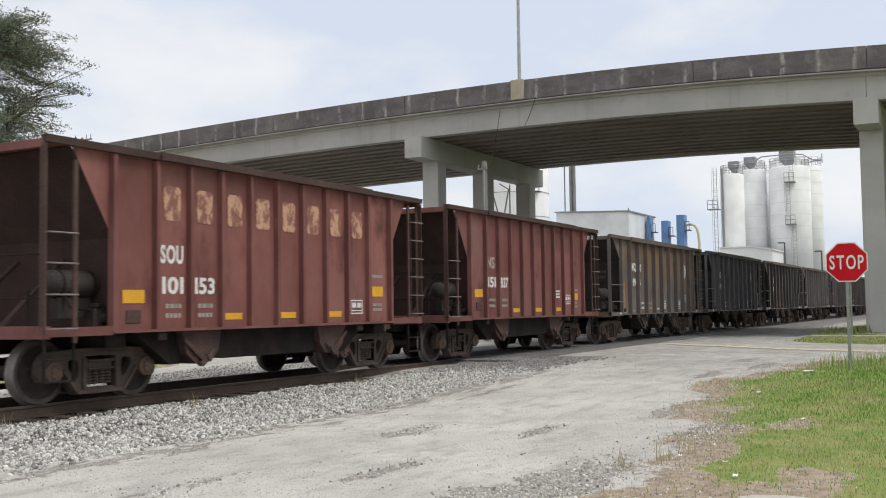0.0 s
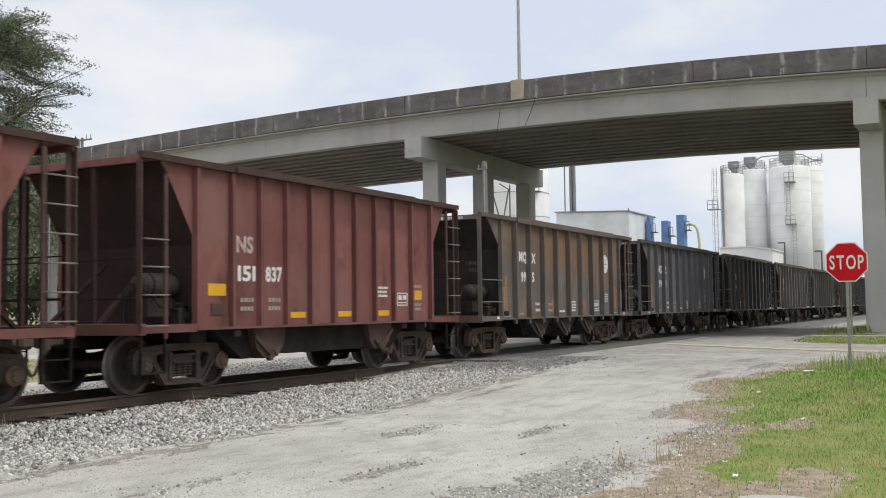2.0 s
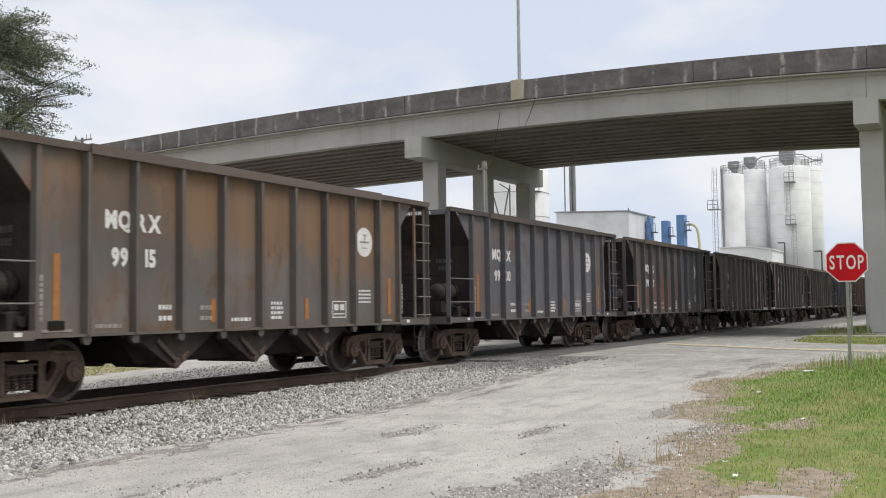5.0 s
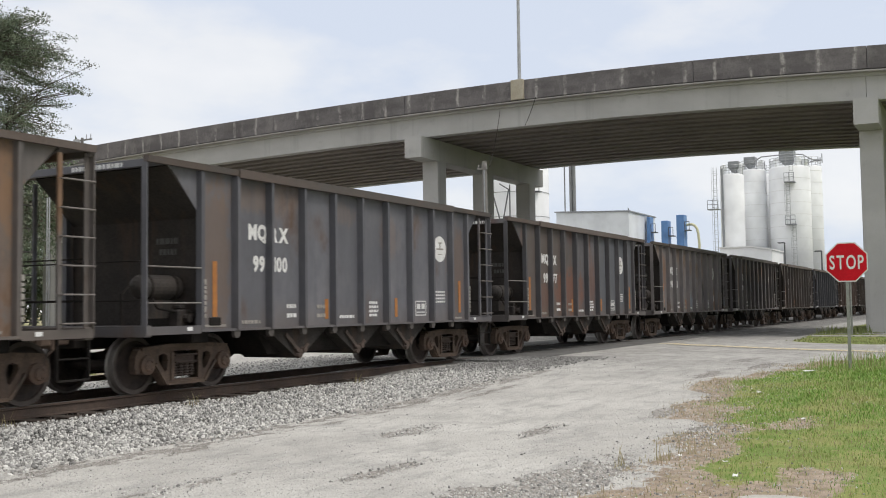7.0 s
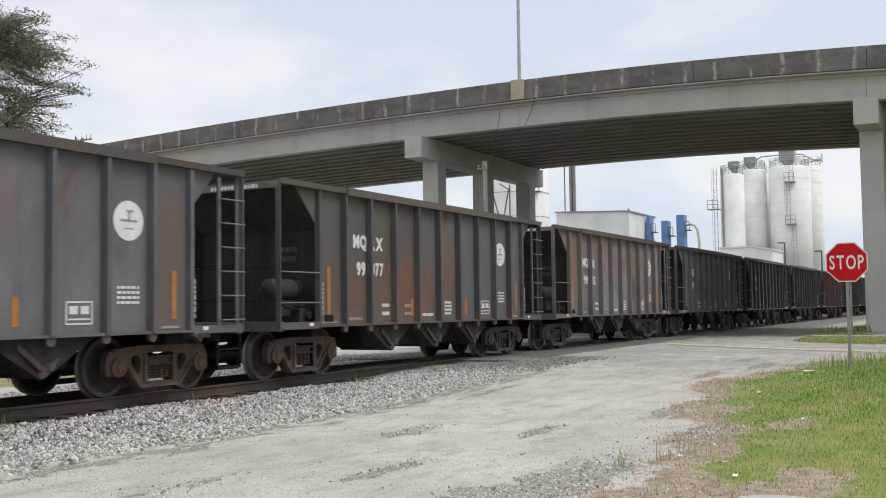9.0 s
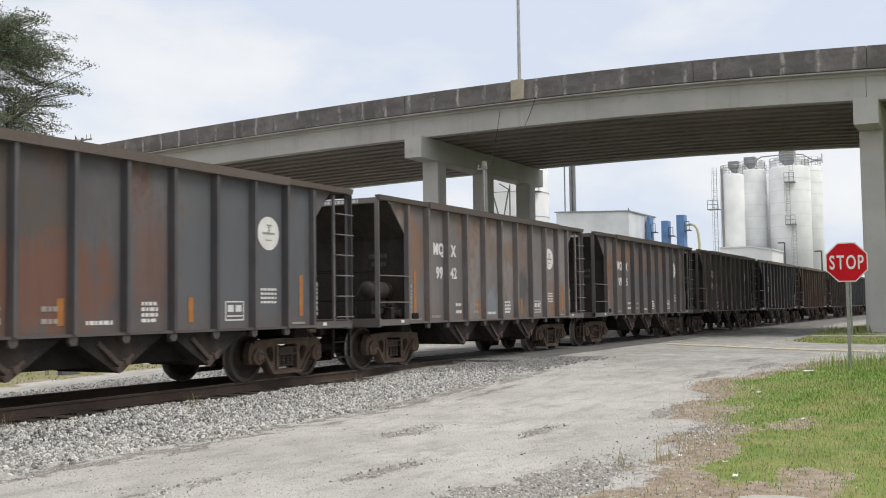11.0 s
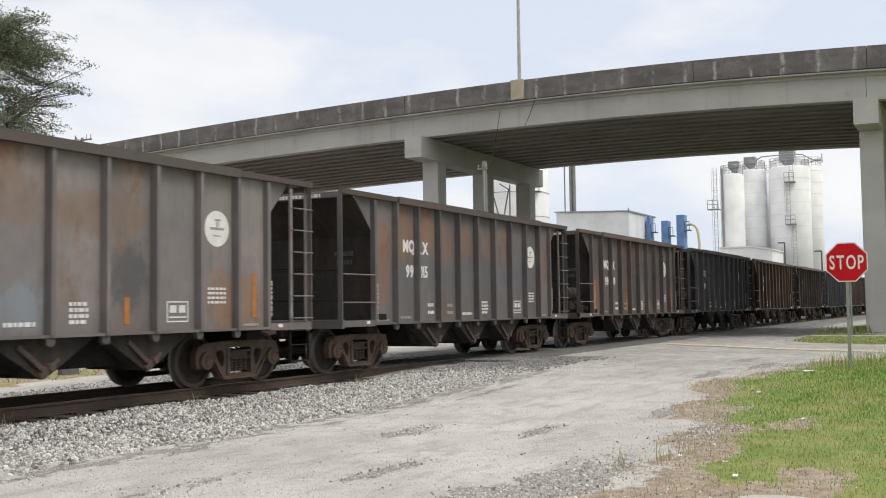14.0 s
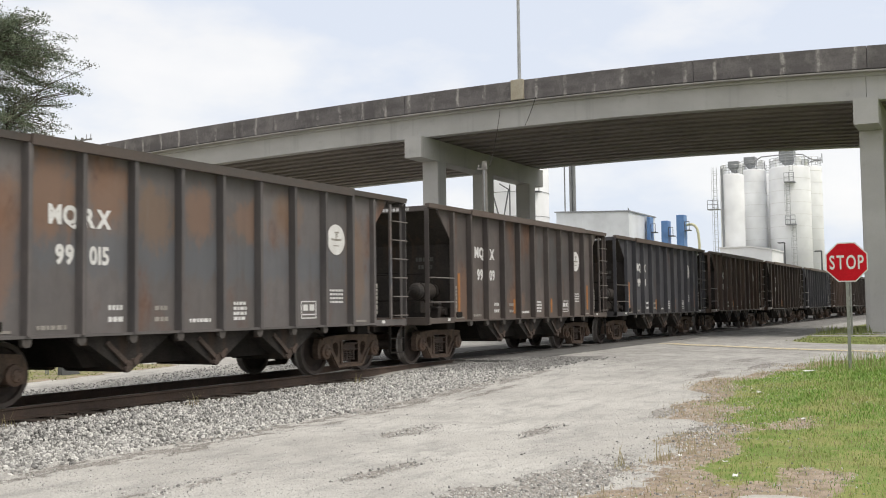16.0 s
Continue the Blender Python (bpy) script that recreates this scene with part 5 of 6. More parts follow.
def dress_rock(car, number, strips=True):
    a, b = number
    white = "white stencilled character"
    for body, x, z, squeeze in (("MQ", -3.22, 2.54, 0.86), ("RX", -2.60, 2.52, 0.86), (a, -3.19, 1.99, 0.80), (b, -2.57, 1.99, 0.80)):
        lettering("stencil", car, body, 0.25, squeeze, WHITE_MARK, x, MARK_Y, z, white, 0.045 if len(body) > 2 else 0.07)
    disc = mark(car, roundel(), WHITE_MARK, 3.44, 2.66, "white disc emblem")
    tagged(part("emblem_mark", roundel_lines(), FADED_WHITE, disc), kind="stuff")
    small_print(car, data_box(0.48, 0.33), WHITE_MARK, 2.52, 1.13, "white outlined data panel")
    small_print(car, lines(0.44, 4, 0.075, 0.04), WHITE_MARK, 3.44, 1.42, "small white lettering")
    small_print(car, lines(0.34, 4, 0.085, 0.055), WHITE_MARK, 0.55, 1.14, "small white lettering")
    small_print(car, lines(0.30, 2, 0.17, 0.075), WHITE_MARK, -2.24, 1.16, "small white lettering")
    small_print(car, lines(0.32, 2, 0.17, 0.07), FADED_WHITE, -1.3, 1.15, "faded white lettering")
    small_print(car, lines(0.5, 1, 0.1, 0.06), WHITE_MARK, -0.44, 1.12, "small white lettering")
    small_print(car, lines(0.5, 1, 0.1, 0.03), FADED_WHITE, -3.4, 1.07, "faded white line")
    beam = next(o for o in car.children if o.name.startswith("end_beam") and o.matrix_basis[0][0] < 0)
    part("end_stencil", lines(1.1, 1, 0.1, 0.07), WHITE_MARK, beam, "worn white lettering", Matrix.Translation((ROCK.half + 0.004, 0.55, ROCK.top - 0.10)) @ Matrix.Rotation(radians(90), 4, "Z"))
    # rubbed white bars by the lower edge, lettering down the end post, corner reflectors
    mark(car, plate(0.52, 0.04), FADED_WHITE, -4.32, 1.035, "rubbed white bar")
    mark(car, plate(0.40, 0.04), FADED_WHITE, 4.32, 1.035, "rubbed white bar")
    for e in (-1, 1):
        tall = part("post_stencil", lines(0.62, 1, 0.1, 0.05), FADED_WHITE, car, "small white lettering down the post", Matrix.Translation((e * (ROCK.posts - 0.04) + 0.02, -W - 0.010, 1.5)) @ Matrix.Rotation(radians(90), 4, "Y"))
        tagged(tall, kind="stuff")
        part("corner_reflector", plate(0.12, 0.06), WHITE_MARK, car, "small white corner mark", (e * (ROCK.half - 0.95), -W - 0.004, ROCK.sill + 0.02))
    sheet = next(o for o in car.children if o.name.startswith("shear_plate") and o.matrix_basis[0][0] < 0)
    for z, w in ((2.42, 0.52), (2.24, 0.38)):
        tagged(part("end_lettering", lines(w, 1, 0.1, 0.10), DIM_MARK, sheet, "dim grey lettering", Matrix.Translation((ROCK.posts - 0.135, 0.75, z)) @ Matrix.Rotation(radians(90), 4, "Z")), kind="stuff")
    for x, ht, z in ((-4.34, 0.92, 1.20), (-1.14, 0.38, 1.12), (1.45, 0.40, 1.12), (4.40, 0.76, 1.18)):
        if strips:
            mark(car, plate(0.11, ht), ORANGE, x, z, "faded orange reflector strip")
    part("door_plate", shared("small plate", lambda bm: box(bm, -0.14, 0.14, -0.012, 0.012, 0, 0.13, 0.006)), UNDER, car, "", (-4.34, -W + 0.085, 1.06))


def dress_coal(car, road, number, name_bars, up, spots):
    """up: how much higher the road's mark stands; spots: the places of the reflectors and panels along the car."""
    white = "white stencilled character"
    if name_bars:
        # the faded road name: one plain worn bar of paint for each of its eight letters
        def worn_bar(bm):
            a, b, k = 0.19, 0.54, 0.05
            prism(bm, [(-a + k, 0), (a - k, 0), (a, k), (a, b - k), (a - k, b), (-a + k, b), (-a, b - k), (-a, k)], "y", -0.002, 0.002)
        for i in range(8):
            mark(car, shared("worn bar", worn_bar), FADED_MARK, -2.62 + 0.753 * i, 2.72, "faded orange bar of worn lettering")
    lettering("stencil", car, road, 0.27, 1.0, WHITE_MARK if name_bars else PALE_MARK, spots["road"], MARK_Y, 2.06 + up, white, 0.045, 0.11, 0.22 * len(road) - 0.16 * (len(road) > 2))
    for body, x in zip(number, spots["number"]):
        lettering("stencil", car, body, 0.25, 1.0, WHITE_MARK, x, MARK_Y, 1.585 + up * 0.95, white, 0.045, 0.13, 0.47)
        small_print(car, lines(0.36, 2, 0.15, 0.07), FADED_WHITE, x + 0.02, 1.20 + 0.4 * up, "small white lettering")
    mark(car, plate(0.44, 0.20), YELLOW, spots["panel"], 1.43 + 0.5 * up, "yellow reflector panel")
    part("placard_holder", shared("placard", lambda bm: box(bm, -0.15, 0.15, -0.012, 0.012, 0, 0.20, 0.008)), END_RED, car, "dark maroon placard holder", (spots["panel"], MARK_Y, 1.13 + 0.4 * up))
    for x in spots["strips"]:
        mark(car, plate(0.46, 0.11), YELLOW, x, 1.15, "yellow reflector strip")
    small_print(car, data_box(0.44, 0.28), WHITE_MARK, spots["box"], 1.20 + 0.65 * up, "white outlined data panel")
    if not name_bars:
        small_print(car, lines(0.40, 3, 0.085, 0.05), WHITE_MARK, spots["strips"][-1] - 0.02, 1.54, "small white lettering")
    mark(car, plate(0.42, 0.21), YELLOW, spots["last"], 1.55 - 0.3 * up, "yellow reflector panel")
    small_print(car, lines(0.40, 1, 0.1, 0.06), FADED_WHITE, spots["last"], 1.94 - 0.8 * up, "small white lettering")
    small_print(car, lines(0.34, 2, 0.1, 0.06), FADED_WHITE, spots["last"], 1.25, "small white lettering")


CARS = []


def build_train():
    g = "cars of the freight train"
    a = build_car(COAL, "coal", MAROON, "weathered maroon open hopper car with faded orange lettering", g)
    dress_coal(a, "SOU", ("101", "153"), True, 0.0, {"road": -2.62, "number": (-2.60, -1.865), "panel": -3.43, "strips": (-1.16, 0.36, 1.85), "box": 2.62, "last": 3.42})
    CARS.append((a, 14.63))
    b = build_car(COAL, "coal", MAROON_B, "weathered maroon open hopper car with yellow reflectors", g)
    dress_coal(b, "NS", ("151", "837"), False, 0.24, {"road": -2.62, "number": (-2.575, -1.82), "panel": -3.34, "strips": (-1.10, 0.43, 1.88), "box": 2.66, "last": 3.30})
    CARS.append((b, 26.13))
    looks = [(0, "brown-grey weathered open hopper car streaked with rust"), (1, "blue-grey weathered open hopper car with white lettering"),
             (2, "rust-patched dark grey open hopper car with white lettering"), (3, "pale grey open hopper car with brown rust patches"),
             (4, "dark grey open hopper car with orange rust patches"), (5, "dark brown weathered open hopper car"),
             (6, "dark slate-grey weathered open hopper car"), (8, "rust-brown weathered open hopper car"), (7, "black-brown open hopper car"),
             (6, "dark slate-grey open hopper car"), (8, "rust-brown weathered open hopper car"), (7, "black-brown open hopper car"), (5, "dark brown weathered open hopper car")]
    for i, (k, label) in enumerate(looks):
        car = build_car(ROCK, "rock", GREYS[k], label, g, i != 4)
        dress_rock(car, ROCK_MARKS[i % 6] if i < 6 else ("99", ("031", "064", "088", "023", "057", "090", "011")[i - 6]), i != 4)
        CARS.append((car, 38.48 + 12.965 * i))


build_train()

# ------------------------------------------------------------------ signs and poles by the road


def build_stop_sign():
    s = thing("stop_sign", "red octagonal stop sign on a grey steel post in grass", "road sign", at=pose(21.0, 2.5, -0.02, 0, 0, 0))
    bm = B()
    prism(bm, [(-0.03, -0.02), (0.03, -0.02), (0.03, 0.02), (0.015, 0.02), (0.015, 0.005), (-0.015, 0.005), (-0.015, 0.02), (-0.03, 0.02)], "z", -0.2, 2.35)
    face = Matrix.Rotation(radians(-83), 4, "Z")
    part("post", bm, POST, s, "", face)

    def octagon(r, y0, y1):
        bm = B()
        prism(bm, [(r * math.cos(radians(22.5 + 45 * i)), 2.09 + r * math.sin(radians(22.5 + 45 * i))) for i in range(8)], "y", y0, y1)
        return bm
    pl = part("sign_plate", octagon(0.412, -0.027, -0.024), SIGN_WHITE, s, "white border", face)
    part("red_face", octagon(0.388, -0.0295, -0.027), SIGN_RED, pl, "red face")
    lettering("letter", pl, "STOP", 0.265, 0.60, SIGN_WHITE, 0.0, -0.033, 2.09 - 0.132, "white letter", 0.022, 0.22)
    for z in (1.85, 2.33):
        bm = B()
        rod(bm, (0, -0.036, z), (0, 0.02, z), 0.012, 8)
        part("bolt", bm, SIGN_RED, s, "", face)


DARK_LENS = simple("lens_dark_red", (0.10, 0.01, 0.012), (0.07, 0.008, 0.01), 6.0, 0.25, 0.0, 0.0005)


def build_crossing_signal():
    s = thing("crossing_signal", "grade crossing signal mast with white crossbuck and dark lamps", "crossing signal", at=pose(17.2, 19.5, -0.3, 0, 0, 66))
    bm = B()
    rod(bm, (0, 0, 0), (0, 0, 3.9), 0.06, 12)
    part("mast", bm, STEEL, s)
    bm = B()
    prism(bm, [(-0.22, 0), (0.22, 0), (0.16, 0.25), (0.10, 0.5), (-0.10, 0.5), (-0.16, 0.25)], "y", -0.2, 0.2)
    part("base", bm, DARK_METAL, s)
    for e in (-1, 1):
        bm = B()
        box(bm, -0.6, 0.6, -0.012, 0.0, -0.11, 0.11)
        part("crossbuck_blade", bm, SIGN_WHITE, s, "white crossbuck blade", Matrix.Translation((0, -0.075 - 0.014 * (e > 0), 3.3)) @ Matrix.Rotation(radians(-8), 4, "Z") @ Matrix.Rotation(radians(45 * e), 4, "Y"))
        head = part("lamp_head", lathe(B(), [(0.02, 0.0), (0.25, 0.0), (0.25, 0.012), (0.11, 0.02), (0.11, 0.2), (0.02, 0.22)], 20, "y"), UNDER, s, "black round lamp backing", (e * 0.38, -0.06, 2.2))
        bm = B()
        lathe(bm, [(0.01, -0.01), (0.10, -0.006), (0.10, 0.0), (0.01, 0.0)], 16, "y")
        part("lens", bm, DARK_LENS, head, "dark red lens")
    bm = B()
    bar(bm, (-0.38, 0, 2.2), (0.38, 0, 2.2), 0.05)
    part("lamp_arm", bm, DARK_METAL, s)
    for d in (0.42, 0.60):
        bm = B()
        rod(bm, (d, 0.35, 0.1), (d, 0.35, 4.4), 0.018, 6)
        part("ladder_stile", bm, STEEL, s)
    for k in range(14):
        bm = B()
        rod(bm, (0.42, 0.35, 0.4 + 0.29 * k), (0.60, 0.35, 0.4 + 0.29 * k), 0.012, 5)
        part("rung", bm, STEEL, s)


def build_roadside():
    s = thing("marker_post", "thin grey steel post in the grass by the bridge column", "post", at=(41.4, 4.82, 0.0))
    bm = B()
    rod(bm, (0, 0, -0.2), (0, 0, 2.7), 0.035, 8)
    part("post", bm, POST, s)
    # pale kerb through the grass by the column
    bm = B()
    box(bm, 40.35, 40.6, -25.0, 6.15, -0.3, 0.075, 0.02)
    tagged(part("kerb", bm, KERB), "pale worn concrete kerb in grass", "kerb", kind="structure")
    # faded double centre line of the crossing road, two strips that follow the ground
    for off in (-0.17, 0.17):
        vs, fs = [], []
        pts = [(27.9, 0.0), (28.6, 1.6), (29.6, 3.6), (31.0, 6.0), (32.6, 8.2), (34.2, 10.2)]
        fine_pts = []
        for (ax, ay), (bx, by) in zip(pts, pts[1:]):
            fine_pts += [(ax + (bx - ax) * k / 8, ay + (by - ay) * k / 8) for k in range(8)]
        for x, y in fine_pts:
            for d in (-0.08, 0.08):
                px, py = x + (off + d) * 0.85, y - (off + d) * 0.5
                vs.append((px, py, ground_z(px, py) + 0.022))
        for i in range(len(fine_pts) - 1):
            fs.append((2 * i, 2 * i + 1, 2 * i + 3, 2 * i + 2))
        me = bpy.data.meshes.new("road_marking")
        me.from_pydata(vs, [], fs)
        me.materials.append(None)
        tagged(part("road_marking", me, LINE_YELLOW), "worn faded yellow centre line on asphalt", "road marking", kind="structure")


def build_utility_poles():
    p = thing("utility_pole", "weathered wooden utility pole with cables to the bridge", "utility pole", at=(36.0, 17.55, -0.2))
    bm = B()
    rod(bm, (0, 0, 0), (0, 0, 7.25), 0.14, 12, 0.095)
    part("pole", bm, WOOD_POLE, p)
    bm = B()
    bar(bm, (-0.1, -0.16, 6.95), (-0.1, 0.26, 6.95), 0.06, 0.08)
    part("crossarm", bm, WOOD_POLE, p)
    for y in (-0.12, 0.05, 0.22):
        bm = B()
        lathe(bm, [(0.015, 6.98), (0.03, 7.0), (0.036, 7.04), (0.022, 7.07), (0.03, 7.09), (0.012, 7.12)], 10, "z", (-0.1, y, 0))
        part("insulator", bm, WOOD_POLE, p, "small weathered insulator")
    bm = B()
    rod(bm, (-0.14, -0.05, 1.0), (-0.14, -0.05, 6.9), 0.03, 8)
    part("conduit", bm, STEEL, p)

    def cable(a, b, sag, r):
        bm = B()
        a, b = Vector(a), Vector(b)
        prev = None
        for i in range(13):
            t = i / 12
            q = a.lerp(b, t) - Vector((0, 0, sag * 4 * t * (1 - t)))
            if prev is not None:
                rod(bm, prev, q, r, 5)
            prev = q
        return bm
    part("cable", cable((-0.1, -0.26, 7.0), (6.35, 2.25, 10.6), 0.25, 0.013), UNDER, p, "black cable")
    # crack-like dark line on the girder's face, drawn as a short cable
    part("cable", cable((6.34, 1.0, 9.75), (6.34, 0.45, 11.0), 0.06, 0.013), UNDER, p, "black cable")
    q = thing("utility_pole", "tall utility pole with a grey transformer beyond the bridge", "utility pole", at=(60.0, 66.6, -0.2))
    bm = B()
    rod(bm, (0, 0, 0), (0, 0, 16.1), 0.18, 10, 0.12)
    part("pole", bm, WOOD_POLE, q)
    bm = B()
    lathe(bm, [(0.1, 15.0), (0.28, 15.05), (0.28, 15.9), (0.1, 16.0)], 14, "z", (-0.35, 0.25, 0))
    part("transformer", bm, STEEL, q, "grey drum transformer")
    bm = B()
    bar(bm, (0, -1.1, 15.9), (0, 0.9, 15.9), 0.1, 0.12)
    part("crossarm", bm, WOOD_POLE, q)
    for y in (-1.0, -0.5, 0.8):
        bm = B()
        rod(bm, (0, y, 15.95), (0, y, 16.35), 0.05, 8, 0.03)
        part("insulator", bm, STEEL, q)


KERB = simple("kerb_concrete", (0.50, 0.48, 0.44), (0.42, 0.40, 0.365), 2.0, 0.9, 0.0, 0.005)
LINE_YELLOW = simple("worn_yellow_line", (0.80, 0.64, 0.32), (0.72, 0.60, 0.38), 2.5, 0.9, 0.0, 0.002, 30.0, (0.45, 0.42, 0.37))
build_stop_sign()
build_crossing_signal()
build_roadside()
build_utility_poles()

# ------------------------------------------------------------------ plant behind the train


def yy(bearing, x):
    """Across-track place, at distance x along the track, of a line of sight from the roadside."""
    return x * math.tan(radians(28.406) - math.atan((bearing - 784) / 1802.0))


LADDER = simple("galvanised_ladder", (0.40, 0.41, 0.42), (0.48, 0.49, 0.50), 1.0, 0.6, 0.2)
SEAM = simple("silo_seam", (0.76, 0.76, 0.76), (0.70, 0.70, 0.70), 0.5, 0.7)


def silo(x, y, r, h, rings, label, seg=44):
    s = thing("silo", label, "silo", "silos of the plant", (x, y, -0.3))
    bm = B()
    lathe(bm, [(r, 0.0), (r, h - 0.3), (r - 0.2, h - 0.1), (0.3, h + 0.1)], seg, "z")
    sh = part("shell", bm, SILO, s)
    for p in sh.data.polygons:
        p.use_smooth = abs(p.normal.z) < 0.2
    z = 2.2
    while rings and z < h - 0.6:
        bm = B()
        lathe(bm, [(r - 0.02, z - 0.025), (r + 0.02, z - 0.025), (r + 0.02, z + 0.025), (r - 0.02, z + 0.025)], seg, "z")
        part("seam", bm, SEAM, s)
        z += 1.68
    # guard rail round the roof
    for zz in (h + 0.35, h + 0.75, h + 1.1):
        bm = B()
        for i in range(24):
            a, b = 2 * math.pi * i / 24, 2 * math.pi * (i + 1) / 24
            rod(bm, ((r - 0.1) * math.cos(a), (r - 0.1) * math.sin(a), zz), ((r - 0.1) * math.cos(b), (r - 0.1) * math.sin(b), zz), 0.035, 5)
        part("guard_rail", bm, STEEL, s)
    for i in range(12):
        a = 2 * math.pi * i / 12
        bm = B()
        rod(bm, ((r - 0.1) * math.cos(a), (r - 0.1) * math.sin(a), h - 0.2), ((r - 0.1) * math.cos(a), (r - 0.1) * math.sin(a), h + 1.1), 0.035, 5)
        part("rail_post", bm, STEEL, s)
    return s


def ladder_on(s, x, y, z0, z1, w=0.5, cage=True):
    """An upright caged ladder at a place beside a silo, in the silo's space."""
    for d in (-w / 2, w / 2):
        bm = B()
        rod(bm, (x, y + d, z0), (x, y + d, z1), 0.03, 5)
        part("ladder_stile", bm, LADDER, s)
    bm = B()
    z = z0
    while z < z1:
        rod(bm, (x, y - w / 2, z), (x, y + w / 2, z), 0.025, 4)
        z += 0.6
    part("ladder_rungs", bm, LADDER, s)
    if cage:
        bm = B()
        z = z0 + 2.0
        while z < z1:
            pts = [(x, y - 0.4, z), (x - 0.6, y - 0.35, z), (x - 0.75, y, z), (x - 0.6, y + 0.35, z), (x, y + 0.4, z)]
            for a, b in zip(pts, pts[1:]):
                rod(bm, a, b, 0.02, 4)
            z += 1.2
        for dx, dy in ((-0.6, -0.35), (-0.75, 0.0), (-0.6, 0.35)):
            rod(bm, (x + dx, y + dy, z0 + 1.9), (x + dx, y + dy, z1), 0.018, 4)
        part("ladder_cage", bm, LADDER, s)


def build_silos():
    a = silo(146.0, yy(1299.5, 146.0), 1.66, 20.0, False, "smooth white steel silo beside the rail yard")
    b = silo(150.0, yy(1337, 150.0), 1.85, 20.9, True, "white silo with horizontal seams")
    c = silo(154.0, yy(1357, 154.0), 1.4, 20.6, True, "slim white silo with horizontal seams")
    d = silo(150.0, yy(1402, 150.0), 2.8, 20.9, True, "wide white silo with horizontal seams")
    e = silo(156.0, yy(1433, 156.0), 2.1, 21.6, True, "white silo with horizontal seams")
    # pipe up the smooth silo, ladder tower with a landing beside it
    bm = B()
    rod(bm, (-1.45, 1.05, 0.0), (-1.45, 1.05, 20.6), 0.16, 10)
    part("riser_pipe", bm, GREY_STEEL, a, "grey riser pipe")
    ladder_on(a, -1.2, 2.1, 0.0, 20.9)
    bm = B()
    box(bm, -2.1, -0.5, 1.5, 3.1, 14.9, 15.0)
    part("landing", bm, GREY_STEEL, a, "steel grating landing")
    bm = B()
    for y in (1.55, 2.3, 3.05):
        rod(bm, (-2.05, y, 15.0), (-2.05, y, 16.2), 0.04, 5)
    for z in (15.6, 16.2):
        rod(bm, (-2.05, 1.55, z), (-2.05, 3.05, z), 0.04, 5)
    part("landing_rail", bm, GREY_STEEL, a)
    ladder_on(d, -3.05, -0.95, 0.0, 12.6)
    ladder_on(d, -3.05, -0.25, 12.4, 18.4)
    ladder_on(d, -3.05, -0.75, 18.2, 21.0, 0.5, False)
    for z in (12.4, 18.3):
        bm = B()
        box(bm, -4.0, -2.6, -1.3, 0.1, z, z + 0.1)
        part("landing", bm, GREY_STEEL, d, "steel grating landing")
        bm = B()
        for y in (-1.25, -0.6, 0.05):
            rod(bm, (-4.05, y, z + 0.1), (-4.05, y, z + 1.3), 0.04, 5)
        for up in (0.7, 1.3):
            rod(bm, (-4.05, -1.25, z + up), (-4.05, 0.05, z + up), 0.04, 5)
        part("landing_rail", bm, GREY_STEEL, d)
    ladder_on(c, -1.6, 0.1, 0.0, 12.0, 1.0, False)
    # filters, ducts and valves on the roofs
    for s, spots in ((a, ((0.0, -0.4, 0.75, 1.6), (-0.3, 1.0, 0.4, 1.3), (0.2, -1.1, 0.45, 1.4))), (b, ((0.1, 0.3, 0.8, 1.7), (-0.2, -1.2, 0.45, 1.1), (0.1, 1.3, 0.4, 1.0))),
                     (d, ((0.0, 0.2, 1.0, 2.2), (-0.6, -1.3, 0.5, 1.2), (-0.6, 1.6, 0.55, 1.2), (-0.5, -2.2, 0.4, 0.9), (0.0, 2.4, 0.35, 1.0)))):
        h0 = max(v.co.z for o in s.children if o.name.startswith("shell") for v in o.data.vertices)
        for k, (x, y, w, hh) in enumerate(spots):
            bm = B()
            if k == 0:
                box(bm, x - w, x + w, y - w, y + w, h0 + 0.7, h0 + hh, 0.05)
                prism(bm, [(y - w, h0 + 0.75), (y + w, h0 + 0.75), (y + 0.25 * w, h0 - 0.05), (y - 0.25 * w, h0 - 0.05)], "x", x - w * 0.6, x + w * 0.6)
                part("dust_filter", bm, GREY_STEEL, s, "grey roof dust filter")
            else:
                lathe(bm, [(w, h0 - 0.1), (w, h0 + hh - 0.4), (w * 0.8, h0 + hh - 0.12), (w * 0.2, h0 + hh)], 16, "z", (x, y, 0))
                part("vent_dome", bm, SILO, s, "white domed roof vent")
    # pipes that arch between the roofs
    bm = B()
    h0 = 20.9
    pts = [(-1.0, 5.0, h0 + 0.8), (-1.0, 3.6, h0 + 1.6), (-1.0, 0.0, h0 + 1.7), (-1.0, -2.0, h0 + 1.5), (-1.0, -3.4, h0 + 0.6), (-1.0, -4.6, h0 + 0.5)]
    for p, q in zip(pts, pts[1:]):
        rod(bm, p, q, 0.09, 8)
    part("transfer_pipe", bm, STEEL, d, "grey transfer pipe")
    bm = B()
    rod(bm, (-1.0, -4.6, h0 + 0.1), (-1.0, -4.6, h0 + 1.4), 0.06, 6)
    rod(bm, (-1.0, -4.6, h0 + 0.5), (-1.0, -3.0, h0 + 0.4), 0.06, 6)
    part("davit", bm, GREY_STEEL, d)
    # low store at the silos' feet
    st = thing("store_building", "low white sheet-clad store at the foot of silos", "building", at=(0, 0, -0.3))
    y0, y1 = yy(1372, 140.0), yy(1281, 140.0)
    bm = B()
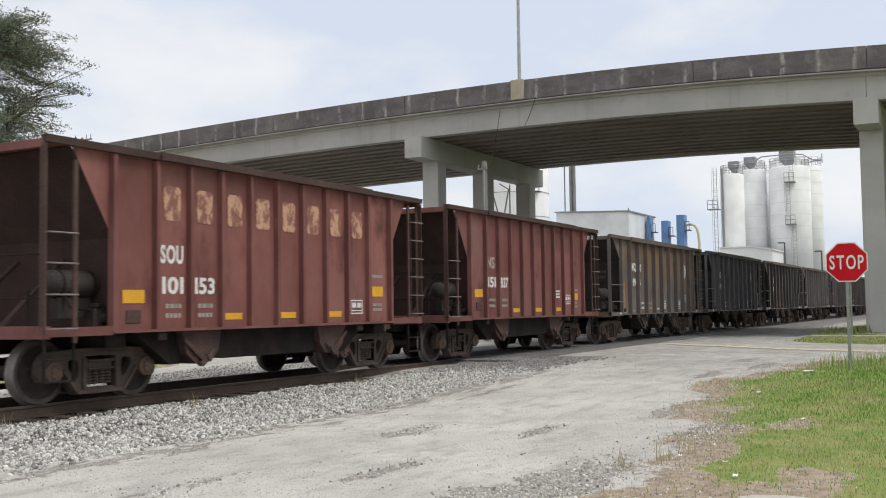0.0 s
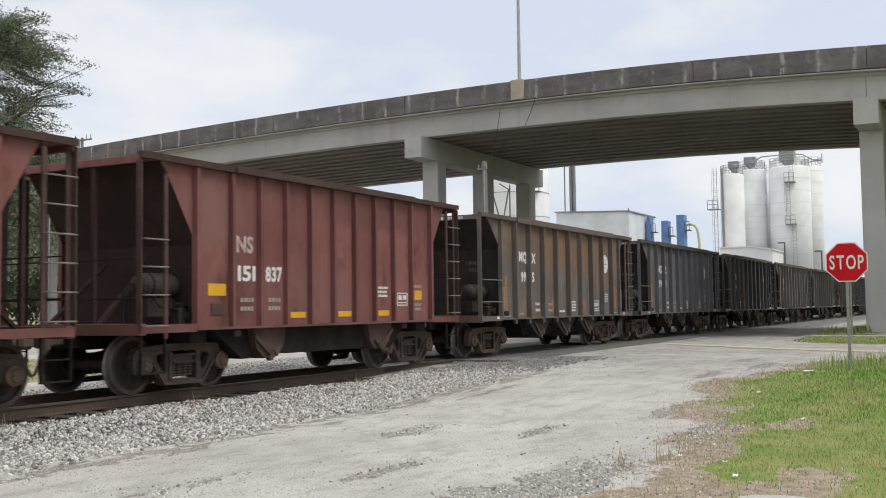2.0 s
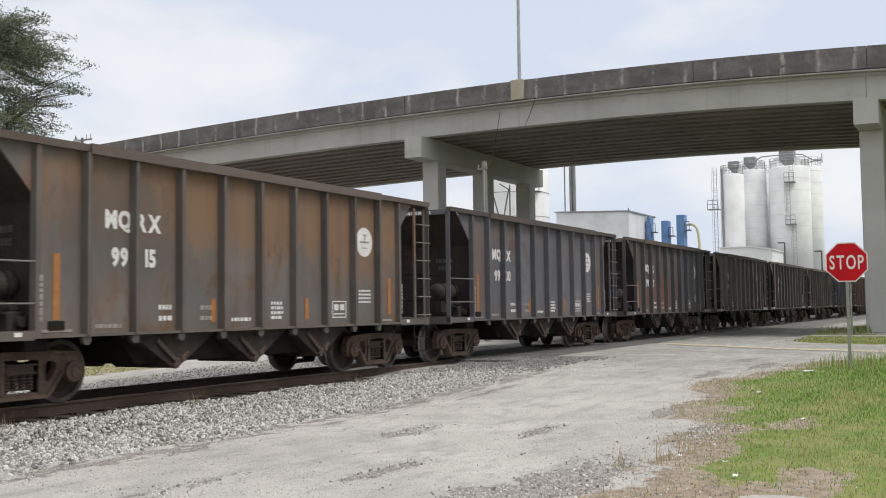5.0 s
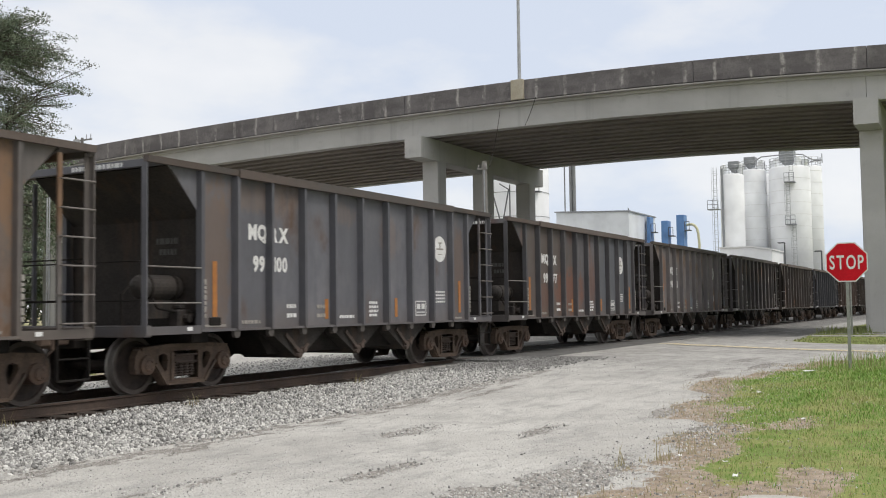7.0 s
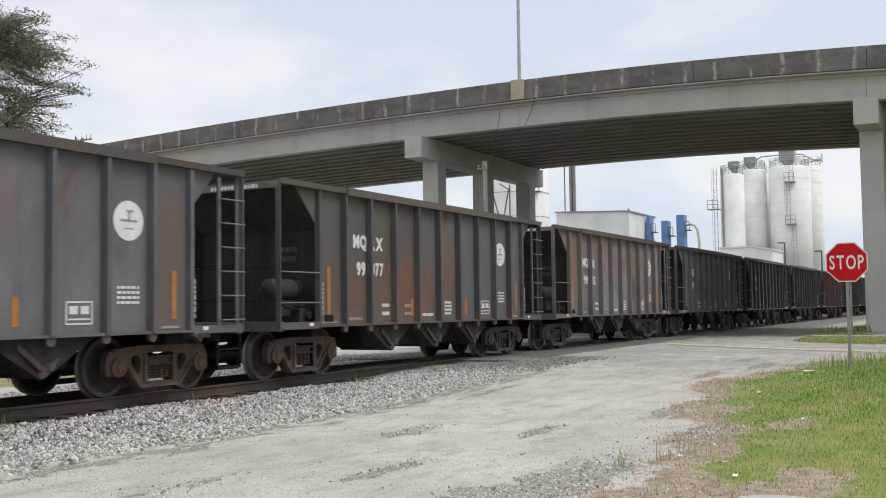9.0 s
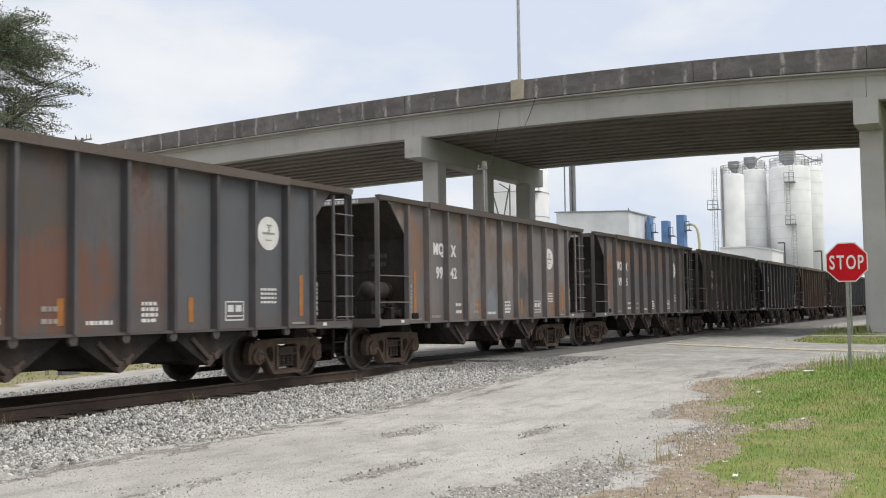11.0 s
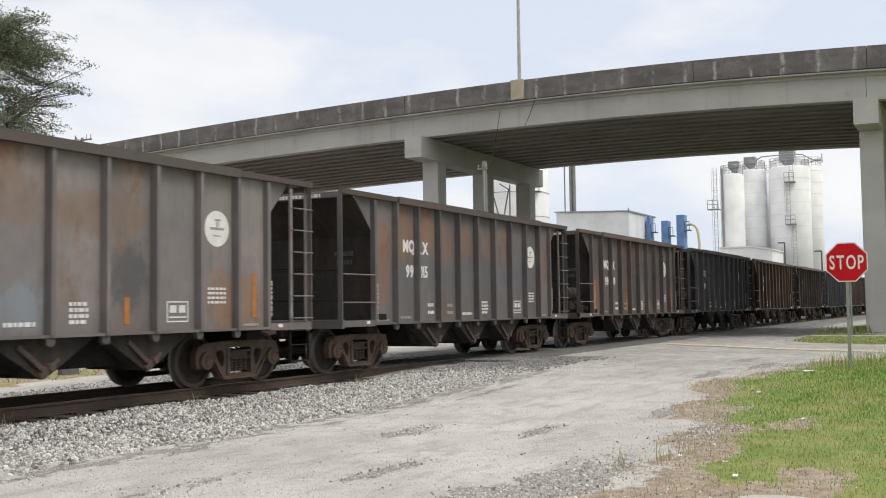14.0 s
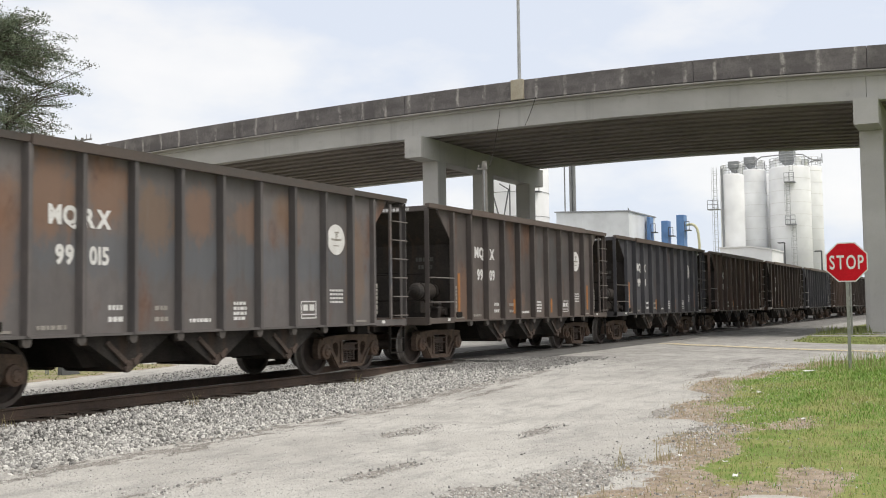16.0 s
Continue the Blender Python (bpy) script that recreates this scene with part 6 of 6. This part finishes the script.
    prism(bm, [(y0, 0), (y1, 0), (y1, 9.0), (y0 + 2.6, 9.0), (y0, 8.55)], "x", 138.0, 146.0)
    part("wall", bm, SILO, st)
    bm = B()
    prism(bm, [(y0 - 0.15, 8.55), (y0 + 2.6, 9.02), (y1 + 0.1, 9.02), (y1 + 0.1, 9.2), (y0 + 2.55, 9.2), (y0 - 0.15, 8.72)], "x", 137.8, 146.2)
    part("roof", bm, SEAM, st, "grey roof edge")


def build_plant():
    # sheet-clad building
    b = thing("plant_building", "tall pale grey sheet-clad industrial building", "building", at=(95.0, 30.9, -0.3))
    bm = B()
    prism(bm, [(0, 0), (7.5, 0), (7.5, 10.95), (0, 10.65)], "x", 0.0, 8.6)
    part("wall", bm, SHEET, b)
    bm = B()
    prism(bm, [(-0.15, 10.64), (7.65, 10.95), (7.65, 11.07), (-0.15, 10.76)], "x", -0.15, 8.75)
    part("roof", bm, GREY_STEEL, b, "grey roof edge")
    for i in range(15):
        bm = B()
        box(bm, -0.012, 0.0, 0.25 + 0.5 * i - 0.02, 0.25 + 0.5 * i + 0.02, 0, 10.62)
        part("cladding_rib", bm, SHEET, b)
    bm = B()
    rod(bm, (0.1, 0.05, 10.8), (0.1, 0.05, 11.0), 0.05, 6)
    part("roof_vent", bm, DARK_METAL, b)
    # blue filter towers on legs
    for px0, px1, top in ((1146, 1152, 10.45), (1171.5, 1183, 10.0), (1198.5, 1212, 10.5)):
        y0, y1 = yy(px1, 100.0), yy(px0, 100.0)
        w = y1 - y0
        f = thing("filter_tower", "bright blue steel filter tower of the plant", "filter tower", "blue filter towers", (100.0, y0, -0.3))
        bm = B()
        box(bm, 0, 1.2, 0, w, 5.0, top, 0.03)
        part("casing", bm, BLUE, f)
        bm = B()
        prism(bm, [(0, 5.0), (w, 5.0), (w * 0.65, 3.6), (w * 0.35, 3.6)], "x", 0.2, 1.0)
        part("hopper", bm, BLUE, f)
        for x in (0.05, 1.15):
            for y in (0.05, w - 0.05):
                bm = B()
                bar(bm, (x, y, 0), (x, y, 5.05), 0.1)
                part("leg", bm, DARK_METAL, f)
        for z in (6.6, 8.2):
            bm = B()
            box(bm, -0.02, 1.22, -0.02, w + 0.02, z, z + 0.08)
            part("stiffener", bm, BLUE, f)
        bm = B()
        box(bm, 0.1, 0.9, -0.55, -0.02, top - 1.6, top - 1.5)
        for y in (-0.5, -0.05):
            rod(bm, (0.1, y, top - 1.5), (0.1, y, top - 0.7), 0.03, 5)
        rod(bm, (0.1, -0.5, top - 0.7), (0.1, -0.05, top - 0.7), 0.03, 5)
        part("service_platform", bm, DARK_METAL, f)
    # yellow pipe that bends down from the last tower
    p = thing("process_pipe", "pale yellow bent process pipe on the plant", "pipe", at=(100.6, yy(1217, 100.0), -0.3))
    bm = B()
    r, prev = 0.13, None
    path = [(0, 0.2, 9.5), (0, -0.35, 9.55), (0, -0.65, 9.4), (0, -0.85, 9.1), (0, -0.98, 8.6), (0, -1.05, 7.5), (0, -1.1, 0.0)]
    for a, q in zip(path, path[1:]):
        rod(bm, a, q, r, 10)
    part("pipe_run", bm, PIPE_YELLOW, p)
    # paired stacks and a slim vent
    s = thing("exhaust_stack", "tall dark grey twin exhaust stack of the plant", "stack", at=(110.0, 42.4, -0.3))
    for y in (-0.21, 0.19):
        bm = B()
        rod(bm, (0, y, 0), (0, y, 27.0), 0.19, 14)
        part("flue", bm, STACK, s)
    bm = B()
    rod(bm, (0, 0.95, 0), (0, 0.95, 26.0), 0.08, 8)
    part("vent_pipe", bm, STACK, s)
    # white tank seen between the columns of the bridge
    t = silo(93.0, yy(914, 93.0), 3.35, 17.5, False, "white process tank behind the bridge columns")
    for z in (10.4, 12.8):
        bm = B()
        for i in range(30):
            a, q = 2 * math.pi * i / 30, 2 * math.pi * (i + 1) / 30
            rod(bm, (3.38 * math.cos(a), 3.38 * math.sin(a), z), (3.38 * math.cos(q), 3.38 * math.sin(q), z), 0.03, 5)
        part("hoop", bm, STEEL, t)
    bm = B()
    box(bm, -2.2, -1.4, -3.5, -2.9, 12.7, 12.8)
    rod(bm, (-2.2, -3.5, 12.8), (-2.2, -3.5, 13.9), 0.04, 5)
    rod(bm, (-2.2, -2.9, 12.8), (-2.2, -2.9, 13.9), 0.04, 5)
    rod(bm, (-2.2, -3.5, 13.9), (-2.2, -2.9, 13.9), 0.04, 5)
    part("landing", bm, DARK_METAL, t)
    # braced steel trestle in front of the tank
    g = thing("steel_trestle", "braced dark steel trestle beside a white tank", "trestle", at=(84.0, 0, -0.3))
    def yz(px, py):
        return (yy(px, 84.0), 1.6 + (543 - py) / 1802.0 * 90.5)
    for a, q in (((873, 333), (886, 385)), ((886, 319), (904, 332)), ((902, 331), (892, 385)), ((904, 322), (904, 385)), ((886, 385), (886, 545)), ((904, 385), (904, 545)), ((892, 385), (891, 545))):
        (y0, z0), (y1, z1) = yz(*a), yz(*q)
        bm = B()
        bar(bm, (0, y0, z0), (0, y1, 0.0 if q[1] == 545 else z1), 0.09)
        part("brace", bm, DARK_METAL, g)
    # yard lights
    for y, z in ((20.8, 8.15), (16.85, 7.05)):
        l = thing("yard_light", "dark pole light with a flat arm in the plant yard", "light pole", "yard lights", (120.0, y, -0.3))
        bm = B()
        bar(bm, (0, 0, 0), (0, 0, z + 0.3), 0.14)
        part("pole", bm, DARK_METAL, l)
        bm = B()
        box(bm, -0.15, 0.15, 0.0, 0.75, z + 0.22, z + 0.36, 0.02)
        part("lamp_head", bm, DARK_METAL, l)


STACK = simple("stack_steel", (0.22, 0.225, 0.23), (0.30, 0.305, 0.31), 0.6, 0.5, 0.4, 0.002)
build_silos()
build_plant()

# ------------------------------------------------------------------ vegetation


def leaves_mesh(name, spots, size, rng, flat=0.5):
    """Small pointed leaves, each of two triangles, at spots with a random turn."""
    n = len(spots)
    r = np.random.RandomState(rng.randrange(10 ** 6))
    c = np.array(spots)
    a = r.normal(size=(n, 3))
    a[:, 2] -= 0.25
    a /= np.linalg.norm(a, axis=1)[:, None]
    b = np.cross(a, r.normal(size=(n, 3)))
    b /= np.linalg.norm(b, axis=1)[:, None]
    L = size * r.uniform(0.6, 1.3, (n, 1))
    p0, p2 = c - a * L * 0.5, c + a * L * 0.5
    p1, p3 = c + b * L * 0.24, c - b * L * 0.24
    vs = np.stack([p0, p1, p2, p3], 1).reshape(-1, 3)
    k = np.arange(n)[:, None] * 4
    fs = np.concatenate([k, k + 1, k + 2, k + 3], 1)
    me = bpy.data.meshes.new(name)
    me.from_pydata(vs.tolist(), [], fs.tolist())
    me.materials.append(None)
    return me


def build_tree():
    rng = random.Random(5)
    t = thing("broadleaf_tree", "large leafy green tree with an airy crown", "tree", at=(23.85, 32.1, -0.3))
    wood = B()
    rod(wood, (0, 0, 0), (0.15, -0.1, 2.6), 0.42, 12, 0.32)
    tips = []
    for i in range(10):
        a = 2 * math.pi * i / 10 + rng.uniform(-0.2, 0.2)
        rise = rng.uniform(1.2, 2.6)
        p = Vector((0.15, -0.1, 2.5))
        d = Vector((math.cos(a), math.sin(a), rise)).normalized()
        r = 0.2
        for k in range(5):
            q = p + d * rng.uniform(0.9, 1.35)
            rod(wood, p, q, r, 8, r * 0.72)
            tips.append(q)
            p, r = q, r * 0.72
            d = (d + Vector((rng.uniform(-0.35, 0.35), rng.uniform(-0.35, 0.35), rng.uniform(-0.1, 0.3)))).normalized()
    p = Vector((0.15, -0.1, 2.5))
    r = 0.28
    for k in range(6):
        q = p + Vector((rng.uniform(-0.3, 0.3), rng.uniform(-0.3, 0.3), 1.35))
        rod(wood, p, q, r, 8, r * 0.75)
        tips.append(q)
        p, r = q, r * 0.75
    spots = []
    made = 0
    r = np.random.RandomState(4)
    while made < 640:
        u = Vector((rng.gauss(0, 1), rng.gauss(0, 1), rng.gauss(0, 1))).normalized() * rng.uniform(0.35, 1.0) ** 0.6
        lump = 0.84 + 0.30 * noise.noise(u * 1.9 + Vector((3, 1, 4)))
        c = Vector((u.x * 3.3 * lump, u.y * 4.25 * lump, 10.4 + u.z * (2.95 if u.z > 0 else 7.0) * lump))
        if c.z < 1.4:
            continue
        made += 1
        near = min(tips, key=lambda q: (q - c).length)
        mid = near.lerp(c, 0.55) + Vector((0, 0, 0.2))
        rod(wood, near, mid, 0.03, 5, 0.018)
        # a drooping spray of twigs
        out = Vector((u.x, u.y, u.z * 0.35 - 0.15)).normalized()
        tip = c + out * 0.55
        rod(wood, mid, tip, 0.018, 4, 0.006)
        k = rng.randint(135, 235)
        along = np.clip(r.normal(0.1, 0.36, (k, 1)), -0.7, 0.75)
        spread = np.clip(r.normal(0, 1, (k, 3)), -2.0, 2.0) * np.array([0.16, 0.16, 0.10]) * (1.15 - along)
        spots.append(np.array(c[:]) + np.array(out[:]) * along + spread)
    # the shaded lower crown, hung thick with leaves
    skirt = []
    for _ in range(230):
        a, q = rng.uniform(0, 6.283), rng.uniform(0.1, 1.0) ** 0.5
        c = np.array([3.0 * q * math.cos(a), 3.3 * q * math.sin(a), rng.uniform(3.2, 7.4)])
        skirt.append(c + r.normal(0, 1, (110, 3)) * np.array([0.34, 0.34, 0.26]))
    part("lower_crown", leaves_mesh("lower_crown", np.concatenate(skirt), 0.13, rng), LEAF, t, "shaded lower crown of dark green leaves")
    spots = np.concatenate(spots)
    part("trunk", wood, BARK, t, "grey-brown trunk and limbs")
    part("crown", leaves_mesh("crown", spots, 0.082, rng), LEAF, t, "crown of small dark green leaves")


def build_far_trees():
    rng = random.Random(8)
    spots = []
    for i in range(250):
        # 170 beyond the track; the rest an unseen belt added to block low light
        x, y = (rng.uniform(-10, 105), rng.uniform(72, 92)) if i < 170 else (rng.uniform(-30, 130), rng.uniform(-62, -44))
        hgt = rng.uniform(7.5, 11.5) if i < 170 else rng.uniform(9.0, 13.0)
        for _ in range(620):
            u = Vector((rng.gauss(0, 1), rng.gauss(0, 1), rng.gauss(0, 1))).normalized() * rng.uniform(0.5, 1.0)
            spots.append((x + u.x * 3.0, y + u.y * 2.5, max(-0.2, hgt * 0.5 + u.z * hgt * 0.5)))
    tagged(part("tree_line", leaves_mesh("tree_line", spots, 0.6, rng), LEAF), "distant row of dark green bushes, with an unseen belt added against low light", "bushes", kind="stuff")


def blades(name, spots, mat, label):
    """Thin bent grass blades: (x, y, z, height, width)."""
    r = np.random.RandomState(len(spots))
    s = np.array(spots)
    n = len(s)
    a = r.uniform(0, 2 * np.pi, n)
    lean = r.uniform(0.05, 0.75, n) * s[:, 3]
    side = np.stack([-np.sin(a), np.cos(a), np.zeros(n)], 1) * s[:, 4:5] * 0.5
    base = s[:, :3] - np.array([0, 0, 0.01])
    out = np.stack([np.cos(a), np.sin(a), np.zeros(n)], 1)
    midp = base + out * (lean * 0.35)[:, None] + np.stack([np.zeros(n), np.zeros(n), s[:, 3] * 0.6], 1)
    tip = base + out * lean[:, None] + np.stack([np.zeros(n), np.zeros(n), s[:, 3]], 1)
    vs = np.stack([base - side, base + side, midp + side * 0.7, midp - side * 0.7, tip], 1).reshape(-1, 3)
    k = np.arange(n) * 5
    fs = [f for i in k.tolist() for f in ((i, i + 1, i + 2, i + 3), (i + 3, i + 2, i + 4))]
    me = bpy.data.meshes.new(name)
    me.from_pydata(vs.tolist(), [], fs)
    me.materials.append(None)
    tagged(part(name, me, mat), label, "grass", kind="stuff")


def build_grass():
    rng = random.Random(17)
    green, dry, tall, stones, far = [], [], [], [], []
    for _ in range(175000):
        x = 6.0 + 18.8 * rng.random() ** 0.9
        y = rng.uniform(-2.6, 4.9)
        turf, soil, _d, _b = cover(x, y)
        z = ground_z(x, y)
        clump = 0.5 + 0.5 * wob(x, y, 2.2, 12)
        if rng.random() < turf * (0.35 + 0.75 * clump):
            hgt = rng.uniform(0.016, 0.05) * (0.7 + 0.8 * clump) * (1.0 + 1.5 * ss(11, 20, x) * ss(3.4, 1.0, y))
            (dry if rng.random() < 0.07 + 0.26 * (1 - clump) * ss(18.0, 12.0, x) else green).append((x, y, z, hgt, rng.uniform(0.0045, 0.0085) * (1 + 0.06 * (x - 6))))
        elif rng.random() < 0.22 * soil * (1 - turf):
            dry.append((x, y, z, rng.uniform(0.02, 0.07), rng.uniform(0.006, 0.011)))
        if rng.random() < 0.09 * soil * (1 - turf) + 0.004:
            stones.append((x, y, z + 0.002, rng.uniform(0.006, 0.020)))
    for _ in range(1500):
        x, y = rng.uniform(20.6, 24.4), rng.uniform(-1.5, 3.3)
        if y < verge_y(x) + 0.1:
            (tall if rng.random() < 0.5 else green).append((x, y, ground_z(x, y), rng.uniform(0.12, 0.36), 0.012))
    for _ in range(16000):
        x, y = rng.uniform(34.0, 56.0), rng.uniform(-2.0, 6.6)
        if rng.random() < cover(x, y)[0]:
            far.append((x, y, ground_z(x, y), rng.uniform(0.02, 0.07), 0.03))
    for _ in range(130):
        x, y = rng.uniform(41.6, 43.8), rng.uniform(4.3, 6.2)
        far.append((x, y, ground_z(x, y), rng.uniform(0.12, 0.4), 0.03))
    for _ in range(14000):
        x, y = rng.uniform(9.0, 24.0), rng.uniform(17.6, 27.0)
        if rng.random() < cover(x, y)[0]:
            far.append((x, y, ground_z(x, y), rng.uniform(0.02, 0.06), 0.03))
    # a few weeds in the ballast and dead stems at the gravel's edge
    for cx, cy in ((12.3, 11.2), (12.5, 11.3), (9.1, 11.4), (17.2, 11.3), (10.2, 3.0), (9.7, 3.3), (10.6, 2.9)):
        for _ in range(9):
            tall.append((cx + rng.gauss(0, 0.06), cy + rng.gauss(0, 0.05), max(ground_z(cx, cy), bed_z(cy) - 0.02 if cy > 8 else -9), rng.uniform(0.08, 0.28), 0.010))
    for _ in range(2600):
        x, y = rng.uniform(6.5, 24.0), rng.uniform(3.0, 8.6)
        edge = max(ss(7.4, 8.6, y), ss(5.0, 3.2, y), 0.12)
        if rng.random() < edge:
            stones.append((x, y, ground_z(x, y) + 0.002, rng.uniform(0.006, 0.022)))
    grit = []
    for _ in range(9000):
        x, y = rng.uniform(6.5, 15.5), rng.uniform(2.7, 7.2)
        b = cover(x, y)[3]
        if rng.random() < 0.8 * b:
            grit.append((x, y, ground_z(x, y) + 0.002, rng.uniform(0.007, 0.020)))
    for _ in range(15000):
        x = 6.5 + 17.5 * rng.random() ** 1.5
        y = rng.uniform(2.6, 8.9)
        grit.append((x, y, ground_z(x, y) + 0.001, rng.uniform(0.004, 0.011)))
    for _ in range(14000):
        x, y = rng.uniform(6.5, 13.5), rng.uniform(2.7, 7.2)
        if rng.random() < 0.7 * cover(x, y)[3] ** 1.5:
            stones.append((x, y, ground_z(x, y) + 0.003, rng.uniform(0.008, 0.024)))
    scatter("grit", grit, stone_shapes(rng, 3), BALLAST_GRIT, rng, "fine grit loose on the worn asphalt", "gravel")
    blades("grass", green, GRASS, "short uneven green grass on the verge")
    blades("dry_grass", dry, GRASS_DRY, "dry straw-coloured grass at the verge's edge")
    blades("tall_grass", tall, GRASS_DRY, "tall seeding grass stems round the sign post")
    blades("grass", far, GRASS_FAR, "rough green grass by the bridge and beyond the track")
    scatter("gravel", stones, stone_shapes(rng), BALLAST, rng, "loose gravel strewn over soil and asphalt", "gravel")
    # a flat piece of broken concrete, sunk in the grass
    bm = B()
    prism(bm, [(-0.27, -0.10), (-0.08, -0.17), (0.16, -0.14), (0.29, -0.02), (0.18, 0.13), (-0.05, 0.17), (-0.24, 0.07)], "z", -0.05, 0.03)
    bmesh.ops.bevel(bm, geom=bm.edges[:], offset=0.008, segments=1, affect="EDGES")
    tagged(part("concrete_slab", bm, KERB, None, "", pose(8.42, 1.60, ground_z(8.42, 1.60), 0, 0, 100)), "flat pale piece of broken concrete in grass", "slab")
    # scraps of white litter in the grass; the widest stands for a pale slab
    for x, y, w in ((10.0, 2.35, 0.026), (10.4, 2.9, 0.03), (9.3, 2.1, 0.035), (12.6, 3.05, 0.03), (13.6, 2.2, 0.04), (16.9, 3.4, 0.06), (20.6, 3.2, 0.12), (11.2, 2.75, 0.025)):
        bm = B()
        bmesh.ops.create_grid(bm, x_segments=3, y_segments=2, size=1.0)
        for v in bm.verts:
            v.co = Vector((v.co.x * w, v.co.y * w * 0.6, 0.02 + 0.02 * rng.random()))
        bmesh.ops.solidify(bm, geom=bm.faces[:], thickness=0.002)
        ob = part("paper_scrap", bm, SIGN_WHITE, None, "", pose(x, y, ground_z(x, y), 0, 0, rng.uniform(0, 180)))
        tagged(ob, "crumpled white scrap of paper in grass", "litter", "scraps of litter")


BALLAST_GRIT = ballast_material("grit", (0.30, 0.29, 0.275), (0.66, 0.65, 0.62), (0.34, 0.33, 0.31))
build_tree()
build_far_trees()
build_grass()

# ------------------------------------------------------------------ the train goes by
S = (4.85458, 0.00770805, -0.000886525, 0.0000186868)


def travel(t):
    """Metres that the train has gone at t seconds."""
    return S[0] * t + S[1] * t ** 2 + S[2] * t ** 3 + S[3] * t ** 4


def motions():
    times = [0.5 * i for i in range(33)]
    fine = [16.0 * i / 120 for i in range(121)]
    for car, x0 in CARS:
        walk(car, [(t, pose(x0 - travel(t), TRACK_Y, 0)) for t in times])
        for w in [o for o in car.children if o.name.startswith("wheelset")]:
            x, y, z = w.location
            walk(w, [(t, Matrix.Translation((x, y, z)) @ Matrix.Rotation(-travel(t) / 0.457, 4, "Y")) for t in fine])


motions()
